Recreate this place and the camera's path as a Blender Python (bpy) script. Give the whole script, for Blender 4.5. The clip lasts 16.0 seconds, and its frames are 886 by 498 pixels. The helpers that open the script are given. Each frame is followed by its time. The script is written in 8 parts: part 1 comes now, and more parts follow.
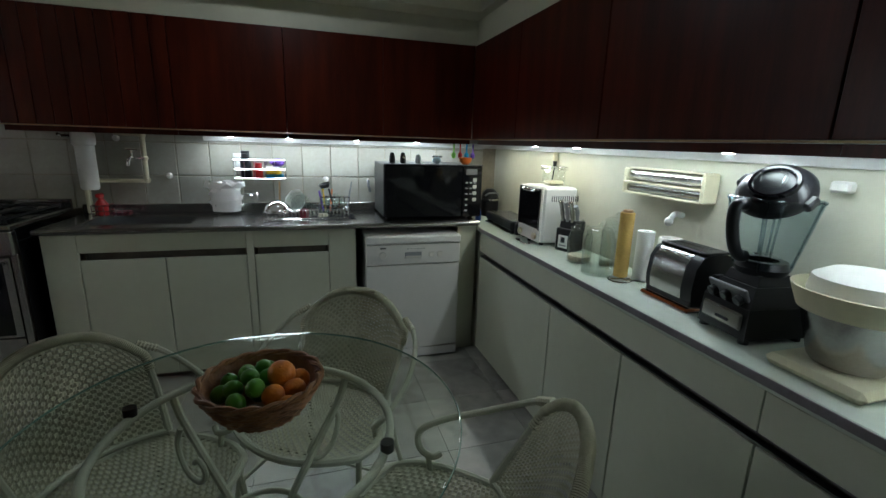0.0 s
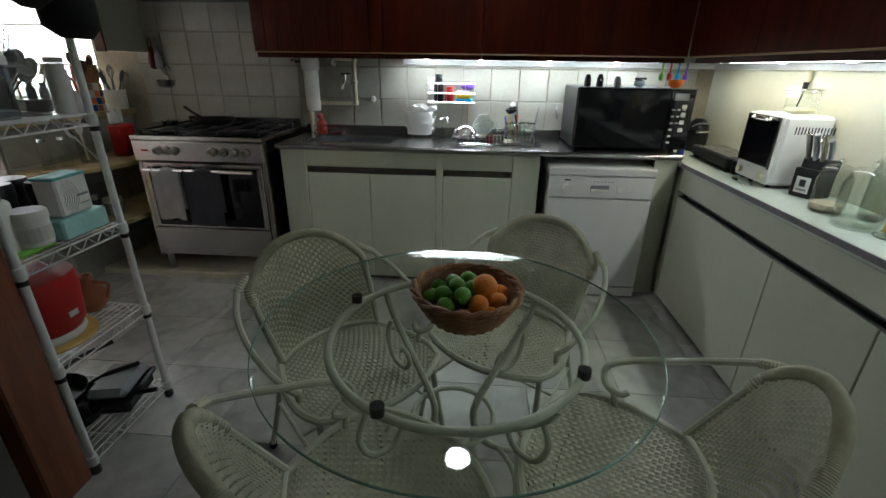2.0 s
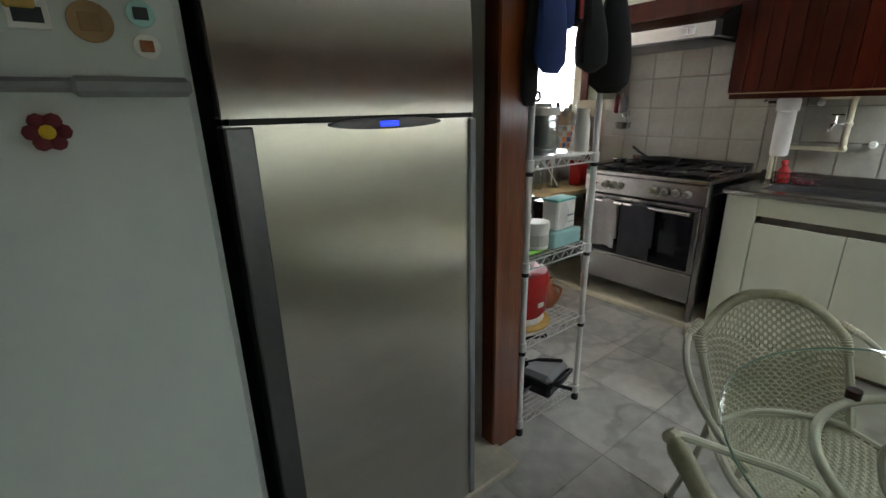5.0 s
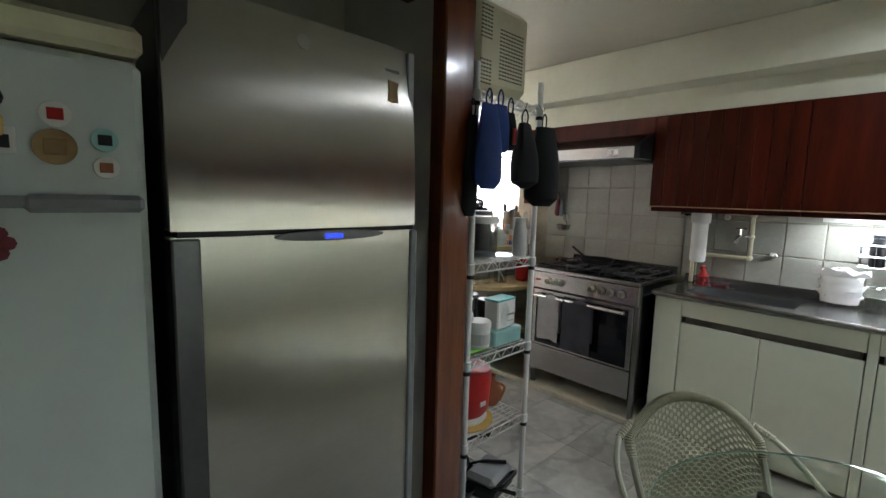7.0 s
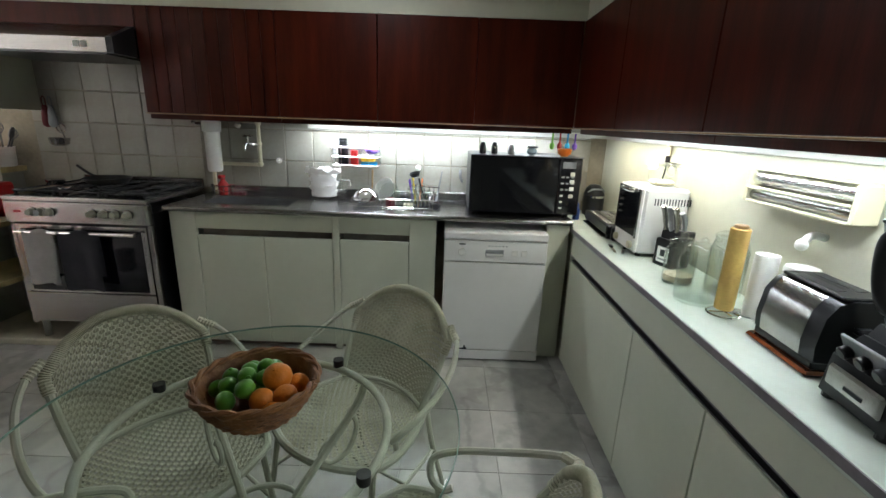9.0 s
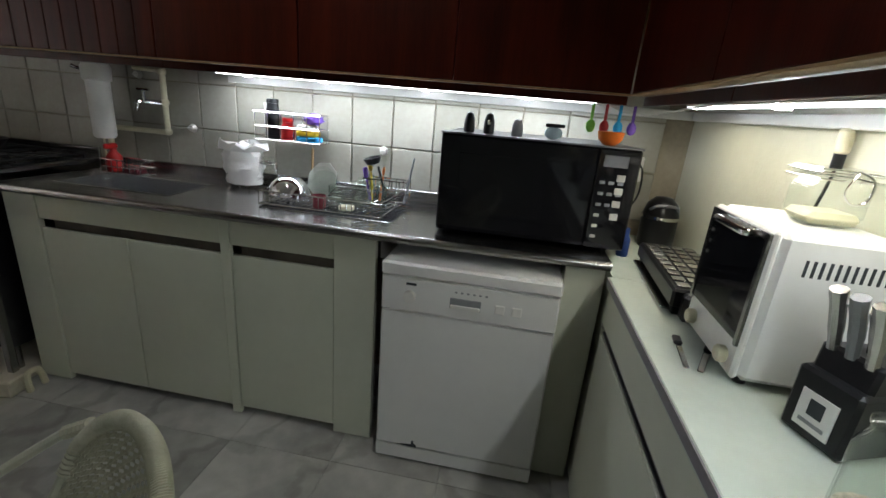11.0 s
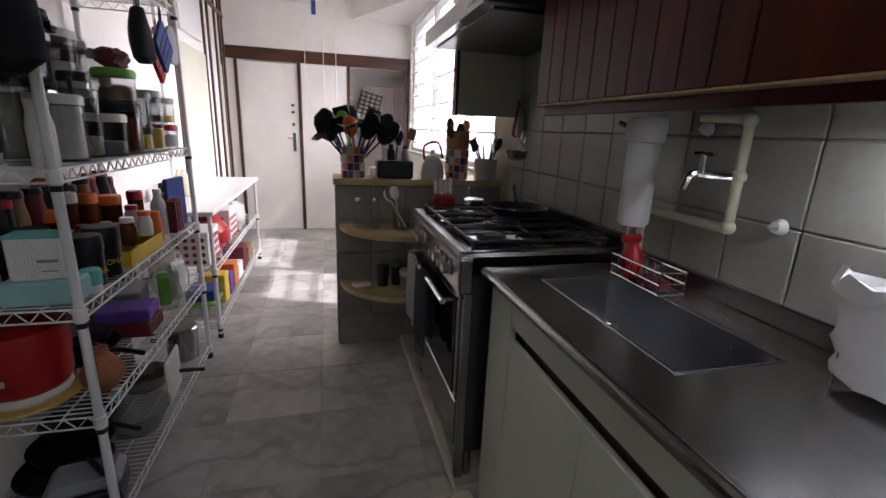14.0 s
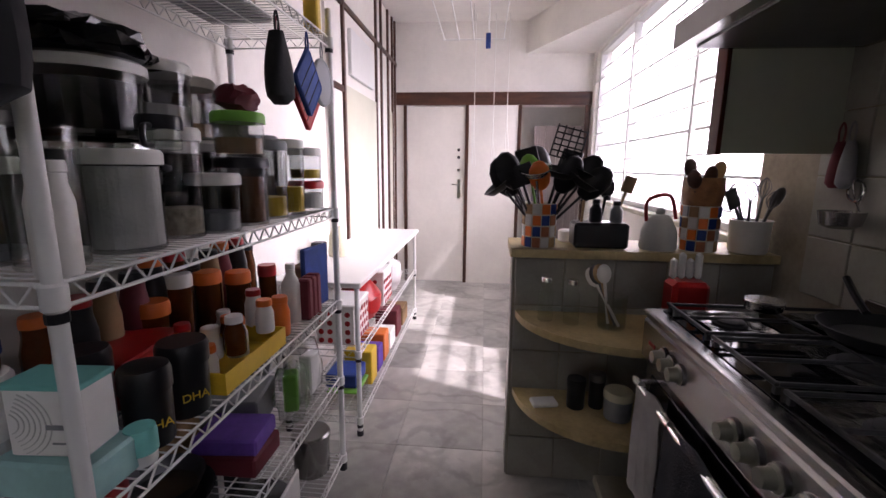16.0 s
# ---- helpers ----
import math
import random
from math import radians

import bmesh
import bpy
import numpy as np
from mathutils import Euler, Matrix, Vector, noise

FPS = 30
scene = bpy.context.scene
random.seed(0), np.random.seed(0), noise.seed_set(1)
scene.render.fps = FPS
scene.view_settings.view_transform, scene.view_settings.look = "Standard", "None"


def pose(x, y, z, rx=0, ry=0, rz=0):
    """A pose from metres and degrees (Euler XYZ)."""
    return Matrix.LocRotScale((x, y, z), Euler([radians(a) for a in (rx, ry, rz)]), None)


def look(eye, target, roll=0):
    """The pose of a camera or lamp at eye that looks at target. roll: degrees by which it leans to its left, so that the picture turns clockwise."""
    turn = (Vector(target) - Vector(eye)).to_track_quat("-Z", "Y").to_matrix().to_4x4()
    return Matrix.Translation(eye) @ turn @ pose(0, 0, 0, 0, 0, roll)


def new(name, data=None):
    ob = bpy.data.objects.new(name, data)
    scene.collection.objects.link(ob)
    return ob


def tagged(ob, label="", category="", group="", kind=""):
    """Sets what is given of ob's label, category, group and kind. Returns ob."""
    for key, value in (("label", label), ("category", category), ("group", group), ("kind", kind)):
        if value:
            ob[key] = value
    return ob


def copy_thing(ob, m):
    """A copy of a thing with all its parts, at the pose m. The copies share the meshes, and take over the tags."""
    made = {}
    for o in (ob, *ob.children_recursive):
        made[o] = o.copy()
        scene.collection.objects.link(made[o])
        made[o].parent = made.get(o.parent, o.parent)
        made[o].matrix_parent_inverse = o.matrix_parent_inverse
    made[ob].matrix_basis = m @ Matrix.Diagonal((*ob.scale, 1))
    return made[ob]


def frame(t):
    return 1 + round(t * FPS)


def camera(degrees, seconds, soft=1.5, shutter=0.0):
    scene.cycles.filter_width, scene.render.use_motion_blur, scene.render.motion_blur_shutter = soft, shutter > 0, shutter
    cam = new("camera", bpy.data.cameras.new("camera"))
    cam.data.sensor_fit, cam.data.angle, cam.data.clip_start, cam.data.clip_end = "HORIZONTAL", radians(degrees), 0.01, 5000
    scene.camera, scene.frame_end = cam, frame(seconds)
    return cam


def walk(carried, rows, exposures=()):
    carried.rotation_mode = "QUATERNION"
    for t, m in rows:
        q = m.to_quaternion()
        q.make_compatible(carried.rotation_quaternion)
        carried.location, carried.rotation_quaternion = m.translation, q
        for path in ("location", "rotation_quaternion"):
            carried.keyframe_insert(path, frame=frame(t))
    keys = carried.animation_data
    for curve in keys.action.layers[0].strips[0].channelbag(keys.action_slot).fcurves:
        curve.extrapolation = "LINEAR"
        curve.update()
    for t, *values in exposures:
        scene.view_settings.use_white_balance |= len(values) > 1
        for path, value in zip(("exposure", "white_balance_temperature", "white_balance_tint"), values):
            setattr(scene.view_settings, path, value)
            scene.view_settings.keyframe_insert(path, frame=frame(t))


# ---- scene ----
cam = camera(90.5, 16.0)
PATH = [
    (0, (2.595, 2.054, 1.366), (3.164, 3.913, 0.896), 1.8),
    (0.5, (2.572, 2.075, 1.344), (2.955, 3.943, 0.742), 1.0),
    (1, (2.547, 2.089, 1.327), (2.766, 3.937, 0.596), 0.8),
    (1.5, (2.53, 2.091, 1.323), (2.672, 3.93, 0.551), 1.1),
    (2, (2.474, 2.083, 1.327), (2.341, 3.924, 0.559), 0.9),
    (2.5, (2.401, 2.06, 1.331), (1.904, 3.842, 0.57), 0.8),
    (3, (2.329, 2.028, 1.329), (1.493, 3.67, 0.552), -0.1),
    (3.5, (2.279, 1.996, 1.32), (1.161, 3.454, 0.532), -0.4),
    (4, (2.245, 1.967, 1.318), (0.963, 3.253, 0.48), 0.1),
    (4.2, (2.239, 1.954, 1.314), (0.902, 3.179, 0.47), -0.2),
    (6.3, (2.278, 1.881, 1.42), (0.648, 3.019, 1.2), 1.1),
    (6.5, (2.284, 1.886, 1.418), (0.677, 3.054, 1.194), 1.1),
    (7, (2.321, 1.91, 1.418), (0.873, 3.268, 1.18), 1.6),
    (7.5, (2.384, 1.936, 1.426), (1.182, 3.514, 1.17), 1.9),
    (8, (2.495, 1.956, 1.413), (1.66, 3.756, 1.164), 0.7),
    (8.5, (2.68, 2.022, 1.393), (2.424, 3.969, 1.016), 1.2),
    (8.7, (2.764, 2.069, 1.397), (2.783, 4.003, 0.89), 1.9),
    (9.7, (3.14, 2.56, 1.355), (3.03, 4.47, 0.78), 3.3),
    (10.8, (3.298, 3.135, 1.306), (3.073, 5.015, 0.661), 4.8),
    (11, (3.29, 3.268, 1.313), (3.009, 5.149, 0.693), 4.9),
    (11.5, (3.299, 3.524, 1.329), (2.893, 5.356, 0.636), 2.8),
    (12, (3.231, 3.797, 1.322), (2.327, 5.487, 0.75), 1.7),
    (12.5, (3.104, 3.992, 1.313), (1.993, 5.541, 0.706), 1.1),
    (13, (2.934, 4.091, 1.298), (1.752, 5.609, 0.752), 2.6),
    (13.5, (2.755, 4.129, 1.305), (1.229, 5.285, 0.727), 2.9),
    (14, (2.535, 4.166, 1.302), (0.67, 4.668, 0.781), 2.4),
    (14.5, (2.326, 4.141, 1.299), (0.385, 4.317, 0.85), 1.9),
    (15, (2.13, 4.086, 1.318), (0.18, 4.133, 0.875), 1.9),
    (15.5, (1.974, 4.078, 1.317), (0.015, 4.009, 0.922), 1.2),
    (16, (1.736, 4.088, 1.332), (-0.221, 3.907, 0.965), 0.6),
]
walk(cam, [(t, look(eye, target, roll)) for t, eye, target, roll in PATH],
     exposures=((0, 0.25, 5950, 4), (1.5, 0.53, 6100, 6), (3.0, 1.05, 6250, 9), (4.2, 1.60, 6350, 10), (6.3, 1.68, 6150, 9),
                (7.5, 1.52, 6150, 9), (8.0, 1.50, 6150, 9), (8.7, 1.32, 6200, 9), (10.8, 0.53, 6250, 11), (12.5, 0.30, 6000, 14), (14.0, 0.25, 6150, 20), (16.0, 0.30, 6250, 30)))


# ---- world and lights ----
world = bpy.data.worlds.new("sky")
scene.world = world
world.use_nodes = True
_wn = world.node_tree.nodes
_sky = _wn.new("ShaderNodeTexSky")
_sky.sky_type = "NISHITA"
_sky.sun_disc = False
_sky.sun_elevation = radians(50)
_sky.sun_rotation = radians(10)
world.node_tree.links.new(_sky.outputs[0], _wn["Background"].inputs[0])
_wn["Background"].inputs[1].default_value = 0.10


def lamp(name, kind, m, energy, colour=(1, 1, 1), size=0.1, size_y=None, spread=None):
    data = bpy.data.lights.new(name, kind)
    data.energy, data.color = energy, colour
    if kind == "AREA":
        data.size = size
        if not size_y:
            data.shape = "DISK"
        if size_y:
            data.shape, data.size_y = "RECTANGLE", size_y
        if spread:
            data.spread = radians(spread)
    elif kind == "SUN":
        data.angle = radians(size)
    else:
        data.shadow_soft_size = size
    ob = new(name, data)
    ob.matrix_world = m
    return ob


lamp("sun", "SUN", look((0, 0, 0), (-0.42, -1, -1.26)), 5.0, (1.0, 0.95, 0.92), 1.5)
lamp("window_sky_light", "AREA", look((-1.75, 5.16, 1.75), (-1.75, 4.0, 1.2)), 22, (1, 0.96, 0.97), 2.7, 1.1, 62)
lamp("sink_strip_light", "AREA", look((2.78, 5.06, 1.345), (2.78, 5.05, 0.9)), 5.1, (0.88, 0.95, 1.0), 1.6, 0.03)
lamp("counter_strip_light", "AREA", look((3.80, 2.68, 1.345), (3.80, 2.68, 0.9)), 3.1, (0.91, 0.97, 0.96), 0.03, 2.2)
lamp("corner_strip_light", "AREA", look((3.80, 4.40, 1.345), (3.80, 4.40, 0.9)), 1.6, (1.0, 0.88, 0.62), 0.03, 1.0)
lamp("ceiling_downlight", "AREA", look((2.44, 4.11, 2.318), (2.44, 4.11, 0)), 2.0, (0.90, 0.95, 1.0), 0.15, None, 168)

# ---- materials ----


def mat(name, base, rough=0.5, metal=0.0, var=0.12, scale=6.0, bump=0.0, bscale=60.0, spec=0.5, coat=0.0, second=None,
        trans=0.0, ior=1.45, emit=None, power=0.0, rand=0.0, stretch=(1, 1, 1), alpha=1.0, rvar=0.1):
    """A node material: base colour broken up by noise at two scales, with roughness variation and fine relief."""
    m = bpy.data.materials.new(name)
    m.use_nodes = True
    nt = m.node_tree
    b = nt.nodes["Principled BSDF"]
    L = nt.links.new
    tc = nt.nodes.new("ShaderNodeTexCoord")
    mp = nt.nodes.new("ShaderNodeMapping")
    mp.inputs["Scale"].default_value = stretch
    L(tc.outputs["Object"], mp.inputs["Vector"])
    n1 = nt.nodes.new("ShaderNodeTexNoise")
    n1.inputs["Scale"].default_value = scale
    n1.inputs["Detail"].default_value = 6
    n2 = nt.nodes.new("ShaderNodeTexNoise")
    n2.inputs["Scale"].default_value = scale * 9
    n2.inputs["Detail"].default_value = 3
    L(mp.outputs[0], n1.inputs["Vector"])
    L(mp.outputs[0], n2.inputs["Vector"])
    ad = nt.nodes.new("ShaderNodeMath")
    ad.operation = "MULTIPLY_ADD"
    L(n2.outputs["Fac"], ad.inputs[0])
    ad.inputs[1].default_value = 0.35
    L(n1.outputs["Fac"], ad.inputs[2])
    ramp = nt.nodes.new("ShaderNodeValToRGB")
    ramp.color_ramp.elements[0].position, ramp.color_ramp.elements[1].position = 0.45, 0.9
    dark = second or tuple(c * (1 - 2 * var) for c in base)
    lite = base if second else tuple(min(1, c * (1 + var * 0.5)) for c in base)
    ramp.color_ramp.elements[0].color = (*dark, 1)
    ramp.color_ramp.elements[1].color = (*lite, 1)
    L(ad.outputs[0], ramp.inputs[0])
    out = ramp.outputs[0]
    if rand:
        oi = nt.nodes.new("ShaderNodeObjectInfo")
        hs = nt.nodes.new("ShaderNodeHueSaturation")
        mr = nt.nodes.new("ShaderNodeMapRange")
        mr.inputs["To Min"].default_value, mr.inputs["To Max"].default_value = 1 - rand, 1 + rand
        L(oi.outputs["Random"], mr.inputs["Value"])
        L(mr.outputs[0], hs.inputs["Value"])
        L(out, hs.inputs["Color"])
        out = hs.outputs[0]
    L(out, b.inputs["Base Color"])
    rr = nt.nodes.new("ShaderNodeMapRange")
    rr.inputs["To Min"].default_value = max(0.02, rough - rvar * rough)
    rr.inputs["To Max"].default_value = min(1, rough + rvar * rough)
    L(n2.outputs["Fac"], rr.inputs["Value"])
    L(rr.outputs[0], b.inputs["Roughness"])
    b.inputs["Metallic"].default_value = metal
    b.inputs["Specular IOR Level"].default_value = spec
    b.inputs["Coat Weight"].default_value = coat
    b.inputs["Coat Roughness"].default_value = 0.12
    b.inputs["Transmission Weight"].default_value = trans
    b.inputs["IOR"].default_value = ior
    b.inputs["Alpha"].default_value = alpha
    if emit:
        b.inputs["Emission Color"].default_value = (*emit, 1)
        b.inputs["Emission Strength"].default_value = power
    if bump:
        n3 = nt.nodes.new("ShaderNodeTexNoise")
        n3.inputs["Scale"].default_value = bscale
        n3.inputs["Detail"].default_value = 4
        L(mp.outputs[0], n3.inputs["Vector"])
        bp = nt.nodes.new("ShaderNodeBump")
        bp.inputs["Strength"].default_value = bump
        bp.inputs["Distance"].default_value = 0.004
        L(n3.outputs["Fac"], bp.inputs["Height"])
        L(bp.outputs[0], b.inputs["Normal"])
    return m


def marble(name):
    """Worn white marble with grey veins."""
    m = mat(name, (0.52, 0.51, 0.47), 0.30, var=0.1, scale=1.6, second=(0.245, 0.24, 0.22), rand=0.13, bump=0.08, bscale=18)
    nt = m.node_tree
    b = nt.nodes["Principled BSDF"]
    src = b.inputs["Base Color"].links[0].from_socket
    geo = nt.nodes.new("ShaderNodeNewGeometry")
    w = nt.nodes.new("ShaderNodeTexWave")
    w.inputs["Scale"].default_value = 0.8
    w.inputs["Distortion"].default_value = 14
    w.inputs["Detail"].default_value = 5
    w.inputs["Detail Scale"].default_value = 2.2
    nt.links.new(geo.outputs["Position"], w.inputs["Vector"])
    r = nt.nodes.new("ShaderNodeValToRGB")
    r.color_ramp.elements[0].position, r.color_ramp.elements[1].position = 0.0, 0.16
    r.color_ramp.elements[0].color, r.color_ramp.elements[1].color = (0.62, 0.62, 0.60, 1), (1, 1, 1, 1)
    nt.links.new(w.outputs["Fac"], r.inputs[0])
    mx = nt.nodes.new("ShaderNodeMix")
    mx.data_type, mx.blend_type = "RGBA", "MULTIPLY"
    mx.inputs["Factor"].default_value = 0.6
    nt.links.new(src, mx.inputs["A"])
    nt.links.new(r.outputs[0], mx.inputs["B"])
    nt.links.new(mx.outputs["Result"], b.inputs["Base Color"])
    return m


def glassy(name, tint=(0.95, 0.98, 0.95), rough=0.02):
    """Thin clear glass: mostly see-through, mirror gloss by Fresnel."""
    m = bpy.data.materials.new(name)
    m.use_nodes = True
    nt = m.node_tree
    nt.nodes.remove(nt.nodes["Principled BSDF"])
    tr = nt.nodes.new("ShaderNodeBsdfTransparent")
    tr.inputs[0].default_value = (*tint, 1)
    gl = nt.nodes.new("ShaderNodeBsdfGlossy")
    gl.inputs["Roughness"].default_value = rough
    lw = nt.nodes.new("ShaderNodeLayerWeight")
    lw.inputs["Blend"].default_value = 0.5
    pw = nt.nodes.new("ShaderNodeMath")
    pw.operation = "POWER"
    pw.inputs[1].default_value = 5
    nt.links.new(lw.outputs["Facing"], pw.inputs[0])
    fr = nt.nodes.new("ShaderNodeMapRange")
    fr.inputs["To Min"].default_value, fr.inputs["To Max"].default_value = 0.045, 1.0
    nt.links.new(pw.outputs[0], fr.inputs["Value"])
    mx = nt.nodes.new("ShaderNodeMixShader")
    nt.links.new(fr.outputs[0], mx.inputs[0])
    nt.links.new(tr.outputs[0], mx.inputs[1])
    nt.links.new(gl.outputs[0], mx.inputs[2])
    nt.links.new(mx.outputs[0], nt.nodes["Material Output"].inputs[0])
    return m


M = {}
M["wall"] = mat("wall_paint", (0.58, 0.575, 0.46), 0.55, var=0.05, scale=2.5, bump=0.12, bscale=90)
M["white_wall"] = mat("white_wall_paint", (0.78, 0.75, 0.70), 0.6, var=0.05, scale=2.5, bump=0.1, bscale=90)
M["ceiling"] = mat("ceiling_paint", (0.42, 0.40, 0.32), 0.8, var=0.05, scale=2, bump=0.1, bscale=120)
M["tile"] = mat("glazed_tile", (0.35, 0.34, 0.295), 0.3, spec=0.35, var=0.07, scale=7, rand=0.10, bump=0.10, bscale=14, second=(0.28, 0.265, 0.22))
M["grout"] = mat("grout", (0.33, 0.29, 0.22), 0.85, var=0.2, scale=5)
M["marble"] = marble("marble_floor")
M["joint"] = mat("floor_joint", (0.36, 0.35, 0.31), 0.9, var=0.2)
M["cream"] = mat("cream_laminate", (0.60, 0.62, 0.51), 0.42, var=0.05, scale=3, second=(0.55, 0.57, 0.46), bump=0.03)
M["cream_top"] = mat("pale_green_worktop", (0.62, 0.68, 0.60), 0.25, var=0.05, scale=4, bump=0.02)
M["edge_grey"] = mat("worktop_edge", (0.22, 0.20, 0.22), 0.4, var=0.15, scale=8)
# shade of finger gaps and toe kicks, put into the colour
M["recess"] = mat("recess_shade", (0.16, 0.14, 0.11), 0.6, var=0.2)
M["steel"] = mat("brushed_steel", (0.37, 0.36, 0.35), 0.24, metal=1, var=0.06, scale=10, stretch=(0.6, 14, 14), bump=0.012, bscale=90)
M["fridge_steel"] = mat("fridge_steel", (0.66, 0.64, 0.59), 0.31, metal=1, var=0.04, scale=4, stretch=(1, 0.7, 3), bump=0.35, bscale=1.6, rvar=0.06)
_fb = M["fridge_steel"].node_tree.nodes["Principled BSDF"]
_fb.inputs["Anisotropic"].default_value = 0.96
_tg = M["fridge_steel"].node_tree.nodes.new("ShaderNodeCombineXYZ")
_tg.inputs[1].default_value = 1.0
M["fridge_steel"].node_tree.links.new(_tg.outputs[0], _fb.inputs["Tangent"])
M["basin_steel"] = mat("basin_steel", (0.46, 0.46, 0.47), 0.26, metal=1, var=0.06, scale=9, bump=0.008, bscale=60)
M["knob_metal"] = mat("dull_knob_metal", (0.26, 0.26, 0.21), 0.36, metal=0.6, var=0.1)
M["chrome"] = mat("chrome", (0.8, 0.8, 0.8), 0.12, metal=1, var=0.04)
M["dark_steel"] = mat("dark_steel", (0.16, 0.16, 0.17), 0.35, metal=1, var=0.1)
M["wood_red"] = mat("varnished_red_wood", (0.078, 0.0105, 0.0040), 0.36, var=0.3, scale=2.2, stretch=(7, 7, 0.7), second=(0.03, 0.0055, 0.0025), coat=0.03, bump=0.05, bscale=30, spec=0.2)
M["wood_pillar"] = mat("pillar_wood", (0.22, 0.06, 0.018), 0.2, var=0.3, scale=2.0, stretch=(8, 8, 0.6), second=(0.10, 0.024, 0.008), coat=0.6, bump=0.35, bscale=7)
M["wood_dark"] = mat("dark_trim_wood", (0.09, 0.035, 0.02), 0.4, var=0.3, scale=3, stretch=(1, 1, 6))
M["wood_pale"] = mat("pale_wood", (0.42, 0.27, 0.13), 0.5, var=0.2, scale=4, stretch=(6, 1, 1))
M["white_enamel"] = mat("white_enamel", (0.72, 0.72, 0.70), 0.3, var=0.03, scale=3, bump=0.01)
M["white_plastic"] = mat("white_plastic", (0.75, 0.74, 0.70), 0.4, var=0.05)
M["cream_plastic"] = mat("cream_plastic", (0.66, 0.62, 0.44), 0.4, var=0.06)
M["freezer"] = mat("freezer_paint", (0.60, 0.65, 0.63), 0.35, var=0.03, scale=2)
M["black"] = mat("black_plastic", (0.014, 0.014, 0.016), 0.3, var=0.15, scale=12, spec=0.35)
M["black_gloss"] = mat("black_glass", (0.008, 0.008, 0.010), 0.07, var=0.1, spec=0.4)
M["black_iron"] = mat("cast_iron", (0.012, 0.012, 0.012), 0.5, var=0.2, bump=0.2, bscale=150)
M["grey"] = mat("grey_plastic", (0.25, 0.26, 0.27), 0.45, var=0.08)
M["rattan"] = mat("painted_rattan", (0.56, 0.55, 0.42), 0.5, var=0.12, scale=14, second=(0.38, 0.37, 0.26), bump=0.2, bscale=160)
M["tube"] = mat("cream_metal_tube", (0.54, 0.55, 0.44), 0.32, var=0.1, scale=10, bump=0.04)
M["glass"] = glassy("clear_glass")
M["jar_glass"] = glassy("jar_glass", (0.945, 0.965, 0.95), 0.03)
M["plastic_clear"] = glassy("clear_plastic", (0.86, 0.87, 0.87), 0.08)
M["jar_smoke"] = glassy("smoky_clear_plastic", (0.70, 0.76, 0.79), 0.06)
M["glass_edge"] = mat("glass_edge", (0.25, 0.42, 0.36), 0.1, var=0.1, trans=0.4)
M["wicker"] = mat("brown_wicker", (0.30, 0.14, 0.05), 0.5, var=0.3, scale=25, second=(0.14, 0.055, 0.02), bump=0.5, bscale=120)
M["lime"] = mat("lime_peel", (0.10, 0.30, 0.02), 0.35, var=0.25, scale=9, bump=0.15, bscale=90, second=(0.05, 0.17, 0.012))
M["orange"] = mat("orange_peel", (0.72, 0.22, 0.015), 0.4, var=0.12, scale=8, bump=0.3, bscale=140)
M["red"] = mat("red_plastic", (0.42, 0.012, 0.012), 0.35, var=0.15)
M["purple"] = mat("purple_cloth", (0.16, 0.07, 0.42), 0.7, var=0.2)
M["yellow"] = mat("yellow_plastic", (0.75, 0.50, 0.03), 0.45, var=0.1)
M["blue"] = mat("blue_cloth", (0.02, 0.055, 0.24), 0.75, var=0.2, bump=0.3)
M["sponge_blue"] = mat("blue_sponge", (0.03, 0.32, 0.62), 0.9, var=0.1, bump=0.4)
M["green"] = mat("green_plastic", (0.18, 0.48, 0.06), 0.45, var=0.1)
M["teal"] = mat("teal_card", (0.16, 0.50, 0.46), 0.6, var=0.08)
M["teal_pale"] = mat("pale_teal_plastic", (0.36, 0.62, 0.60), 0.4, var=0.1)
M["cloth_black"] = mat("black_neoprene", (0.013, 0.013, 0.015), 0.85, var=0.2, bump=0.2)
M["towel_white"] = mat("white_towel", (0.62, 0.60, 0.58), 0.95, var=0.1, bump=0.7, bscale=220)
M["towel_grey"] = mat("grey_towel", (0.085, 0.085, 0.10), 0.95, var=0.15, bump=0.7, bscale=220)
M["bag"] = mat("thin_white_bag", (0.80, 0.78, 0.76), 0.35, var=0.05, bump=0.3, bscale=30)
M["rice_bag"] = mat("bagged_rice", (0.74, 0.72, 0.68), 0.5, var=0.12, scale=20, bump=0.6, bscale=120)
M["ornament_blue"] = mat("pale_blue_glaze", (0.45, 0.58, 0.66), 0.25, var=0.1)
M["foil"] = mat("aluminium_foil", (0.75, 0.75, 0.74), 0.2, metal=1, var=0.06, bump=0.9, bscale=45)
M["film_roll"] = mat("cling_film_roll", (0.62, 0.42, 0.13), 0.25, var=0.1, scale=12)
M["paper"] = mat("paper", (0.78, 0.77, 0.74), 0.8, var=0.04)
M["terracotta"] = mat("terracotta", (0.40, 0.15, 0.07), 0.7, var=0.2)
M["amber"] = mat("amber_plastic", (0.10, 0.028, 0.006), 0.2, var=0.2)
M["orange_plastic"] = mat("orange_plastic", (0.75, 0.17, 0.02), 0.4, var=0.1)
M["card_brown"] = mat("cardboard", (0.32, 0.20, 0.10), 0.85, var=0.12)
M["maroon"] = mat("maroon_card", (0.16, 0.02, 0.03), 0.6, var=0.1)
M["pink_grey"] = mat("pinkish_shutter", (0.50, 0.42, 0.40), 0.55, var=0.08)
M["stone"] = mat("pale_stone", (0.58, 0.54, 0.42), 0.45, var=0.15, scale=5)
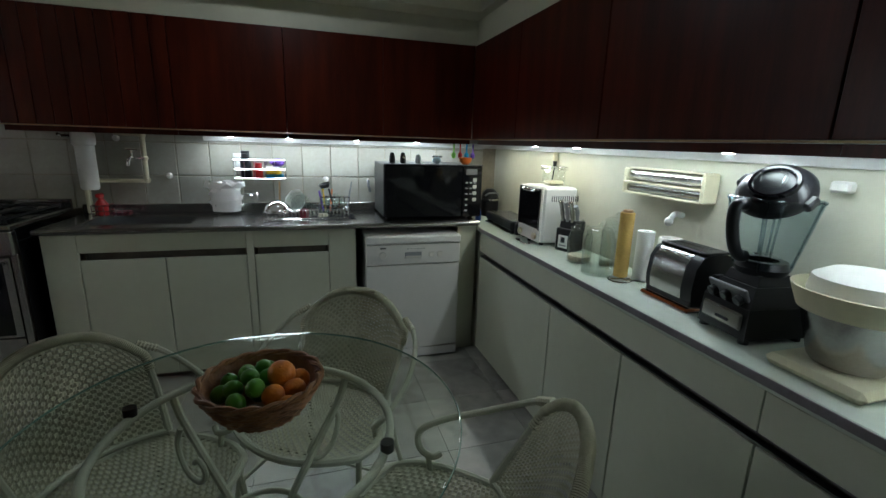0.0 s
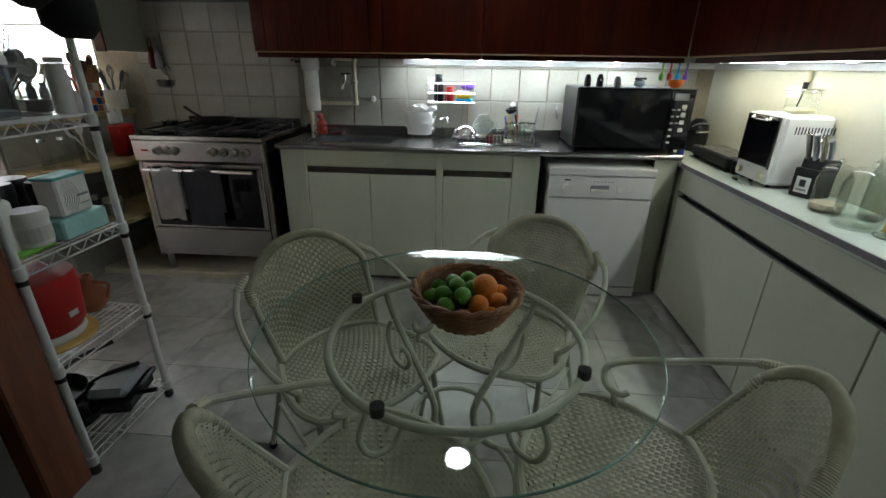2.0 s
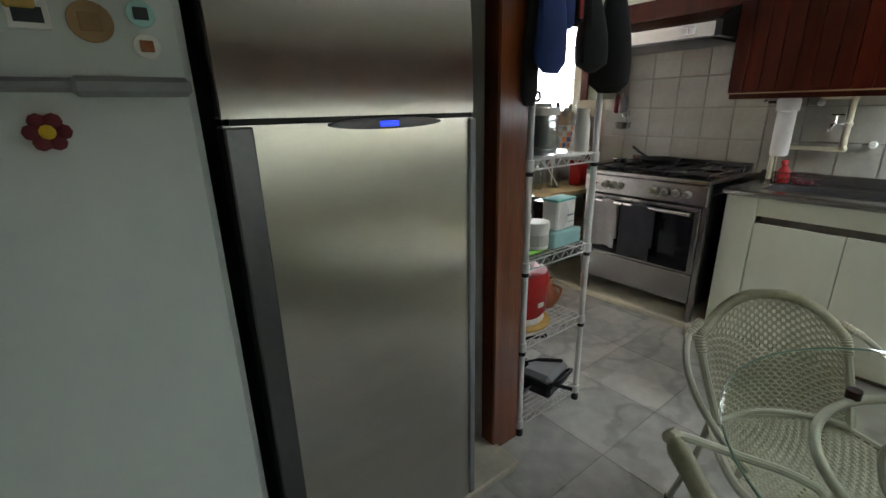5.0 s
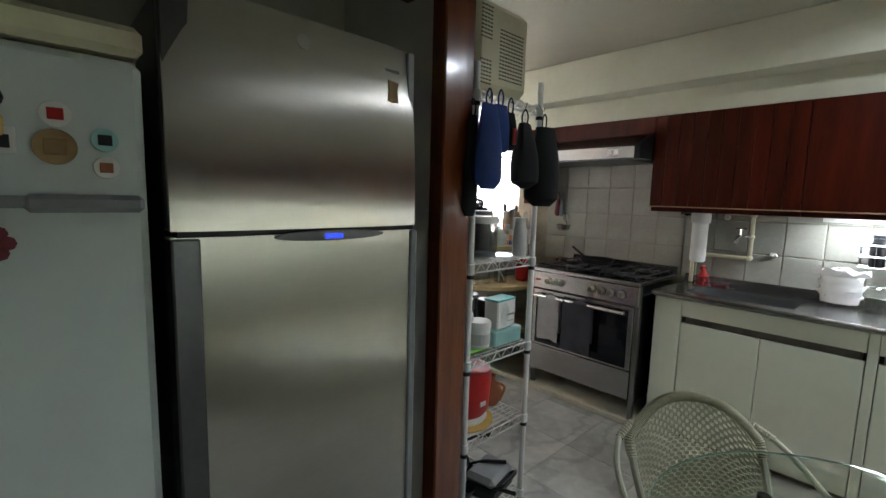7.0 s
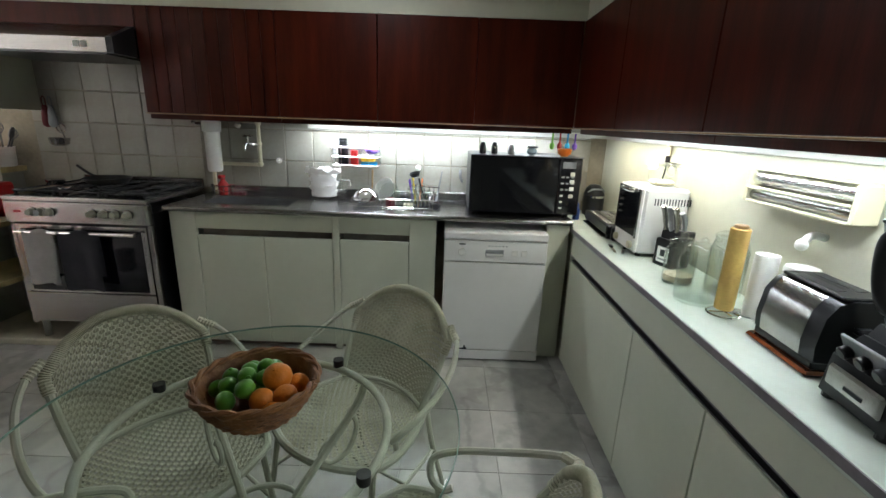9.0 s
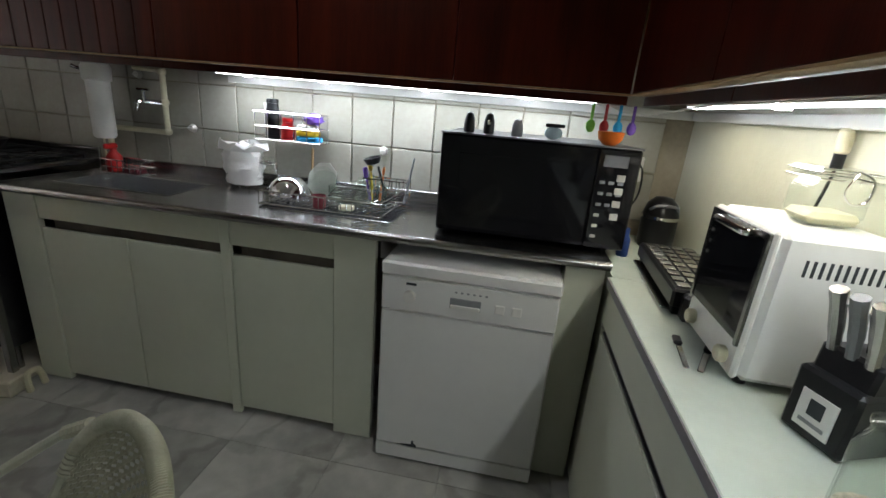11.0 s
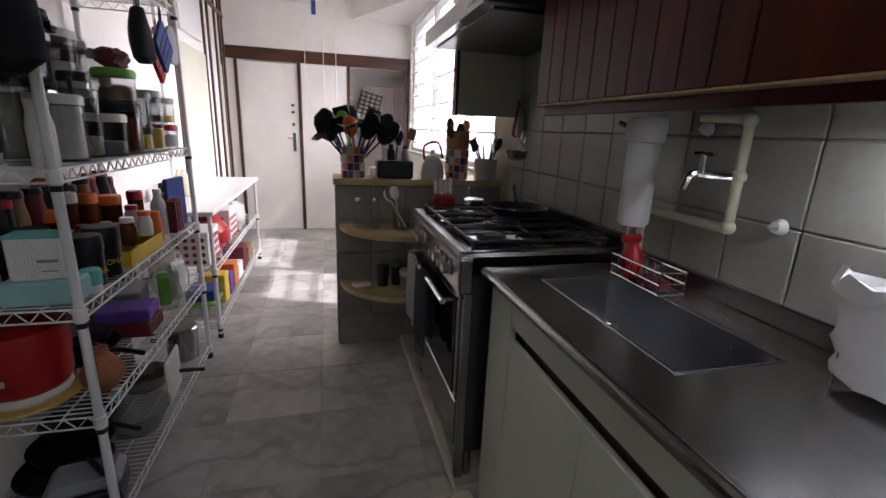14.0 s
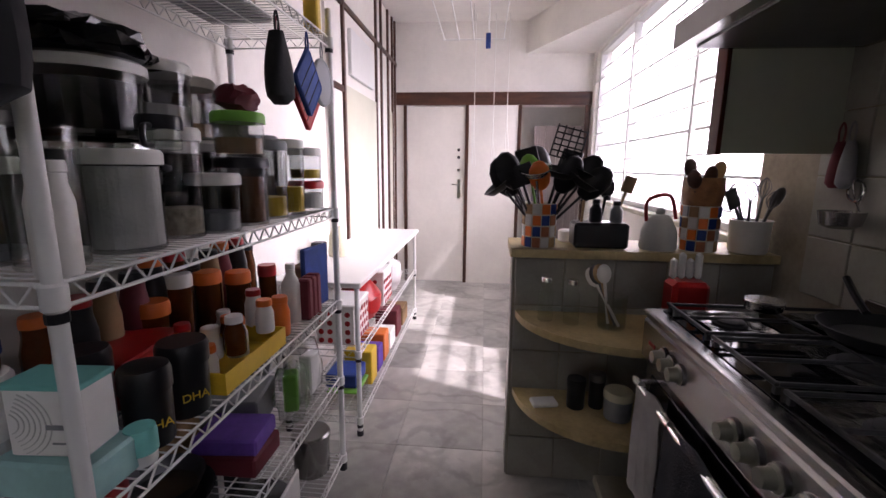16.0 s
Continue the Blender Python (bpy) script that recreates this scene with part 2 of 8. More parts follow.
M["shelf_stone"] = mat("yellowish_stone", (0.56, 0.44, 0.22), 0.45, var=0.2, scale=7)
M["led"] = mat("led_strip", (0.9, 0.9, 0.9), 0.5, emit=(0.86, 0.96, 1.0), power=9)
M["led_puck"] = mat("led_puck", (0.9, 0.9, 0.9), 0.5, emit=(0.95, 0.97, 1.0), power=85)
M["bulb"] = mat("opal_globe", (0.9, 0.9, 0.9), 0.4, emit=(1.0, 0.97, 0.92), power=14)
M["blue_led"] = mat("blue_display", (0.02, 0.02, 0.2), 0.2, emit=(0.03, 0.06, 1.0), power=0.6)
M["green_led"] = mat("green_display", (0.02, 0.05, 0.02), 0.2, emit=(0.5, 0.8, 0.1), power=0.22)
M["red_led"] = mat("red_lamp", (0.3, 0.01, 0.01), 0.2, emit=(1.0, 0.02, 0.01), power=0.5)
M["ink"] = mat("printed_ink", (0.03, 0.035, 0.04), 0.7, var=0.05)
M["ink_pale"] = mat("pale_print", (0.55, 0.55, 0.52), 0.7, var=0.05)
M["rice"] = mat("grains", (0.66, 0.58, 0.44), 0.9, var=0.25, scale=90, bump=0.8, bscale=200)
M["frosted"] = bpy.data.materials.new("frosted_pane")
M["frosted"].use_nodes = True
_nt = M["frosted"].node_tree
_nt.nodes.remove(_nt.nodes["Principled BSDF"])
_a, _b, _m = _nt.nodes.new("ShaderNodeBsdfTranslucent"), _nt.nodes.new("ShaderNodeBsdfTransparent"), _nt.nodes.new("ShaderNodeMixShader")
_a.inputs[0].default_value = (0.95, 0.95, 0.95, 1)
_m.inputs[0].default_value = 0.15
_nt.links.new(_a.outputs[0], _m.inputs[1])
_nt.links.new(_b.outputs[0], _m.inputs[2])
_nt.links.new(_m.outputs[0], _nt.nodes["Material Output"].inputs[0])
M["haze"] = mat("bright_haze", (0.8, 0.8, 0.8), 0.9, emit=(1.0, 0.97, 0.98), power=3.0)

# ---- mesh helpers ----


def part(name, bm, material, parent=None, label="", smooth=False):
    """Links a bmesh as one mesh object under a thing or a part."""
    me = bpy.data.meshes.new(name)
    bmesh.ops.recalc_face_normals(bm, faces=bm.faces)
    bm.to_mesh(me)
    bm.free()
    me.materials.append(M[material] if isinstance(material, str) else material)
    if smooth:
        me.shade_smooth()
        me.set_sharp_from_angle(angle=radians(40))
    ob = new(name, me)
    if parent:
        ob.parent = parent
    if label:
        ob["label"] = label
    return ob


def thing(name, x, y, z, label, category, group="", rz=0, kind=""):
    """An empty at the base of a thing, to carry its parts."""
    ob = new(name)
    ob.empty_display_size = 0.05
    ob.matrix_world = pose(x, y, z, 0, 0, rz)
    return tagged(ob, label, category, group, kind)


def B():
    return bmesh.new()


def bx(bm, x0, y0, z0, x1, y1, z1, bev=0.0, m=None):
    """A box between two corners, with chamfered edges."""
    c = Vector(((x0 + x1) / 2, (y0 + y1) / 2, (z0 + z1) / 2))
    d = [max(abs(x1 - x0), 1e-4) / 2, max(abs(y1 - y0), 1e-4) / 2, max(abs(z1 - z0), 1e-4) / 2]
    b = min(bev, *(v * 0.9 for v in d))
    if b <= 0:
        vs = [bm.verts.new(c + Vector((sx * d[0], sy * d[1], sz * d[2]))) for sx in (-1, 1) for sy in (-1, 1) for sz in (-1, 1)]
        fs = [(0, 1, 3, 2), (4, 6, 7, 5), (0, 4, 5, 1), (2, 3, 7, 6), (0, 2, 6, 4), (1, 5, 7, 3)]
        for f in fs:
            bm.faces.new([vs[i] for i in f])
    else:
        key = {}
        for sx in (-1, 1):
            for sy in (-1, 1):
                for sz in (-1, 1):
                    for a in range(3):
                        p = [d[0] - b, d[1] - b, d[2] - b]
                        p[a] += b
                        key[sx, sy, sz, a] = bm.verts.new(c + Vector((sx * p[0], sy * p[1], sz * p[2])))
        for a in range(3):
            u, v = [k for k in range(3) if k != a]
            for s in (-1, 1):
                q = []
                for su, sv in ((-1, -1), (1, -1), (1, 1), (-1, 1)):
                    sg = [0, 0, 0]
                    sg[a], sg[u], sg[v] = s, su, sv
                    q.append(key[(*sg, a)])
                bm.faces.new(q)
        for a in range(3):
            u, v = [k for k in range(3) if k != a]
            for su in (-1, 1):
                for sv in (-1, 1):
                    q = []
                    for sa, w in ((-1, u), (1, u), (1, v), (-1, v)):
                        sg = [0, 0, 0]
                        sg[a], sg[u], sg[v] = sa, su, sv
                        q.append(key[(*sg, w)])
                    bm.faces.new(q)
        for sx in (-1, 1):
            for sy in (-1, 1):
                for sz in (-1, 1):
                    bm.faces.new([key[sx, sy, sz, a] for a in range(3)])
        vs = list(key.values())
    if m is not None:
        bmesh.ops.transform(bm, matrix=m, verts=vs)
    return bm


def tube(bm, pts, r, n=8, closed=False, caps=True):
    """A round bar along points; r is one radius or one for each point."""
    pts = [Vector(p) for p in pts]
    k = len(pts)
    rs = r if isinstance(r, (list, tuple)) else [r] * k
    up, rings = None, []
    for i, p in enumerate(pts):
        a = pts[(i - 1) % k] if closed or i else p
        b = pts[(i + 1) % k] if closed or i < k - 1 else p
        d = (b - a).normalized()
        if up is None:
            up = d.orthogonal().normalized()
        up = (up - d * up.dot(d))
        up = up.normalized() if up.length > 1e-6 else d.orthogonal().normalized()
        side = d.cross(up)
        rings.append([bm.verts.new(p + rs[i] * (math.cos(t) * up + math.sin(t) * side)) for t in (2 * math.pi * j / n for j in range(n))])
    for i in range(k if closed else k - 1):
        r0, r1 = rings[i], rings[(i + 1) % k]
        for j in range(n):
            bm.faces.new((r0[j], r0[(j + 1) % n], r1[(j + 1) % n], r1[j]))
    if caps and not closed:
        bm.faces.new(rings[0])
        bm.faces.new(rings[-1])
    return bm


def lathe(bm, prof, n=20, at=(0, 0, 0), m=None):
    """A turned body from (radius, height) pairs; zero radius closes an end."""
    rings, vs = [], []
    for r, z in prof:
        if r <= 1e-6:
            ring = [bm.verts.new((at[0], at[1], at[2] + z))]
        else:
            ring = [bm.verts.new((at[0] + r * math.cos(t), at[1] + r * math.sin(t), at[2] + z)) for t in (2 * math.pi * j / n for j in range(n))]
        rings.append(ring)
        vs += ring
    for a, b in zip(rings, rings[1:]):
        for j in range(n):
            k = (j + 1) % n
            q = [a[j % len(a)], a[k % len(a)], b[k % len(b)], b[j % len(b)]]
            q = list(dict.fromkeys(q))
            if len(q) > 2:
                bm.faces.new(q)
    if m is not None:
        bmesh.ops.transform(bm, matrix=m, verts=vs)
    return bm


def cyl(bm, r, z0, z1, n=20, at=(0, 0, 0), bev=0.0, r2=None, m=None):
    r2 = r if r2 is None else r2
    p = [(0, z0), (r - bev, z0)] + ([(r, z0 + bev)] if bev else []) + ([(r2, z1 - bev)] if bev else []) + [(r2 - bev, z1), (0, z1)]
    return lathe(bm, p, n, at, m)


def ball(bm, r, at=(0, 0, 0), sx=1, sy=1, sz=1, n=14):
    k = n // 2
    vs0 = len(bm.verts)
    prof = [(r * math.sin(math.pi * i / k), -r * math.cos(math.pi * i / k)) for i in range(k + 1)]
    prof[0], prof[-1] = (0, -r), (0, r)
    return lathe(bm, prof, n, (0, 0, 0), pose(*at) @ Matrix.Diagonal((sx, sy, sz, 1)))


def prism(bm, outline, z0, z1, m=None):
    """An upright slab over a plan outline."""
    a = [bm.verts.new((x, y, z0)) for x, y in outline]
    b = [bm.verts.new((x, y, z1)) for x, y in outline]
    bm.faces.new(a)
    bm.faces.new(b)
    for i in range(len(a)):
        k = (i + 1) % len(a)
        bm.faces.new((a[i], a[k], b[k], b[i]))
    if m is not None:
        bmesh.ops.transform(bm, matrix=m, verts=a + b)
    return bm


def bez(pts, n=8):
    """A smooth line through points (Catmull-Rom)."""
    pts = [Vector(p) for p in pts]
    out = []
    for i in range(len(pts) - 1):
        p0, p1, p2, p3 = pts[max(i - 1, 0)], pts[i], pts[i + 1], pts[min(i + 2, len(pts) - 1)]
        for j in range(n):
            t = j / n
            out.append(0.5 * (2 * p1 + (p2 - p0) * t + (2 * p0 - 5 * p1 + 4 * p2 - p3) * t * t + (3 * p1 - p0 - 3 * p2 + p3) * t ** 3))
    return out + [pts[-1]]


def piece(name, mesh, parent, x, y, z, rx=0, ry=0, rz=0):
    ob = new(name, mesh)
    ob.parent = parent
    ob.matrix_basis = pose(x, y, z, rx, ry, rz)
    return ob


def mesh_of(bm, name, material):
    me = bpy.data.meshes.new(name)
    bmesh.ops.recalc_face_normals(bm, faces=bm.faces)
    bm.to_mesh(me)
    bm.free()
    me.materials.append(M[material])
    return me


def structure(name, bm, material, label="", category=""):
    return tagged(part(name, bm, material), label, category, "", "structure")


def simple(name, bm, material, at, label, category, group="", rz=0, smooth=True):
    """A thing that is one mesh, at its place."""
    ob = part(name, bm, material, None, "", smooth)
    ob.matrix_world = pose(*at, 0, 0, rz)
    return tagged(ob, label, category, group)


def words(text, size, material, parent, m, name="lettering"):
    """Lettering as a mesh, under its thing."""
    cu = bpy.data.curves.new(name, "FONT")
    cu.body, cu.size, cu.align_x, cu.align_y, cu.extrude = text, size, "CENTER", "CENTER", 0.0006
    tmp = bpy.data.objects.new("tmp", cu)
    me = bpy.data.meshes.new_from_object(tmp)
    bpy.data.objects.remove(tmp)
    me.materials.clear()
    me.materials.append(M[material])
    ob = new(name, me)
    ob.parent = parent
    ob.matrix_basis = m
    return ob


# ---- structure ----
WN, WE, CEIL, PCEIL = 5.2, 3.95, 2.36, 2.85
structure("floor", bx(B(), -3.6, 0.4, -0.12, 4.1, 5.4, -0.012), "joint", "grey mortar bed under worn marble tiles", "floor")
bm = B()
bx(bm, 0.21, WN, 0, 4.15, WN + 0.15, 2.4)
bx(bm, -0.18, WN, 0, 0.21, WN + 0.15, 2.85)
wall_north = structure("wall_north", bm, "grout", "tiled kitchen wall behind sink and stove", "wall")
bm = B()
bx(bm, -3.45, WN, 0, -0.182, WN + 0.15, 1.05)
bx(bm, -3.45, WN, 2.5, -0.182, WN + 0.15, 2.85)
bx(bm, -3.45, WN, 1.05, -3.15, WN + 0.15, 2.5)
structure("wall_window", bm, "white_wall", "white painted outer wall of the passage", "wall")
structure("wall_east", bx(B(), WE, 0.4, 0, WE + 0.15, WN, 2.4), "wall", "plain pale green painted wall", "wall")
structure("wall_south", bx(B(), 0.4, 0.4, 0, WE, 0.55, 2.4), "wall", "plain painted wall", "wall")
structure("wall_west", bx(B(), 0.4, 0.55, 0, 0.55, 2.95, 2.4), "wall", "plain painted wall behind the refrigerators", "wall")
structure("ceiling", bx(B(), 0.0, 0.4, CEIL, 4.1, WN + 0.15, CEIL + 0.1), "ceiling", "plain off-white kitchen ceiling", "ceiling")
structure("passage_ceiling", bx(B(), -3.5, 2.9, PCEIL, 0.0, WN + 0.15, PCEIL + 0.1), "white_wall", "white passage ceiling", "ceiling")
structure("ceiling_step", bx(B(), -0.05, 2.9, CEIL + 0.0, -0.002, WN, PCEIL), "white_wall", "white drop between two ceiling heights", "wall")
structure("beam_north", bx(B(), 0.0, 4.67, 2.105, WE, WN, CEIL - 0.002, 0.004), "wall", "painted beam above wall cabinets", "beam")
structure("soffit_north", bx(B(), 0.0, 4.845, 1.96, WE, WN, 2.103), "wall", "painted soffit above wall cabinets", "wall")
structure("soffit_east", bx(B(), 3.632, 0.55, 1.96, WE, 4.843, 2.103), "wall", "painted soffit above wall cabinets", "wall")
structure("beam_east", bx(B(), 3.575, 0.55, 2.105, WE, 4.668, CEIL - 0.002, 0.004), "wall", "painted beam above wall cabinets", "beam")
# partition between the niche of the refrigerators and the passage
structure("partition_wall", bx(B(), -1.1, 2.95, 0, 1.13, 3.06, 2.84), "white_wall", "white partition wall", "wall")

# passage walls, door and window
XE = -3.28
bm = B()
bx(bm, XE - 0.15, 2.9, 2.0, XE, 5.35, 2.85)
bx(bm, XE - 0.15, 3.88, 0, XE, 4.45, 2.0)
bx(bm, XE - 0.15, 2.9, 0, XE, 3.17, 2.0)
bx(bm, XE - 0.15, 5.2, 0, XE, 5.35, 2.0)
structure("wall_passage_end", bm, "white_wall", "white painted wall at the end of the passage", "wall")
bm = B()
bx(bm, XE - 0.9, 4.3, 0, XE - 0.8, 5.5, 2.2)
bx(bm, XE - 0.8, 4.3, 0, XE - 0.152, 4.36, 2.2)
bx(bm, XE - 0.8, 5.4, 0, XE - 0.152, 5.5, 2.2)
bx(bm, XE - 0.8, 4.36, 2.1, XE - 0.152, 5.4, 2.2)
structure("wall_alcove", bm, "white_wall", "white walls of a small bright alcove", "wall")
structure("alcove_floor", bx(B(), XE - 0.9, 4.3, -0.1, XE - 0.153, 5.5, -0.002), "marble", "pale floor of the alcove", "floor")
door = structure("door_1", bx(B(), XE - 0.05, 3.205, 0.008, XE - 0.008, 3.855, 1.985, 0.003), "white_wall", "closed white painted flush door", "door")
lk = part("lock_plate", bx(B(), XE - 0.006, 3.775, 0.98, XE + 0.004, 3.81, 1.2, 0.003), "chrome", door, "worn metal lock plate")
tube_b = B()
tube(tube_b, [(XE + 0.004, 3.792, 1.14), (XE + 0.05, 3.792, 1.14), (XE + 0.055, 3.72, 1.14)], 0.008)
part("door_handle", tube_b, "chrome", door, "metal lever handle", True)
for z in (1.52, 1.44, 1.30):
    part("keyhole", cyl(B(), 0.017, 0, 0.012, 12, m=pose(XE - 0.007, 3.79, z, 0, 90, 0)), "chrome", door, "", True)
bm = B()
bx(bm, XE - 0.02, 3.17, 0, XE + 0.012, 3.203, 1.998, 0.002)
bx(bm, XE - 0.02, 3.858, 0, XE + 0.012, 3.895, 1.998, 0.002)
bx(bm, XE - 0.02, 4.432, 0, XE + 0.012, 4.468, 1.998, 0.002)
bx(bm, XE - 0.02, 5.14, 0, XE + 0.012, 5.19, 1.998, 0.002)
bx(bm, XE - 0.02, 3.08, 2.0, XE + 0.014, 5.2, 2.135, 0.003)
structure("trim_end_wall", bm, "wood_dark", "dark brown wooden posts and rail", "trim")
structure("pale_panel", bx(B(), XE - 0.01, 3.9, 0.01, XE + 0.004, 4.43, 1.996), "white_wall", "white flush panel beside the door", "wall")
# folded shutter in the alcove
sh = thing("folding_shutter", XE - 0.55, 5.02, 0.002, "pinkish grey ribbed folding panel standing in the alcove", "panel")
for i in range(5):
    part("leaf", bx(B(), -0.012, -0.35 + i * 0.135, 0, 0.012, -0.22 + i * 0.135, 1.83, 0.003), "pink_grey", sh)
    for k in range(3):
        part("rib", bx(B(), 0.013, -0.32 + i * 0.135 + k * 0.03, 0.1, 0.02, -0.308 + i * 0.135 + k * 0.03, 1.76, 0.002), "pink_grey", sh)
structure("diagonal_beam", prism(B(), [(XE, 4.49), (-1.88, 5.12), (-1.75, WN), (XE, WN)], 2.52, PCEIL), "white_wall", "white painted beam crossing a corner", "beam")

# south wall of the passage, panelled
YS = 3.08
structure("wall_passage_south", bx(B(), XE, YS - 0.14, 0, -1.1, YS, 2.84), "white_wall", "cream panelled wall with dark wooden strips", "wall")
bm = B()
for x in (-1.42, -2.36, -2.56, -2.85, -3.06, -3.2):
    bx(bm, x - 0.018, YS, 0, x + 0.018, YS + 0.02, 2.84, 0.002)
bx(bm, XE, YS, 2.4, -1.1, YS + 0.018, 2.44, 0.002)
bx(bm, -1.40, YS, 1.84, -1.0, YS + 0.017, 1.88, 0.002)
structure("trim_south_wall", bm, "wood_dark", "dark brown wooden strips", "trim")
bm = B()
bx(bm, -2.34, YS, 0.02, -1.44, YS + 0.012, 1.9, 0.003)
bx(bm, -3.04, YS, 0.02, -2.87, YS + 0.012, 1.9, 0.003)
structure("yellowish_panels", bm, "wall", "yellowish cream flat panels", "wall")
bm = B()
bx(bm, -2.2, YS, 1.98, -1.55, YS + 0.03, 2.30, 0.004)
structure("high_vent_window", bm, "white_enamel", "white framed high window", "window")

# window of the passage: steel frame, tilted panes
win = tagged(new("window_1"), "white steel awning window full of daylight", "window", "", "structure")
win.matrix_world = pose(0, WN + 0.06, 0)
X0, X1, Z0, Z1 = -3.15, -0.18, 1.05, 2.5
bm = B()
bx(bm, X0, -0.03, Z0, X1, 0.03, Z0 + 0.035, 0.003)
bx(bm, X0, -0.03, Z1 - 0.035, X1, 0.03, Z1, 0.003)
for x in (X0 + 0.018, -2.1, -0.95, X1 - 0.018):
    bx(bm, x - 0.018, -0.028, Z0 + 0.035, x + 0.018, 0.028, Z1 - 0.035, 0.003)
part("window_frame", bm, "white_enamel", win)
for i in range(5):
    z = Z0 + 0.25 + i * 0.255
    for a, b in ((X0 + 0.04, -2.12), (-2.08, -0.97), (-0.93, X1 - 0.04)):
        t = B()
        bx(t, a, -0.008, -0.007, b, 0.008, 0.007, 0.002)
        bx(t, a, -0.096, -0.152, b, -0.088, -0.144, 0.001)
        p = part("sash_bar", t, "white_enamel", win)
        p.matrix_basis = pose(0, 0, z)
        for x in (a + 0.25, b - 0.25):
            part("stay", tube(B(), [(x, 0, z - 0.03), (x + 0.03, -0.09, z - 0.13)], 0.006, 6), "white_enamel", win)
        g = part("pane", bx(B(), a, -0.004, -0.23, b, 0.0, 0.0), "frosted", win)
        g.matrix_basis = pose(0, 0.0, z, 22, 0, 0)
        g.visible_shadow = not ((a < -1.5 and a > -2.5 and i in (3, 4)) or (a > -1 and i in (1, 2, 3)))
bm = B()
bx(bm, -30, 26, -4, 40, 26.2, 14)
bx(bm, -30.2, 5.6, -4, -30, 26, 22)
structure("backdrop", bm, "haze", "pale haze outside the window", "backdrop")
structure("window_sill", bx(B(), X0, WN - 0.05, 1.02, X1, WN + 0.03, 1.05, 0.004), "stone", "pale stone window sill", "sill")

# wooden pillar at the corner
structure("pillar", bx(B(), 1.132, 2.945, 0.0, 1.205, 3.088, CEIL - 0.002, 0.006), "wood_pillar", "varnished reddish brown wooden pillar", "pillar")
structure("niche_header", bx(B(), 1.0, 0.55, 2.10, 1.13, 2.944, CEIL - 0.002, 0.004), "wood_dark", "dark wooden header above the refrigerators", "trim")
structure("threshold", bx(B(), 1.10, 0.56, 0.0, 1.33, 2.97, 0.035, 0.006), "stone", "worn pale stone threshold", "trim")
structure("stove_plinth", bx(B(), 0.0, 4.585, 0.0, 1.275, WN, 0.04, 0.006), "stone", "low pale stone plinth under the stove", "trim")

# ---- sink cabinet run ----
FY = 4.675
CT = 0.885


def base_cabinet(x0, x1, doors, label, handle_gap=True):
    c = thing("base_cabinet", x0, FY, 0, label, "cabinet", "sink base cabinets")
    w = x1 - x0
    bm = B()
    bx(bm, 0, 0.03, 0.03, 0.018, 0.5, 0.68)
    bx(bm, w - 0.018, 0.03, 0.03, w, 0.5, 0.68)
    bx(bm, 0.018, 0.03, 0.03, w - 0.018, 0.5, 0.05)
    # backing behind the finger gap, coloured dark as its shade
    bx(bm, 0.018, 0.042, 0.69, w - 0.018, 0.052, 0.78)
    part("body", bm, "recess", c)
    part("top_rail", bx(B(), 0, 0.0, 0.756, w, 0.03, 0.857, 0.002), "cream", c)
    n = len(doors) - 1
    for a, b in zip(doors, doors[1:]):
        part("door", bx(B(), a - x0 + 0.002, 0.002, 0.035, b - x0 - 0.002, 0.02, 0.715, 0.0025), "cream", c)
    return c


base_cabinet(1.442, 2.238, (1.442, 1.832, 2.238), "cream laminate double base cabinet under a steel sink")
base_cabinet(2.278, 2.688, (2.278, 2.688), "cream laminate single base cabinet under a steel sink")
for a, b in ((1.292, 1.441), (2.239, 2.277), (2.689, 2.845)):
    f = thing("filler_panel", a, FY, 0.0, "cream laminate upright panel between base cabinets", "panel", "cabinet fillers")
    part("board", bx(B(), 0, -0.004, 0.005, b - a, 0.02, 0.857, 0.002), "cream", f)
    part("back_strip", bx(B(), 0.002, 0.0205, 0.03, b - a - 0.002, 0.04, 0.60), "recess", f)
f = thing("filler_panel", 3.49, FY, 0.0, "cream laminate upright panel beside the dishwasher", "panel", "cabinet fillers")
part("board", bx(B(), 0, -0.004, 0.005, 0.128, 0.02, 0.857, 0.002), "cream", f)
part("side_board", bx(B(), 0, 0.0205, 0.005, 0.018, 0.5, 0.80, 0.002), "cream", f)
structure("toe_kick", bx(B(), 1.30, FY + 0.04, 0.0, 2.84, FY + 0.06, 0.03), "recess", "recessed plinth in a tone darkened for shade", "trim")

# steel worktop with two basins
top = thing("sink_worktop", 1.282, 4.652, 0.857, "long worn stainless steel worktop with two basins", "worktop")
W_, D_, H_ = 3.624 - 1.282, WN - 4.655, 0.028
basins = ((0.135, 0.665, 0.125, 0.39, 0.17), (1.055, 1.58, 0.135, 0.38, 0.15))
bm = B()
xs = [0, basins[0][0], basins[0][1], basins[1][0], basins[1][1], W_]
for k in range(5):
    if k in (1, 3):
        b = basins[0 if k == 1 else 1]
        bx(bm, xs[k], 0, 0, xs[k + 1], b[2], H_)
        bx(bm, xs[k], b[3], 0, xs[k + 1], D_, H_)
    else:
        bx(bm, xs[k], 0, 0, xs[k + 1], D_, H_)
bmesh.ops.remove_doubles(bm, verts=bm.verts, dist=1e-5)
part("steel_top", bm, "steel", top)
part("front_rim", tube(B(), [(0, -0.004, 0.016), (W_, -0.004, 0.016)], 0.016, 10), "steel", top, "", True)
part("side_rim", tube(B(), [(0, -0.004, 0.019), (0, D_, 0.019)], 0.011, 8), "steel", top, "", True)
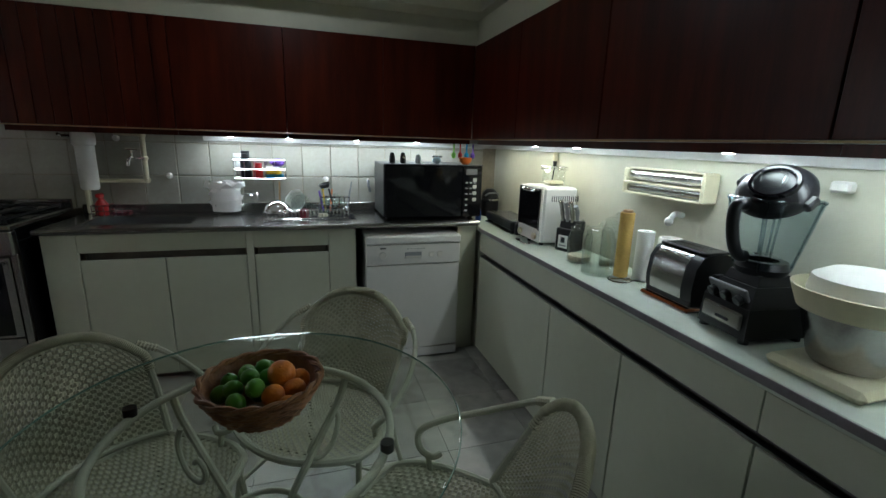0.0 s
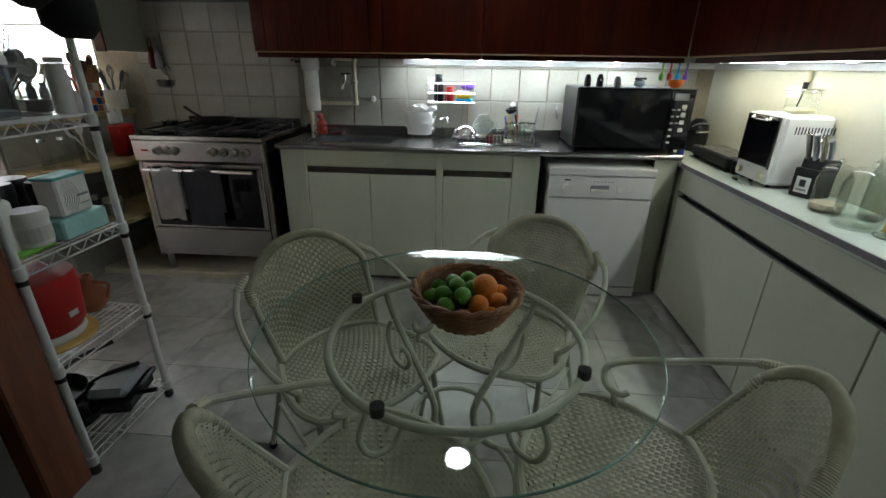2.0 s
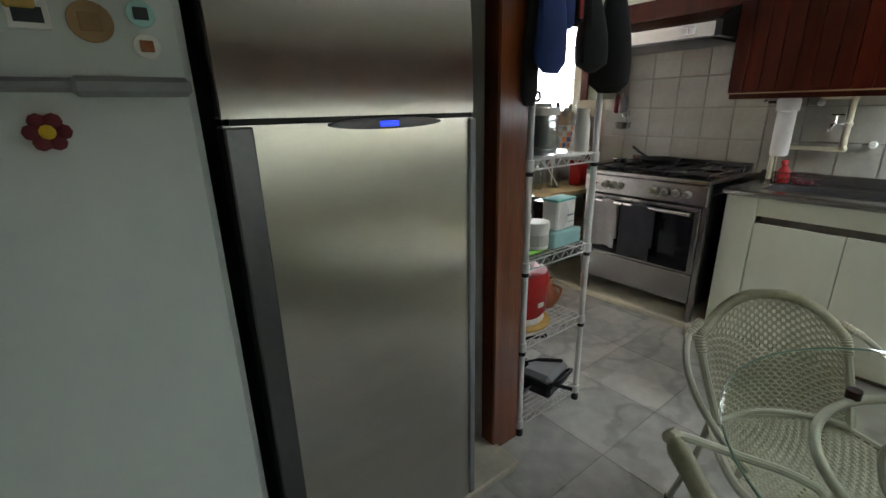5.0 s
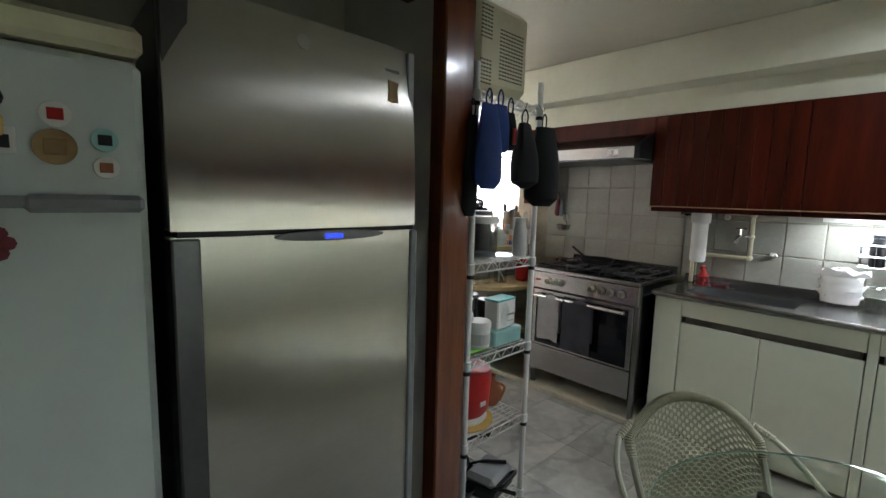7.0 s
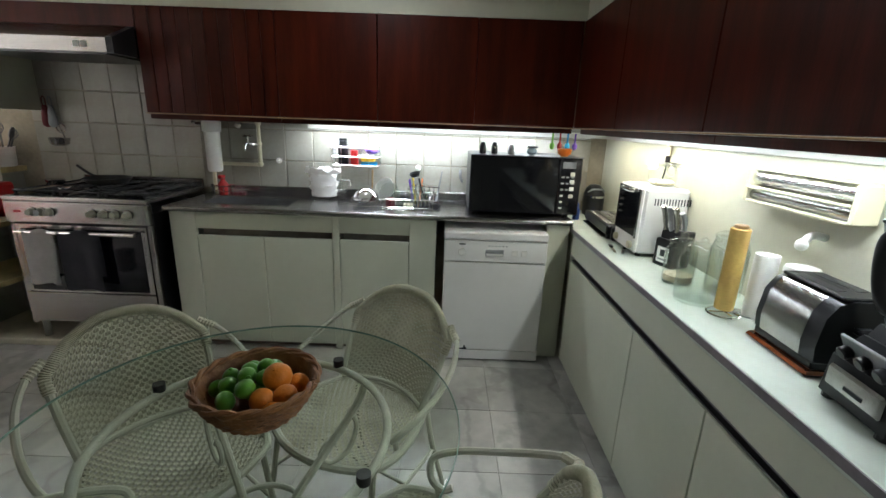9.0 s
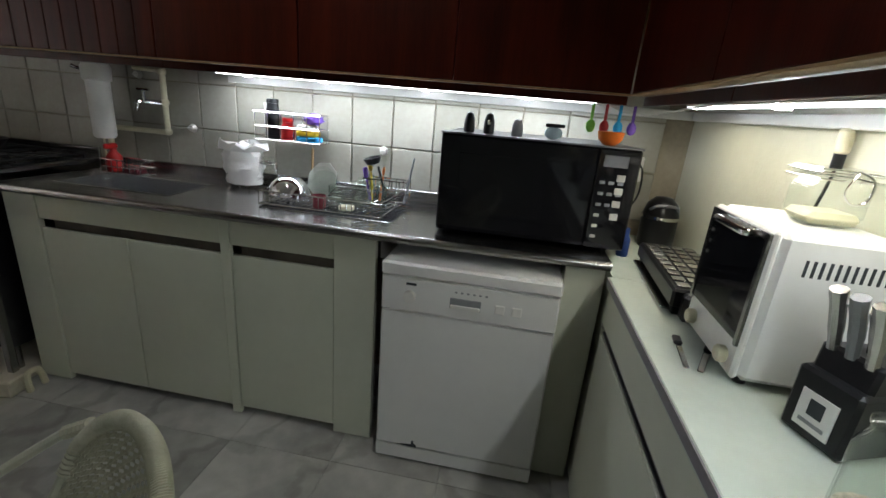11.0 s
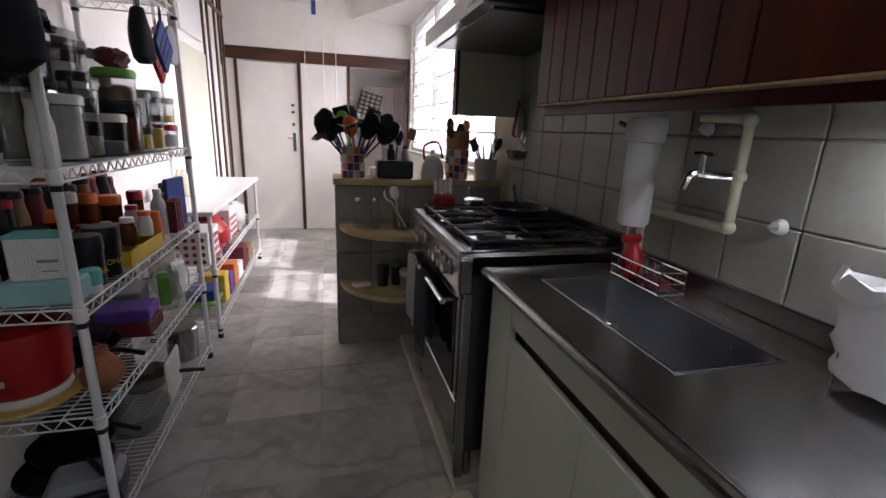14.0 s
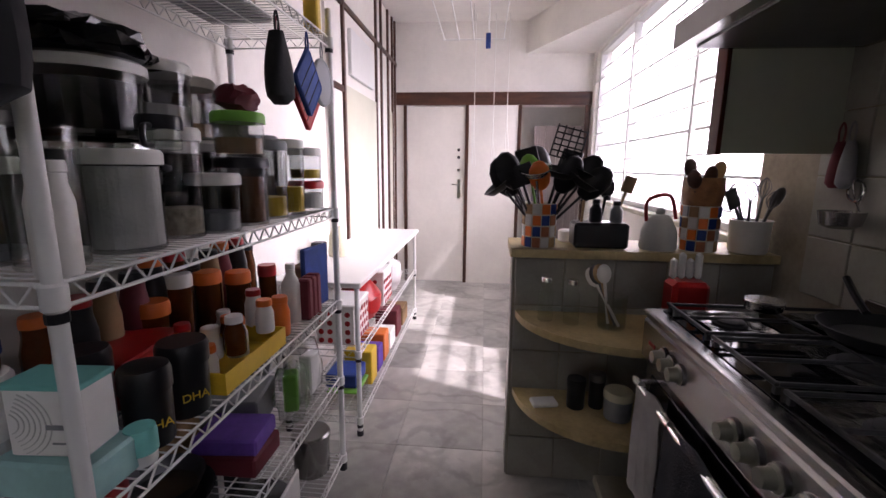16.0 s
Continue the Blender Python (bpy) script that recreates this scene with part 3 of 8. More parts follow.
part("upstand", bx(B(), 0, D_ - 0.018, H_, W_, D_, H_ + 0.055, 0.003), "steel", top, "steel upstand along the wall")
for x0, x1, y0, y1, dp in basins:
    bm = B()
    t, z0, z1 = 0.003, H_ - 0.002 - dp, H_ - 0.002

    def ring_of(gap, z, c):
        a0, a1, b0, b1 = x0 + gap, x1 - gap, y0 + gap, y1 - gap
        k = c * 0.3
        return [bm.verts.new((x, y, z)) for x, y in ((a0 + c, b0), (a1 - c, b0), (a1 - k, b0 + k), (a1, b0 + c), (a1, b1 - c), (a1 - k, b1 - k), (a1 - c, b1), (a0 + c, b1), (a0 + k, b1 - k), (a0, b1 - c), (a0, b0 + c), (a0 + k, b0 + k))]
    rings = [ring_of(0.006, z0, 0.05), ring_of(0, z0 + 0.012, 0.035), ring_of(0, z1, 0.035), ring_of(t, z1, 0.035), ring_of(t + 0.006, z0 + 0.026, 0.035), ring_of(t + 0.011, z0 + 0.013, 0.04), ring_of(t + 0.024, z0 + t + 0.003, 0.045), ring_of(t + 0.04, z0 + t, 0.05)]
    for a, b in zip(rings, rings[1:]):
        for i in range(12):
            bm.faces.new((a[i], a[(i + 1) % 12], b[(i + 1) % 12], b[i]))
    bm.faces.new(rings[0]), bm.faces.new(rings[-1])
    bs = part("basin", bm, "basin_steel", top, "square steel basin")
    part("basin_rim", tube(B(), [(x0, y0, H_ + 0.001), (x1, y0, H_ + 0.001), (x1, y1, H_ + 0.001), (x0, y1, H_ + 0.001)], 0.0022, 6, True), "steel", top, "rolled basin rim", True)
    part("drain", lathe(B(), [(0, 0.001), (0.02, 0.001), (0.024, 0.005), (0.04, 0.004), (0.042, 0)], 16, ((x0 + x1) / 2, (y0 + y1) / 2, z0 + t)), "chrome", bs, "", True)

# right-hand run
RX, RT = 3.622, 0.852
run = [4.60, 3.712, 3.226, 2.73, 2.24, 1.74, 1.22]
for a, b in zip(run[1:], run):
    c = thing("counter_cabinet", RX, a, 0, "cream laminate base cabinet with a dark finger recess", "cabinet", "wall-side base cabinets")
    L_ = b - a
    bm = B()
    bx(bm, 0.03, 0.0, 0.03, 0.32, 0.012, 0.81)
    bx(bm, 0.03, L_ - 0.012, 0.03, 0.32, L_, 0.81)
    # same shade-coloured backing behind this run's finger gap
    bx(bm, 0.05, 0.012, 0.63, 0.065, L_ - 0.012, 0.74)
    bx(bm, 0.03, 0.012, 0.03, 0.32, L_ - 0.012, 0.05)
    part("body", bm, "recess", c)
    part("door", bx(B(), 0, 0.002, 0.04, 0.018, L_ - 0.002, 0.662, 0.0025), "cream", c)
    part("handle_rail", bx(B(), 0.006, 0.0, 0.664, 0.03, L_, 0.670), "dark_steel", c)
for a, b in zip((1.22, 2.732), (2.729, 4.60)):
    f = thing("fascia_board", RX, a, 0.70, "long cream laminate fascia board under the worktop", "fascia", "fascia boards")
    part("board", bx(B(), -0.002, 0, 0, 0.02, b - a, 0.114, 0.002), "cream", f)
    part("lower_edge", bx(B(), -0.001, 0, -0.004, 0.018, b - a, -0.0005), "edge_grey", f, "dark lower edge")
wt = thing("wall_side_worktop", RX - 0.012, 1.22, 0.816, "pale green laminate worktop with a dark grey edge", "worktop")
part("top", bx(B(), 0.004, 0, 0, WE - RX + 0.009, 3.39, RT - 0.816, 0.002), "cream_top", wt)
part("edge_strip", bx(B(), 0, 0, 0.012, 0.004, 3.39, RT - 0.818), "edge_grey", wt, "dark grey edge strip")
structure("side_wall_run", bx(B(), 3.64, 4.67, 0, WE, WN, 0.81), "wall", "plain corner behind cabinets", "wall")
structure("corner_top", bx(B(), 3.626, 4.612, 0.82, WE - 0.003, WN - 0.003, RT), "cream_top", "pale green laminate worktop in the corner", "worktop")
structure("toe_kick_side", bx(B(), RX + 0.05, 1.22, 0, RX + 0.07, 4.6, 0.03), "recess", "recessed plinth in a tone darkened for shade", "trim")

# wall cabinets
UZ0, UZ1, UY = 1.396, 1.958, 4.838


def wall_cabinet(x0, x1, y0, y1, joints, axis, label, grooves=0):
    c = thing("wall_cabinet", x0, y0, UZ0, label, "cabinet", "wall cabinets")
    h = UZ1 - UZ0
    if axis == "x":
        part("body", bx(B(), 0, 0.02, 0.0, x1 - x0, y1 - y0, h), "wood_red", c)
        for a, b in zip(joints, joints[1:]):
            if grooves and b <= grooves:
                k = 5
                for i in range(k):
                    w = (b - a) / k
                    part("board", bx(B(), a - x0 + i * w + 0.0008, 0, 0.0, a - x0 + (i + 1) * w - 0.0008, 0.019, h, 0.0025), "wood_red", c)
            else:
                part("door", bx(B(), a - x0 + 0.001, 0, 0.0, b - x0 - 0.001, 0.019, h, 0.002), "wood_red", c)
        part("bottom_lip", bx(B(), 0, -0.006, -0.006, x1 - x0, 0.03, -0.001, 0.001), "wood_pale", c, "worn pale lower edge")
        part("valance", bx(B(), 0, 0.03, -0.034, x1 - x0, 0.05, -0.007, 0.001), "wood_red", c)
    else:
        part("body", bx(B(), 0.02, 0, 0.0, x1 - x0, y1 - y0, h), "wood_red", c)
        for a, b in zip(joints, joints[1:]):
            part("door", bx(B(), 0, a - y0 + 0.001, 0.0, 0.019, b - y0 - 0.001, h, 0.002), "wood_red", c)
        part("bottom_lip", bx(B(), -0.006, 0, -0.006, 0.03, y1 - y0, -0.001, 0.001), "wood_pale", c, "worn pale lower edge")
        part("valance", bx(B(), 0.04, 0, -0.034, 0.06, y1 - y0, -0.007, 0.001), "wood_red", c)
    return c


wall_cabinet(1.14, 1.91, UY, WN - 0.012, (1.14, 1.52, 1.91), "x", "dark red varnished wall cabinet with plank grooves", 2.0)
wall_cabinet(1.912, 2.48, UY, WN - 0.012, (1.912, 2.48), "x", "dark red varnished wall cabinet above the sink")
wall_cabinet(2.482, 3.618, UY, WN - 0.012, (2.482, 3.04, 3.618), "x", "dark red varnished wall cabinet above the microwave")
for a, b in ((1.2, 2.718), (2.72, 3.5), (3.502, 4.2), (4.202, UY - 0.002)):
    wall_cabinet(3.622, WE - 0.002, a, b, (a, b), "y", "dark red varnished wall cabinet above the long worktop")

# wall tiles
PX, PZ, TX, TZ = 0.1855, 0.2, 2.549, 1.116
tm = mesh_of(bx(B(), -PX / 2 + 0.002, -0.008, -PZ / 2 + 0.002, PX / 2 - 0.002, 0.0, PZ / 2 - 0.002, 0.003), "tile", "tile")
for i in range(-13, 9):
    cx = TX + (i + 0.5) * PX
    for k in range(-1, 4):
        cz = TZ + (k + 0.5) * PZ
        if cx > WE - 0.06 or cz > (1.9 if cx < 1.14 else 1.44) or cx < 0.1:
            continue
        o = piece("tile", tm, wall_north, cx, WN - 0.001, cz, random.uniform(-0.25, 0.25), 0, random.uniform(-0.25, 0.25))

# floor tiles
fp = 0.415
fm = mesh_of(bx(B(), -fp / 2 + 0.0008, -fp / 2 + 0.0008, -0.012, fp / 2 - 0.0008, fp / 2 - 0.0008, 0.0, 0.001), "floor_tile", "marble")
floor_ob = bpy.data.objects["floor"]
for i in range(-12, 7):
    for k in range(-6, 5):
        x, y = 1.495 + (i + 0.5) * fp, 3.28 + (k + 0.5) * fp
        if x < XE - 0.2 or (y < 2.9 and x < 0.9) or x > 3.8 or (y > 4.9 and x > 1.3):
            continue
        piece("floor_tile", fm, floor_ob, x, y, random.uniform(-0.0008, 0.0), rz=random.choice((0, 90, 180, 270)))

# ---- appliances ----
dw = thing("dishwasher", 2.895, 4.59, 0, "white built-under dishwasher with chipped paint at its foot", "dishwasher")
part("body", bx(B(), 0.003, 0.03, 0.06, 0.585, 0.57, 0.765, 0.004), "white_enamel", dw)
part("worktop", bx(B(), -0.002, -0.008, 0.767, 0.59, 0.58, 0.815, 0.008), "white_enamel", dw)
part("door", bx(B(), 0.0, 0.004, 0.075, 0.588, 0.03, 0.635, 0.006), "white_enamel", dw)
cp = part("control_panel", bx(B(), 0.0, -0.002, 0.638, 0.588, 0.03, 0.765, 0.006), "white_enamel", dw)
part("kick_plate", bx(B(), 0.0, 0.006, 0.012, 0.588, 0.03, 0.072, 0.003), "white_enamel", dw)
part("knob", cyl(B(), 0.021, 0, 0.02, 18, (0, 0, 0), 0.003, m=pose(0.10, -0.002, 0.70, 90)), "white_plastic", cp, "", True)
hb = part("handle_recess", bx(B(), 0.235, -0.004, 0.675, 0.34, 0.002, 0.715, 0.004), "grey", cp, "grey recessed door grip")
part("grip", bx(B(), 0.238, -0.010, 0.678, 0.337, -0.004, 0.692, 0.003), "white_plastic", cp)
for x in (0.385, 0.44):
    part("button", bx(B(), x, -0.008, 0.680, x + 0.032, -0.002, 0.712, 0.003), "white_plastic", cp)
part("logo_bar", bx(B(), 0.085, -0.0045, 0.738, 0.12, -0.002, 0.746), "ink", cp)
for i in range(6):
    part("mark", bx(B(), 0.25 + i * 0.02, -0.0035, 0.732, 0.258 + i * 0.02, -0.002, 0.738), "grey", cp)
part("chip", prism(B(), [(0, 0), (0.03, 0), (0.026, 0.012), (0.018, 0.016), (0.016, 0.03), (0.008, 0.028), (0.008, 0.012), (-0.05, 0.004)], 0, 0.0015, pose(0.13, 0.0035, 0.077, 90)), "ink", dw, "dark patch of chipped paint")
for x in (0.05, 0.53):
    part("foot", cyl(B(), 0.02, 0, 0.06, 12, (x, 0.08, 0)), "black", dw, "", True)
    part("foot", cyl(B(), 0.02, 0, 0.06, 12, (x, 0.5, 0)), "black", dw, "", True)

mw = thing("microwave_oven", 3.03, 4.748, CT, "large black microwave oven with a glossy door on the steel worktop", "microwave")
part("case", bx(B(), 0, 0.02, 0.012, 0.645, 0.42, 0.345, 0.006), "black", mw)
part("door", bx(B(), 0.004, 0, 0.014, 0.51, 0.022, 0.342, 0.006), "black_gloss", mw, "glossy black glass door")
part("window", bx(B(), 0.07, -0.002, 0.075, 0.44, 0.001, 0.285, 0.001), "black_gloss", mw)
cp = part("control_panel", bx(B(), 0.512, 0, 0.014, 0.642, 0.022, 0.342, 0.005), "black_gloss", mw)
part("display", bx(B(), 0.53, -0.002, 0.285, 0.605, 0.001, 0.322, 0.001), "dark_steel", cp)
for r in range(6):
    for c_ in range(3):
        if r < 3 and c_ == 0 or r >= 3:
            part("key", bx(B(), 0.528 + c_ * 0.028, -0.002, 0.05 + r * 0.036, 0.545 + c_ * 0.028, 0.001, 0.06 + r * 0.036), "ink_pale" if r < 3 else "grey", cp)
for r in range(4):
    part("key", bx(B(), 0.578, -0.003, 0.115 + r * 0.042, 0.604, 0.001, 0.137 + r * 0.042, 0.003), "ink_pale", cp, "pale oval key")
part("top_trim", bx(B(), 0.0, -0.001, 0.343, 0.645, 0.03, 0.349, 0.001), "dark_steel", mw)
for x in (0.04, 0.585):
    for y in (0.05, 0.38):
        part("foot", cyl(B(), 0.018, 0, 0.013, 10, (x, y, 0)), "black", mw)

# stove
st = thing("gas_range", 0.425, 4.597, 0.04, "wide stainless steel gas range with towels on its oven rail", "stove")
SW, SH = 0.808, 0.885
part("body", bx(B(), 0.004, 0.03, 0.11, SW - 0.004, 0.575, 0.80, 0.003), "dark_steel", st)
part("side_post", bx(B(), SW - 0.03, 0.0, 0.0, SW, 0.03, 0.74, 0.003), "steel", st)
part("side_post", bx(B(), 0, 0.0, 0.11, 0.025, 0.03, 0.74, 0.003), "steel", st)
cp = part("control_panel", bx(B(), 0, -0.022, 0.735, SW, 0.03, 0.86, 0.008), "steel", st)
part("cooktop", bx(B(), 0, -0.022, 0.861, SW, 0.575, SH, 0.005), "steel", st)
part("burner_plate", bx(B(), 0.025, 0.02, SH + 0.0005, SW - 0.025, 0.56, SH + 0.003, 0.001), "black_gloss", st, "dark enamelled burner plate")
part("splash_rim", bx(B(), 0, 0.577, SH - 0.02, SW, 0.592, SH + 0.05, 0.003), "steel", st)
for x in (0.165, 0.215, 0.265, 0.50, 0.565, 0.63, 0.70):
    kb = part("knob", lathe(B(), [(0, 0), (0.024, 0), (0.024, 0.006), (0.019, 0.01), (0.016, 0.032), (0, 0.034)], 16, m=pose(x, -0.022, 0.80, 90)), "knob_metal", cp, "dull metal round gas knob", True)
    part("knob_ring", lathe(B(), [(0.021, 0), (0.027, 0), (0.027, 0.005), (0.021, 0.006)], 16, m=pose(x, -0.0225, 0.80, 90)), "steel", kb, "", True)
part("logo_bar", bx(B(), 0.06, -0.024, 0.795, 0.10, -0.022, 0.805), "red", cp)
od = part("oven_door", bx(B(), 0.03, -0.006, 0.315, SW - 0.034, 0.03, 0.728, 0.004), "steel", st)
part("oven_glass", bx(B(), 0.06, -0.009, 0.33, SW - 0.064, -0.005, 0.70, 0.002), "black_gloss", od, "dark oven glass")
hb = tube(B(), [(0.07, -0.055, 0.69), (SW - 0.07, -0.055, 0.69)], 0.011, 10)
for x in (0.09, SW - 0.09):
    tube(hb, [(x, -0.055, 0.69), (x, -0.006, 0.69)], 0.008, 8)
part("oven_handle", hb, "chrome", od, "", True)
part("drawer", bx(B(), 0.012, -0.004, 0.125, SW - 0.034, 0.03, 0.31, 0.004), "steel", st)
for x, y in ((0.03, 0.05), (SW - 0.03, 0.05), (0.03, 0.55), (SW - 0.03, 0.55)):
    part("leg", cyl(B(), 0.02, 0, 0.112, 10, (x, y, 0)), "steel", st, "", True)
burn = [(0.15, 0.14, 0.034), (0.15, 0.44, 0.045), (0.40, 0.29, 0.062), (0.65, 0.14, 0.045), (0.65, 0.44, 0.034)]
foil_rnd = random.Random(31)
for x, y, r in burn:
    bb = part("burner", lathe(B(), [(0, 0.022), (r * 0.8, 0.022), (r, 0.018), (r, 0.013), (r * 1.2, 0.010), (r * 1.25, 0)], 18, (x, y, SH + 0.003)), "black_iron", st, "", True)
    fo = B()
    q, n = min(r * 2.3, 0.098), 10
    gv = [[fo.verts.new((x + q * (2 * a / n - 1), y + q * (2 * c / n - 1), SH + 0.005 + foil_rnd.uniform(0, 0.005) + (0.009 if a in (0, n) or c in (0, n) else 0))) for c in range(n + 1)] for a in range(n + 1)]
    for a in range(n):
        for c in range(n):
            if math.hypot(a - n / 2 + 0.5, c - n / 2 + 0.5) > 2.1:
                fo.faces.new((gv[a][c], gv[a + 1][c], gv[a + 1][c + 1], gv[a][c + 1]))
    for v in [v for v in fo.verts if not v.link_faces]:
        fo.verts.remove(v)
    bmesh.ops.solidify(fo, geom=fo.faces, thickness=0.0006)
    part("drip_foil", fo, "foil", bb, "crumpled foil drip liner")
for x0, x1 in ((0.03, 0.265), (0.285, 0.52), (0.54, 0.775)):
    g = B()
    for y in (0.03, 0.285, 0.54):
        bx(g, x0, y - 0.0045, SH + 0.02, x1, y + 0.0045, SH + 0.029, 0.002)
    for x in (x0 + 0.006, (x0 + x1) / 2, x1 - 0.006):
        bx(g, x - 0.0045, 0.03, SH + 0.019, x + 0.0045, 0.54, SH + 0.028, 0.002)
    for x in (x0 + 0.01, x1 - 0.01):
        for y in (0.035, 0.535):
            bx(g, x - 0.005, y - 0.005, SH, x + 0.005, y + 0.005, SH + 0.022)
    part("grate", g, "black_iron", st, "black cast iron pan support")


def towel(x0, x1, drop_f, drop_b, material, label):
    """A towel folded over the oven rail, with soft folds."""
    t = B()
    n, rows = 9, []
    prof = [(-0.068, -drop_f * (1 - k / 5)) for k in range(5)] + [(-0.069, -0.004), (-0.062, 0.012), (-0.055, 0.0155), (-0.048, 0.012), (-0.040, -0.004)] + [(-0.038, -drop_b * k / 4) for k in range(1, 5)]
    for py, pz in prof:
        rows.append([t.verts.new((x0 + (x1 - x0) * i / n, py + 0.004 * math.sin(i * 1.7 + pz * 9) * min(1, abs(pz) * 8), 0.69 + pz - 0.006 * math.sin(i * 0.9))) for i in range(n + 1)])
    for a, b in zip(rows, rows[1:]):
        for i in range(n):
            t.faces.new((a[i], a[i + 1], b[i + 1], b[i]))
    bmesh.ops.solidify(t, geom=t.faces, thickness=0.004)
    o = simple("kitchen_towel", t, material, (0.425, 4.597, 0.04), label, "towel", "towels on the oven rail")
    return o


towel(0.12, 0.285, 0.30, 0.24, "towel_white", "off-white cotton towel hanging over the oven rail")
towel(0.315, 0.53, 0.33, 0.25, "towel_grey", "dark grey cotton towel hanging over the oven rail")

# hood
hd = thing("range_hood", 0.25, 4.648, 1.69, "slim stainless steel range hood under a wooden board", "range hood")
hw = 0.85
bm = B()
pr = [(0, 0), (0, 0.07), (0.187, 0.155), (0.54, 0.155), (0.54, 0.0)]
a = [bm.verts.new((0, y, z)) for y, z in pr]
b = [bm.verts.new((hw, y, z)) for y, z in pr]
bm.faces.new(a), bm.faces.new(b)
for i in range(5):
    bm.faces.new((a[i], a[(i + 1) % 5], b[(i + 1) % 5], b[i]))
part("canopy", bm, "steel", hd)
part("filter", bx(B(), 0.04, 0.05, -0.006, hw - 0.04, 0.50, -0.001), "dark_steel", hd, "dark greasy filter")
for x in (0.68, 0.72):
    part("switch", bx(B(), x, -0.006, 0.02, x + 0.03, -0.001, 0.052, 0.002), "white_plastic", hd)
part("end_cap", prism(B(), [(0.0, -0.004), (0.0, 0.074), (0.186, 0.157), (0.186, -0.004)], 0, 0.035, pose(hw + 0.001, 0, 0) @ Matrix(((0, 0, 1, 0), (1, 0, 0, 0), (0, 1, 0, 0), (0, 0, 0, 1)))), "black", hd, "black end cap")
structure("hood_board", bx(B(), 0.15, 4.838, 1.847, 1.138, WN - 0.012, UZ1, 0.002), "wood_red", "dark red wooden board above the hood", "trim")
hp = structure("hood_side_panel", bx(B(), 0.157, 4.842, 1.385, 0.21, WN, 1.845, 0.002), "cream", "upright side panel beside the hood", "panel")
part("wood_edge", bx(B(), 0.150, 4.826, 1.38, 0.212, 4.841, 1.845, 0.002), "wood_red", hp, "red wooden front edge")

# refrigerators
fr = thing("refrigerator", 1.37, 2.10, 0.036, "tall brushed steel refrigerator with freezer on top", "refrigerator")
FW, FH = 0.60, 1.768
part("body", bx(B(), -0.62, 0.0, 0.02, -0.065, FW, FH - 0.01, 0.01), "dark_steel", fr)


def fridge_door(z0, z1, bow=0.0):
    """A door leaf, bowed across its width and curved back towards its top."""
    bm = B()
    n, k = 14, 10
    front = [[bm.verts.new((-0.012 + 0.018 * (1 - ((i / n - 0.5) * 2) ** 4) - bow * (j / k) ** 2, FW * i / n, z0 + (z1 - z0) * j / k)) for i in range(n + 1)] for j in range(k + 1)]
    rear = [[bm.verts.new((-0.062, FW * i / n, z)) for i in range(n + 1)] for z in (z0, z1)]
    for j in range(k):
        for i in range(n):
            bm.faces.new((front[j][i], front[j][i + 1], front[j + 1][i + 1], front[j + 1][i]))
    for i in range(n):
        bm.faces.new((rear[0][i], rear[0][i + 1], rear[1][i + 1], rear[1][i]))
        bm.faces.new((front[0][i], front[0][i + 1], rear[0][i + 1], rear[0][i]))
        bm.faces.new((front[k][i], front[k][i + 1], rear[1][i + 1], rear[1][i]))
    for i in (0, n):
        bm.faces.new([front[j][i] for j in range(k + 1)] + [rear[1][i], rear[0][i]])
    return bm


d1 = part("freezer_door", fridge_door(1.30, FH, 0.032), "fridge_steel", fr, "brushed steel freezer door", True)
d2 = part("fridge_door", fridge_door(0.06, 1.288), "fridge_steel", fr, "brushed steel refrigerator door", True)
for d, z0, z1, xf in ((d1, 1.30, FH, -0.026), (d2, 0.06, 1.288, 0.0)):
    part("edge_strip", bx(B(), -0.055, FW - 0.022, z0 + 0.002, xf, FW + 0.002, z1 - 0.002, 0.004), "grey", d, "grey plastic edge strip")
    part("edge_strip", bx(B(), -0.055, -0.002, z0 + 0.002, xf, 0.05, z1 - 0.002, 0.004), "dark_steel", d, "dark plastic grip edge")
pn = part("display_panel", lathe(B(), [(0, 0), (0.14, 0.0), (0.145, 0.004), (0.14, 0.01), (0, 0.012)], 32, m=pose(0.004, 0.335, 1.283, 0, 90) @ Matrix.Diagonal((0.085, 1, 1, 1))), "dark_steel", fr, "curved display panel", True)
part("display", bx(B(), 0.010, 0.308, 1.276, 0.0175, 0.356, 1.288, 0.002), "blue_led", pn, "lit blue display")
part("seal", bx(B(), -0.05, 0.01, 1.288, -0.005, FW - 0.01, 1.30), "black", fr)
for y in (0.05, FW - 0.05):
    part("foot", cyl(B(), 0.02, -0.001, 0.025, 10, (-0.1, y, 0)), "black", fr)
    part("foot", cyl(B(), 0.02, -0.001, 0.025, 10, (-0.55, y, 0)), "black", fr)
part("badge", cyl(B(), 0.016, 0, 0.004, 18, m=pose(-0.019, 0.275, 1.715, 0, 84)), "white_plastic", fr, "round pale badge")
mg = simple("shield_magnet", prism(B(), [(-0.018, -0.025), (0.0, -0.028), (0.018, -0.025), (0.014, 0.005), (0.018, 0.024), (-0.015, 0.028), (-0.012, 0.0)], 0, 0.004, pose(0, 0, 0, 90, 0, 90)), "wood_pale", (1.353, 2.62, 1.685), "small brown shield magnet on the steel freezer door", "magnet")
part("logo_bar", bx(B(), -0.024, 0.50, 1.70, -0.0215, 0.545, 1.707), "grey", fr)

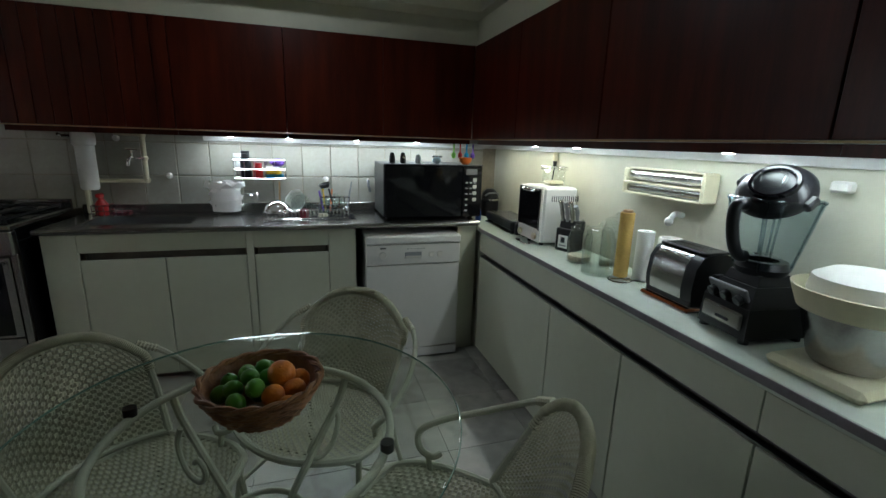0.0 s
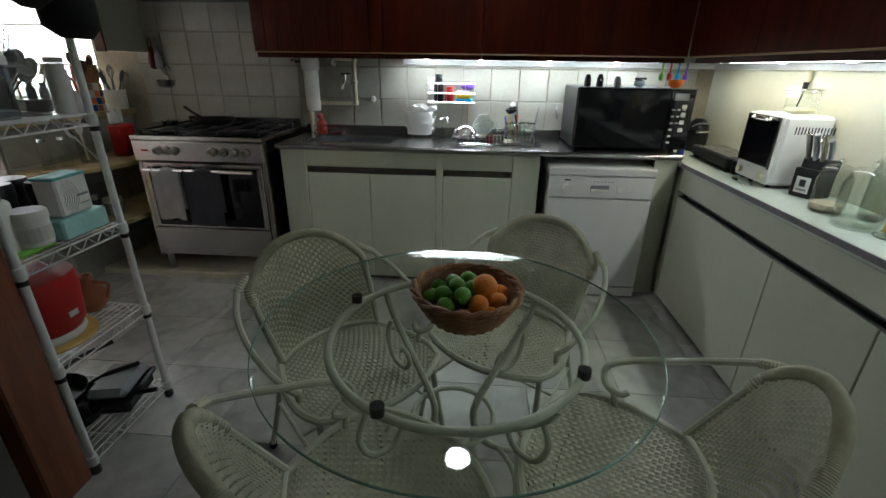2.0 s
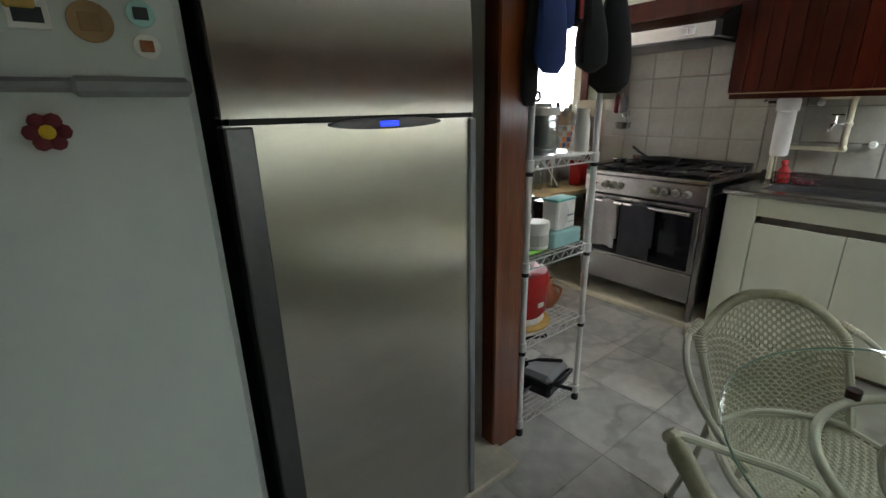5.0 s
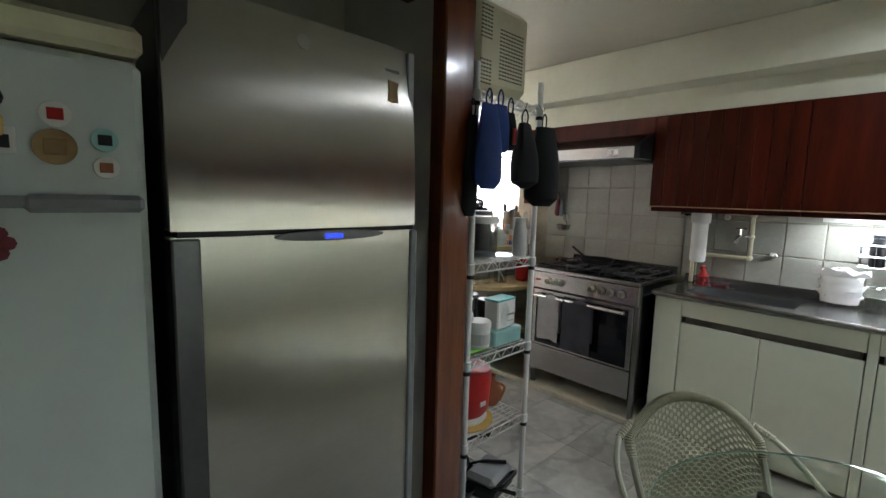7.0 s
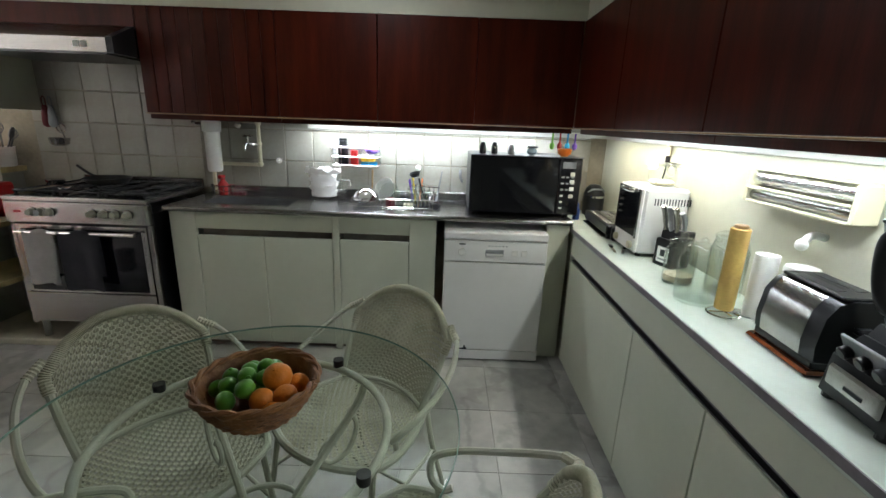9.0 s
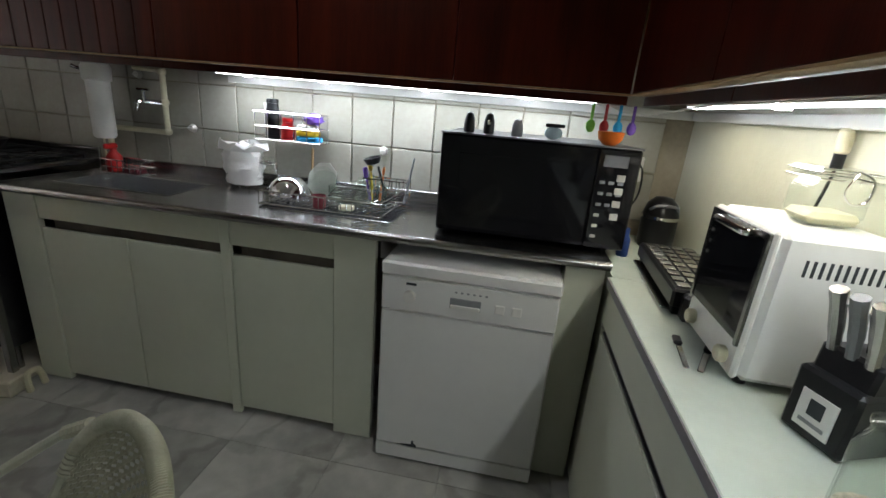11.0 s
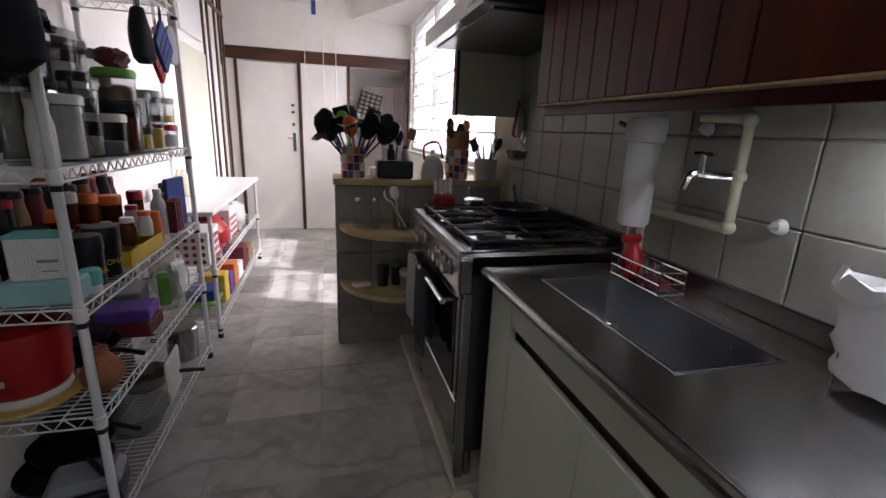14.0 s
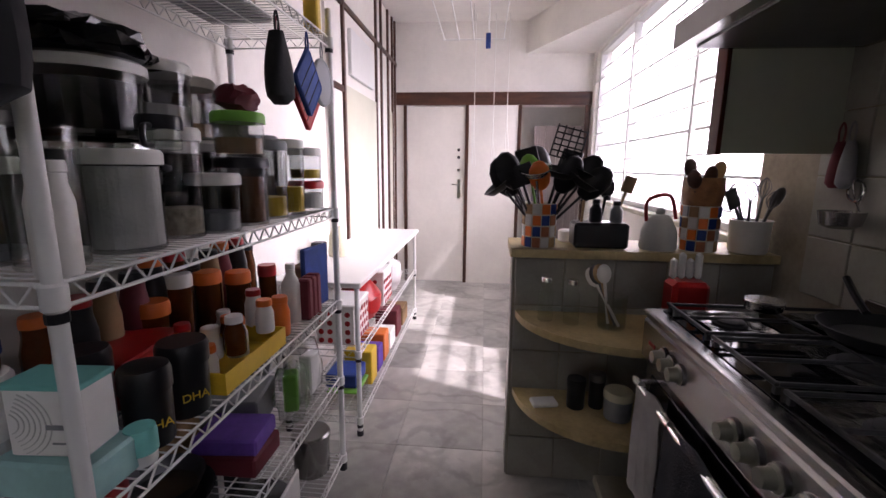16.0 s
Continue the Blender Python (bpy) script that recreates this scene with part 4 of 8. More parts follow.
fz = thing("white_freezer", 1.345, 1.38, 0.036, "tall white upright freezer covered in magnets", "freezer")
ZW = 0.69
part("body", bx(B(), -0.60, 0.0, 0.02, -0.052, ZW, 1.655, 0.008), "freezer", fz)
part("door", bx(B(), -0.05, 0.0, 0.05, 0.0, ZW, 1.605, 0.014), "freezer", fz, "white painted freezer door")
part("top_cap", bx(B(), -0.60, -0.004, 1.612, 0.004, ZW + 0.004, 1.665, 0.012), "cream_plastic", fz, "yellowed cream top cap")
dsp = part("display", bx(B(), 0.003, 0.315, 1.625, 0.007, 0.38, 1.653, 0.001), "black_gloss", fz)
words("18", 0.022, "green_led", dsp, pose(0.0075, 0.355, 1.639, 90, 0, 90), "digits")
hb = bx(B(), 0.0, 0.05, 1.345, 0.03, ZW - 0.13, 1.365, 0.006)
bx(hb, 0.0, ZW - 0.17, 1.338, 0.035, ZW - 0.01, 1.368, 0.008)
part("handle", hb, "grey", fz, "long grey door handle")
for y in (0.05, ZW - 0.05):
    part("foot", cyl(B(), 0.02, -0.001, 0.025, 10, (-0.08, y, 0)), "black", fz)
    part("foot", cyl(B(), 0.02, -0.001, 0.025, 10, (-0.5, y, 0)), "black", fz)

# ceiling light over the aisle
cl = thing("ceiling_downlight", 2.44, 4.11, CEIL - 0.034, "small round white ceiling light, switched on", "ceiling light")
part("rim", lathe(B(), [(0.078, 0.0), (0.1, 0.0), (0.105, 0.006), (0.105, 0.033), (0.078, 0.033)], 28), "white_enamel", cl, "", True)
part("diffuser", cyl(B(), 0.078, 0.004, 0.012, 28), "bulb", cl, "glowing opal disc", True)

# strip lights and cable ducts under the wall cabinets
d = thing("cable_duct", 1.97, WN - 0.03, 1.333, "white plastic cable duct along the tiled wall", "cable duct", "cable ducts")
part("channel", bx(B(), 0, 0, 0, WE - 1.98, 0.02, 0.034, 0.003), "white_plastic", d)
d = thing("cable_duct", WE - 0.025, 1.3, 1.333, "white plastic cable duct along the painted wall", "cable duct", "cable ducts")
part("channel", bx(B(), 0, 0, 0, 0.022, WN - 1.34, 0.03, 0.003), "white_plastic", d)
d = thing("led_strip", 2.0, 5.045, 1.362, "lit white LED strip under the wall cabinets", "strip light", "LED strips")
part("profile", bx(B(), 0, 0, 0.008, 1.55, 0.03, 0.03, 0.002), "white_plastic", d)
part("diffuser", bx(B(), 0.0, 0.004, 0.002, 1.55, 0.026, 0.007, 0.001), "led", d, "glowing diffuser")
for x in (0.14, 0.48, 0.9, 1.3):
    part("led_spot", cyl(B(), 0.016, -0.002, 0.0015, 14, (x, 0.015, 0)), "led_puck", d, "bright LED spot")
d = thing("led_strip", 3.785, 1.6, 1.362, "lit white LED strip under the wall cabinets", "strip light", "LED strips")
part("profile", bx(B(), 0, 0, 0.008, 0.03, 3.22, 0.03, 0.002), "white_plastic", d)
part("diffuser", bx(B(), 0.004, 0.0, 0.002, 0.026, 3.22, 0.007, 0.001), "led", d, "glowing diffuser")
for y in (0.6, 1.5, 2.3, 2.7):
    part("led_spot", cyl(B(), 0.016, -0.002, 0.0015, 14, (0.015, y, 0)), "led_puck", d, "bright LED spot")
simple("light_cable", tube(B(), bez([(3.55, 5.0, 1.38), (3.62, 4.95, 1.345), (3.70, 4.86, 1.335), (3.76, 4.75, 1.36), (3.80, 4.6, 1.375)], 6), 0.003, 6), "white_plastic", (0, 0, 0), "thin white cable drooping under the wall cabinet", "cable")

# ---- round table ----
TC = (2.44, 3.07)
tb = thing("dining_table", TC[0], TC[1], 0, "round glass table on a cream metal frame of curled tubes", "table")
ring = [(0.33 * math.cos(a), 0.33 * math.sin(a), 0.665) for a in (2 * math.pi * i / 48 for i in range(48))]
part("top_ring", tube(B(), ring, 0.0105, 10, True), "tube", tb, "", True)
for k in range(4):
    a = math.radians(44.5 + 90 * k)
    c, s_ = math.cos(a), math.sin(a)
    prof = [(0.33, 0.655), (0.30, 0.60), (0.20, 0.50), (0.10, 0.40), (0.085, 0.33), (0.13, 0.22), (0.22, 0.12), (0.31, 0.05), (0.345, 0.012)]
    part("leg", tube(B(), bez([(r * c, r * s_, z) for r, z in prof], 5), 0.011, 8), "tube", tb, "", True)
    prof = [(0.285, 0.585), (0.31, 0.52), (0.28, 0.45), (0.22, 0.44), (0.19, 0.48), (0.215, 0.51), (0.235, 0.495)]
    part("scroll", tube(B(), bez([(r * c - 0.015 * s_, r * s_ + 0.015 * c, z) for r, z in prof], 5), 0.008, 8), "tube", tb, "", True)
    part("bumper", cyl(B(), 0.016, 0, 0.022, 12, (0.335 * math.cos(a + 0.35), 0.335 * math.sin(a + 0.35), 0.672)), "black", tb, "black rubber bumper", True)
    part("foot", ball(B(), 0.016, (0.345 * c, 0.345 * s_, 0.014), 1, 1, 0.85, 10), "tube", tb, "", True)
r2 = [(0.115 * math.cos(t), 0.115 * math.sin(t), 0.40) for t in (2 * math.pi * i / 28 for i in range(28))]
part("waist_ring", tube(B(), r2, 0.008, 8, True), "tube", tb, "", True)
r3 = [(0.2 * math.cos(t), 0.2 * math.sin(t), 0.14) for t in (2 * math.pi * i / 36 for i in range(36))]
part("lower_ring", tube(B(), r3, 0.009, 8, True), "tube", tb, "", True)
gt = part("glass_top", lathe(B(), [(0, 0.695), (0.498, 0.695), (0.503, 0.698), (0.503, 0.702), (0.498, 0.705), (0, 0.705)], 96), "glass", tb, "clear round glass top")
gt.visible_shadow = False
part("glass_rim", lathe(B(), [(0.5025, 0.6965), (0.5045, 0.698), (0.5045, 0.702), (0.5025, 0.7035)], 96), "glass_edge", tb, "greenish glass edge", True)


# ---- woven chairs ----
def weave(bm, surf, nu, nv, w=0.62, amp=0.0028, th=0.0):
    """Crossing ribbons over a surface given by surf(u, v); strands pass over and under one another."""
    def nrm(u, v):
        e = 1e-3
        a = surf(min(u + e, 1), v) - surf(max(u - e, 0), v)
        b = surf(u, min(v + e, 1)) - surf(u, max(v - e, 0))
        n = a.cross(b)
        return n.normalized() if n.length > 1e-9 else Vector((0, 0, 1))
    grid_n = [[nrm((i + 0.5) / nu, (j + 0.5) / nv) for j in range(nv)] for i in range(nu)]
    for j in range(nv):
        prev = None
        v = (j + 0.5) / nv
        hv = 0.5 * w / nv
        for i in range(nu + 1):
            u = i / nu
            ii = min(i, nu - 1)
            off = grid_n[ii][j] * (amp if (i + j) % 2 else -amp)
            cur = (bm.verts.new(surf(u, v - hv) + off), bm.verts.new(surf(u, v + hv) + off))
            if prev:
                bm.faces.new((prev[0], cur[0], cur[1], prev[1]))
            prev = cur
    for i in range(nu):
        prev = None
        u = (i + 0.5) / nu
        hu = 0.5 * w * 0.55 / nu
        for j in range(nv + 1):
            v = j / nv
            jj = min(j, nv - 1)
            off = grid_n[i][jj] * (amp if (i + j) % 2 == 0 else -amp) * 0.6
            cur = (bm.verts.new(surf(u - hu, v) + off), bm.verts.new(surf(u + hu, v) + off))
            if prev:
                bm.faces.new((prev[0], cur[0], cur[1], prev[1]))
            prev = cur
    return bm


def chair(x, y, rz, label):
    """An armchair of bent tube, facing +y, its seat and shield back woven."""
    ch = thing("woven_chair", x, y, 0, label, "chair", "chairs round the glass table", rz)

    def back(u, v):
        k = 2 * u - 1
        w = 0.186 + 0.026 * math.sin(v * 1.5)
        top = 0.777 - 0.12 * abs(k) ** 2.6
        return Vector((k * w, -0.185 - 0.125 * v + 0.065 * k * k, 0.44 + (top - 0.44) * v))

    def seat(u, v):
        k = 2 * u - 1
        w = 0.17 + 0.075 * math.sin(min(v * 1.25, 1) * math.pi / 2) - 0.05 * max(0, v - 0.75) ** 2 * 8
        return Vector((k * w, -0.185 + (0.36 + 0.075 * (1 - k * k)) * v, 0.425 - 0.020 * (1 - k * k) * math.sin(v * math.pi)))
    rim = [back(0, i / 6) for i in range(6)] + [back(i / 20, 1.0) for i in range(21)] + [back(1, 1 - i / 6) for i in range(1, 7)]
    part("back_frame", tube(B(), rim, 0.0115, 8), "tube", ch, "", True)
    part("back_weave", weave(B(), back, 32, 30, 0.80), "rattan", ch, "woven cream back")
    part("lower_rail", tube(B(), [back(i / 12, 0.0) for i in range(13)], 0.009, 8), "tube", ch, "", True)
    wrap = bez([back(0, 0.8)] + [back(i / 20, 1.0) for i in range(21)] + [back(1, 0.8)], 12)
    part("top_binding", tube(B(), wrap, [0.0142 if i % 2 else 0.0168 for i in range(len(wrap))], 8), "rattan", ch, "cane binding over the top rail", True)
    per = [seat(i / 10, 0) for i in range(10)] + [seat(1, i / 10) for i in range(10)] + [seat(1 - i / 10, 1) for i in range(10)] + [seat(0, 1 - i / 10) for i in range(10)]
    part("seat_frame", tube(B(), [p - Vector((0, 0, 0.004)) for p in per], 0.0125, 8, True), "tube", ch, "", True)
    part("seat_weave", weave(B(), seat, 34, 32, 0.78), "rattan", ch, "woven cream seat")
    for sx in (-1, 1):
        arm = [(sx * 0.205, -0.268, 0.70), (sx * 0.25, -0.235, 0.672), (sx * 0.285, -0.16, 0.625), (sx * 0.297, -0.06, 0.58), (sx * 0.29, 0.04, 0.548), (sx * 0.268, 0.105, 0.518), (sx * 0.238, 0.10, 0.482), (sx * 0.226, 0.06, 0.467), (sx * 0.236, 0.035, 0.475)]
        part("arm", tube(B(), bez(arm, 6), 0.0098, 8), "tube", ch, "", True)
        part("arm_post", tube(B(), bez([(sx * 0.229, 0.075, 0.471), (sx * 0.228, 0.07, 0.45), (sx * 0.227, 0.065, 0.42)], 4), 0.009, 8), "tube", ch, "", True)
        part("leg", tube(B(), bez([(sx * 0.21, 0.15, 0.42), (sx * 0.22, 0.175, 0.25), (sx * 0.245, 0.205, 0.012)], 4), 0.010, 8), "tube", ch, "", True)
        part("leg", tube(B(), bez([(sx * 0.165, -0.18, 0.44), (sx * 0.185, -0.20, 0.25), (sx * 0.22, -0.25, 0.012)], 4), 0.010, 8), "tube", ch, "", True)
        part("stretcher", tube(B(), [(sx * 0.222, 0.178, 0.22), (sx * 0.189, -0.205, 0.22)], 0.007, 6), "tube", ch, "", True)
        part("bolt", ball(B(), 0.010, tuple(back(0.5 + sx * 0.5, 0.2)), 1, 1, 1, 8), "black", ch, "dark bolt head")
        part("foot_cap", cyl(B(), 0.014, 0, 0.02, 10, (sx * 0.244, 0.205, 0)), "black", ch, "black foot cap")
        part("foot_cap", cyl(B(), 0.014, 0, 0.02, 10, (sx * 0.219, -0.25, 0)), "black", ch, "black foot cap")
        cuff = [Vector(arm[0]).lerp(Vector(arm[1]), i / 12) for i in range(13)]
        part("cane_wrap", tube(B(), cuff, [0.0112 if i % 2 else 0.0138 for i in range(13)], 8), "rattan", ch, "cane wrapping on the arm joint", True)
    part("cross_stretcher", tube(B(), bez([(-0.205, -0.01, 0.22), (0, 0.02, 0.25), (0.205, -0.01, 0.22)], 5), 0.007, 6), "tube", ch, "", True)
    return ch


CHAIRS = [(2.095, 3.265, -132, "cream woven armchair between table and stove"), (2.61, 3.49, 148, "cream woven armchair between table and sink cabinets"),
          (2.868, 2.893, 65, "cream woven armchair beside the long worktop"), (2.275, 2.77, -43, "cream woven armchair beside the refrigerator")]
first = chair(*CHAIRS[0])
for px, py, rz, lb in CHAIRS[1:]:
    tagged(copy_thing(first, pose(px, py, 0, 0, 0, rz)), lb)

# ---- fruit basket ----
bk = thing("fruit_basket", 2.465, 3.085, 0.7065, "round brown wicker basket on the glass table", "basket")
bm = B()
prof = [(0.0, 0.006), (0.075, 0.006), (0.105, 0.03), (0.125, 0.065), (0.137, 0.095), (0.128, 0.095), (0.115, 0.062), (0.095, 0.034), (0.07, 0.014), (0.0, 0.014)]
part("body", lathe(bm, prof, 40), "wicker", bk, "", True)
for k in range(8):
    z = 0.014 + k * 0.0105
    r = 0.083 + 0.052 * (k / 7) ** 0.75
    n = 44
    part("coil", tube(B(), [((r + 0.0022 * math.sin(i * math.pi + k)) * math.cos(2 * math.pi * i / n), (r + 0.0022 * math.sin(i * math.pi + k)) * math.sin(2 * math.pi * i / n), z + 0.0018 * (-1) ** (i + k)) for i in range(n)], 0.0052, 5, True), "wicker", bk, "", True)
n = 60
for ph in (0, math.pi):
    part("rim_braid", tube(B(), [((0.136 + 0.006 * math.cos(i * 0.9 + ph)) * math.cos(2 * math.pi * i / n), (0.136 + 0.006 * math.cos(i * 0.9 + ph)) * math.sin(2 * math.pi * i / n), 0.097 + 0.005 * math.sin(i * 0.9 + ph)) for i in range(n)], 0.006, 6, True), "wicker", bk, "", True)
limes = [(-0.075, 0.03, 0.078), (-0.06, -0.015, 0.085), (-0.035, 0.045, 0.088), (-0.025, 0.005, 0.1), (-0.05, -0.055, 0.072), (0.0, 0.055, 0.094), (-0.01, -0.04, 0.096), (0.015, 0.015, 0.09), (-0.09, -0.005, 0.07), (-0.04, 0.075, 0.076), (0.01, 0.085, 0.075), (-0.005, -0.005, 0.062)]
for i, (x, y, z) in enumerate(limes):
    b_ = B()
    ball(b_, 0.0215, (0, 0, 0), 1, 1, 1.12, 16)
    ball(b_, 0.006, (0, 0, 0.021), 1, 1, 1, 8)
    o = simple("lime", b_, "lime", (2.465 + x, 3.085 + y, 0.7065 + z), "small green lime lying in the wicker basket", "fruit", "limes in the basket")
    o.rotation_euler = (i * 1.3, i * 0.7, i)
for i, (x, y, z, r) in enumerate([(0.045, 0.01, 0.098, 0.034), (0.03, -0.05, 0.075, 0.028), (0.075, -0.03, 0.072, 0.03), (0.06, -0.075, 0.062, 0.024), (0.085, 0.03, 0.066, 0.028)]):
    b_ = B()
    ball(b_, r, (0, 0, 0), 1, 1, 0.92, 18)
    ball(b_, 0.004, (0, 0, r * 0.92), 1, 1, 0.6, 8)
    o = simple("orange", b_, "orange", (2.465 + x, 3.085 + y, 0.7065 + z), "ripe orange lying in the wicker basket", "fruit", "oranges in the basket")
    o.rotation_euler = (0.5 + i, 0.4 * i, i)

# ---- tiled half wall with round shelves ----
hwall = structure("half_wall", bx(B(), -0.13, 4.215, 0, -0.009, WN - 0.002, 0.985), "grout", "tiled half wall behind the stove", "wall")
tm2 = mesh_of(bx(B(), -0.008, -0.0955, -0.0955, 0.0, 0.0955, 0.0955, 0.003), "tile", "tile")
for i in range(5):
    for k in range(5):
        piece("tile", tm2, hwall, 0.0, 4.217 + (i + 0.5) * 0.195, 0.003 + (k + 0.5) * 0.1955)
tm3 = mesh_of(bx(B(), -0.058, -0.007, -0.0955, 0.058, 0.0, 0.0955, 0.003), "tile", "tile")
for k in range(5):
    piece("tile", tm3, hwall, -0.068, 4.214, 0.003 + (k + 0.5) * 0.1955)
structure("half_wall_top", prism(B(), [(-0.26, 4.20), (0.02, 4.195), (0.03, 4.20), (0.03, WN - 0.01), (-0.26, WN - 0.01)], 0.988, 1.02), "shelf_stone", "pale stone slab on the half wall", "sill")
for z in (0.735, 0.395):
    arc_ = [(0.002, 4.225)] + [(0.002 + 0.36 * math.sin(a), 4.63 - 0.40 * math.cos(a)) for a in (math.pi / 2 * i / 12 for i in range(1, 13))] + [(0.362, 5.1), (0.002, 5.1)]
    structure("round_shelf", prism(B(), arc_, z, z + 0.028), "shelf_stone", "quarter-round yellowish stone shelf", "shelf")

# ---- wire shelving in the passage ----
SX0, SX1, SY0, SY1 = 0.035, 1.20, 3.105, 3.495
LEVELS = (0.075, 0.445, 0.785, 1.165, 1.80)


def wire_shelf(parent, x0, x1, y0, y1, z, step=0.024):
    """One shelf of welded wire: a double rim with a zigzag truss, and a deck of wires."""
    rim = B()
    for dz in (0.0, -0.034):
        tube(rim, [(x0, y0, z + dz), (x1, y0, z + dz), (x1, y1, z + dz), (x0, y1, z + dz)], 0.0035, 6, True)
    sf = part("shelf", rim, "white_enamel", parent, "white coated wire shelf", True)
    for (ax, ay), (bx_, by) in (((x0, y1), (x1, y1)), ((x1, y0), (x1, y1)), ((x0, y0), (x1, y0)), ((x0, y0), (x0, y1))):
        L_ = math.hypot(bx_ - ax, by - ay)
        n = max(2, int(L_ / 0.028))
        pts = [(ax + (bx_ - ax) * i / n, ay + (by - ay) * i / n, z - (0.034 if i % 2 else 0.0)) for i in range(n + 1)]
        part("truss", tube(B(), pts, 0.0026, 5), "white_enamel", sf)
    dk = B()
    n = int((x1 - x0) / step)
    for i in range(1, n):
        x = x0 + (x1 - x0) * i / n
        tube(dk, [(x, y0, z + 0.001), (x, y1, z + 0.001)], 0.0017, 4, caps=False)
    for k in range(1, 4):
        y = y0 + (y1 - y0) * k / 4
        tube(dk, [(x0, y, z - 0.003), (x1, y, z - 0.003)], 0.0026, 4, caps=False)
    tagged(part("wire_deck", dk, "white_enamel", sf), kind="stuff")
    return sf


def rack_posts(parent, x0, x1, y0, y1, h, levels):
    for x in (x0, x1):
        for y in (y0, y1):
            p = part("post", cyl(B(), 0.0125, 0.025, h, 12, (x, y, 0), 0.003), "white_enamel", parent, "", True)
            part("foot", cyl(B(), 0.017, 0, 0.028, 10, (x, y, 0), 0.003), "black", p, "black levelling foot")
            for z in levels:
                part("clamp", cyl(B(), 0.0175, z - 0.038, z + 0.004, 12, (x, y, 0), 0.004), "white_enamel", p, "", True)
                part("collar", cyl(B(), 0.0150, z - 0.054, z - 0.039, 10, (x, y, 0)), "black", p, "black collar")


rk = thing("wire_shelving", 0, 0, 0, "tall white wire shelving unit crammed with kitchen things", "shelving")
rack_posts(rk, SX0, SX1, SY0, SY1, 1.90, LEVELS)
for z in LEVELS:
    wire_shelf(rk, SX0, SX1, SY0, SY1, z)
Z1_, Z2_, Z3_, Z4_, Z5_ = [z + 0.0035 for z in LEVELS]


def can(name, x, y, z, r, h, body, lid, label, category="container", group="", fill=None, fillh=0.6, lidr=1.06, lidh=0.018, n=20, neck=None):
    """A jar, tub or canister with its lid, and what fills it."""
    t = thing(name, x, y, z, label, category, group)
    if neck:
        prof = [(0, 0), (r * 0.94, 0), (r, 0.006), (r, h * 0.72), (r * neck, h * 0.9), (r * neck, h), (0, h)]
    else:
        prof = [(0, 0), (r * 0.92, 0), (r * 0.96, 0.005), (r, h), (r * 0.97, h), (r * 0.93, 0.008), (0, 0.008)]
    part("body", lathe(B(), prof, n), body, t, "", True)
    if lid:
        lr = r * (neck or 1) * lidr
        part("lid", lathe(B(), [(0, h + 0.001), (lr, h + 0.001 - (lidh * 0.6 if not neck else 0)), (lr, h + lidh * 0.6), (lr * 0.92, h + lidh), (0, h + lidh)], n), lid, t, "", True)
    if fill:
        part("contents", cyl(B(), r * 0.90, 0.009, h * fillh, n), fill, t)
    return t


def boxy(name, x, y, z, sx, sy, sz, material, label, category="box", rz=0, lid=None, group="", bev=0.006):
    """A carton or box, with its lid or flap."""
    t = thing(name, x, y, z, label, category, group, rz)
    part("body", bx(B(), -sx / 2, -sy / 2, 0, sx / 2, sy / 2, sz, bev), material, t)
    if lid:
        part("lid", bx(B(), -sx / 2 - 0.003, -sy / 2 - 0.003, sz * 0.93, sx / 2 + 0.003, sy / 2 + 0.003, sz + 0.008, bev), lid, t)
    return t


# top shelf
ap = thing("countertop_oven", 0.98, 3.27, Z5_, "beige metal case with vent slots on the top shelf", "oven")
part("case", bx(B(), -0.22, -0.17, 0.008, 0.215, 0.15, 0.335, 0.03), "cream_plastic", ap)
for rows, y0, z0, nz, ny in ((0, -0.145, 0.19, 9, 4), (1, -0.04, 0.06, 14, 9), (2, -0.145, 0.03, 7, 4)):
    for i in range(nz):
        for k in range(ny):
            part("slot", bx(B(), 0.2145, y0 + k * 0.016, z0 + i * 0.0135, 0.2162, y0 + k * 0.016 + 0.011, z0 + i * 0.0135 + 0.005), "ink", ap)
for y in (-0.13, 0.11):
    part("foot", cyl(B(), 0.012, 0, 0.01, 8, (0.17, y, 0)), "black", ap)
    part("foot", cyl(B(), 0.012, 0, 0.01, 8, (-0.17, y, 0)), "black", ap)
t = boxy("appliance_box", 0.62, 3.42, Z5_, 0.24, 0.18, 0.27, "white_plastic", "white carton with a dark picture, on the top shelf")
part("picture", bx(B(), 0.121, -0.07, 0.03, 0.1225, 0.06, 0.15), "ink", t, "dark printed picture")
boxy("yellow_packet", 0.10, 3.46, Z5_, 0.07, 0.05, 0.16, "yellow", "yellow paper packet at the end of the top shelf", "packet", rz=12)
boxy("grey_tray", 0.35, 3.25, Z5_, 0.30, 0.22, 0.02, "grey", "flat grey baking tray on the top shelf", "tray")
for x in (0.3, 0.47):
    can("steel_bowl", x, 3.28, Z5_ + 0.024, 0.07, 0.06, "steel", None, "small steel bowl on a baking tray", "bowl")


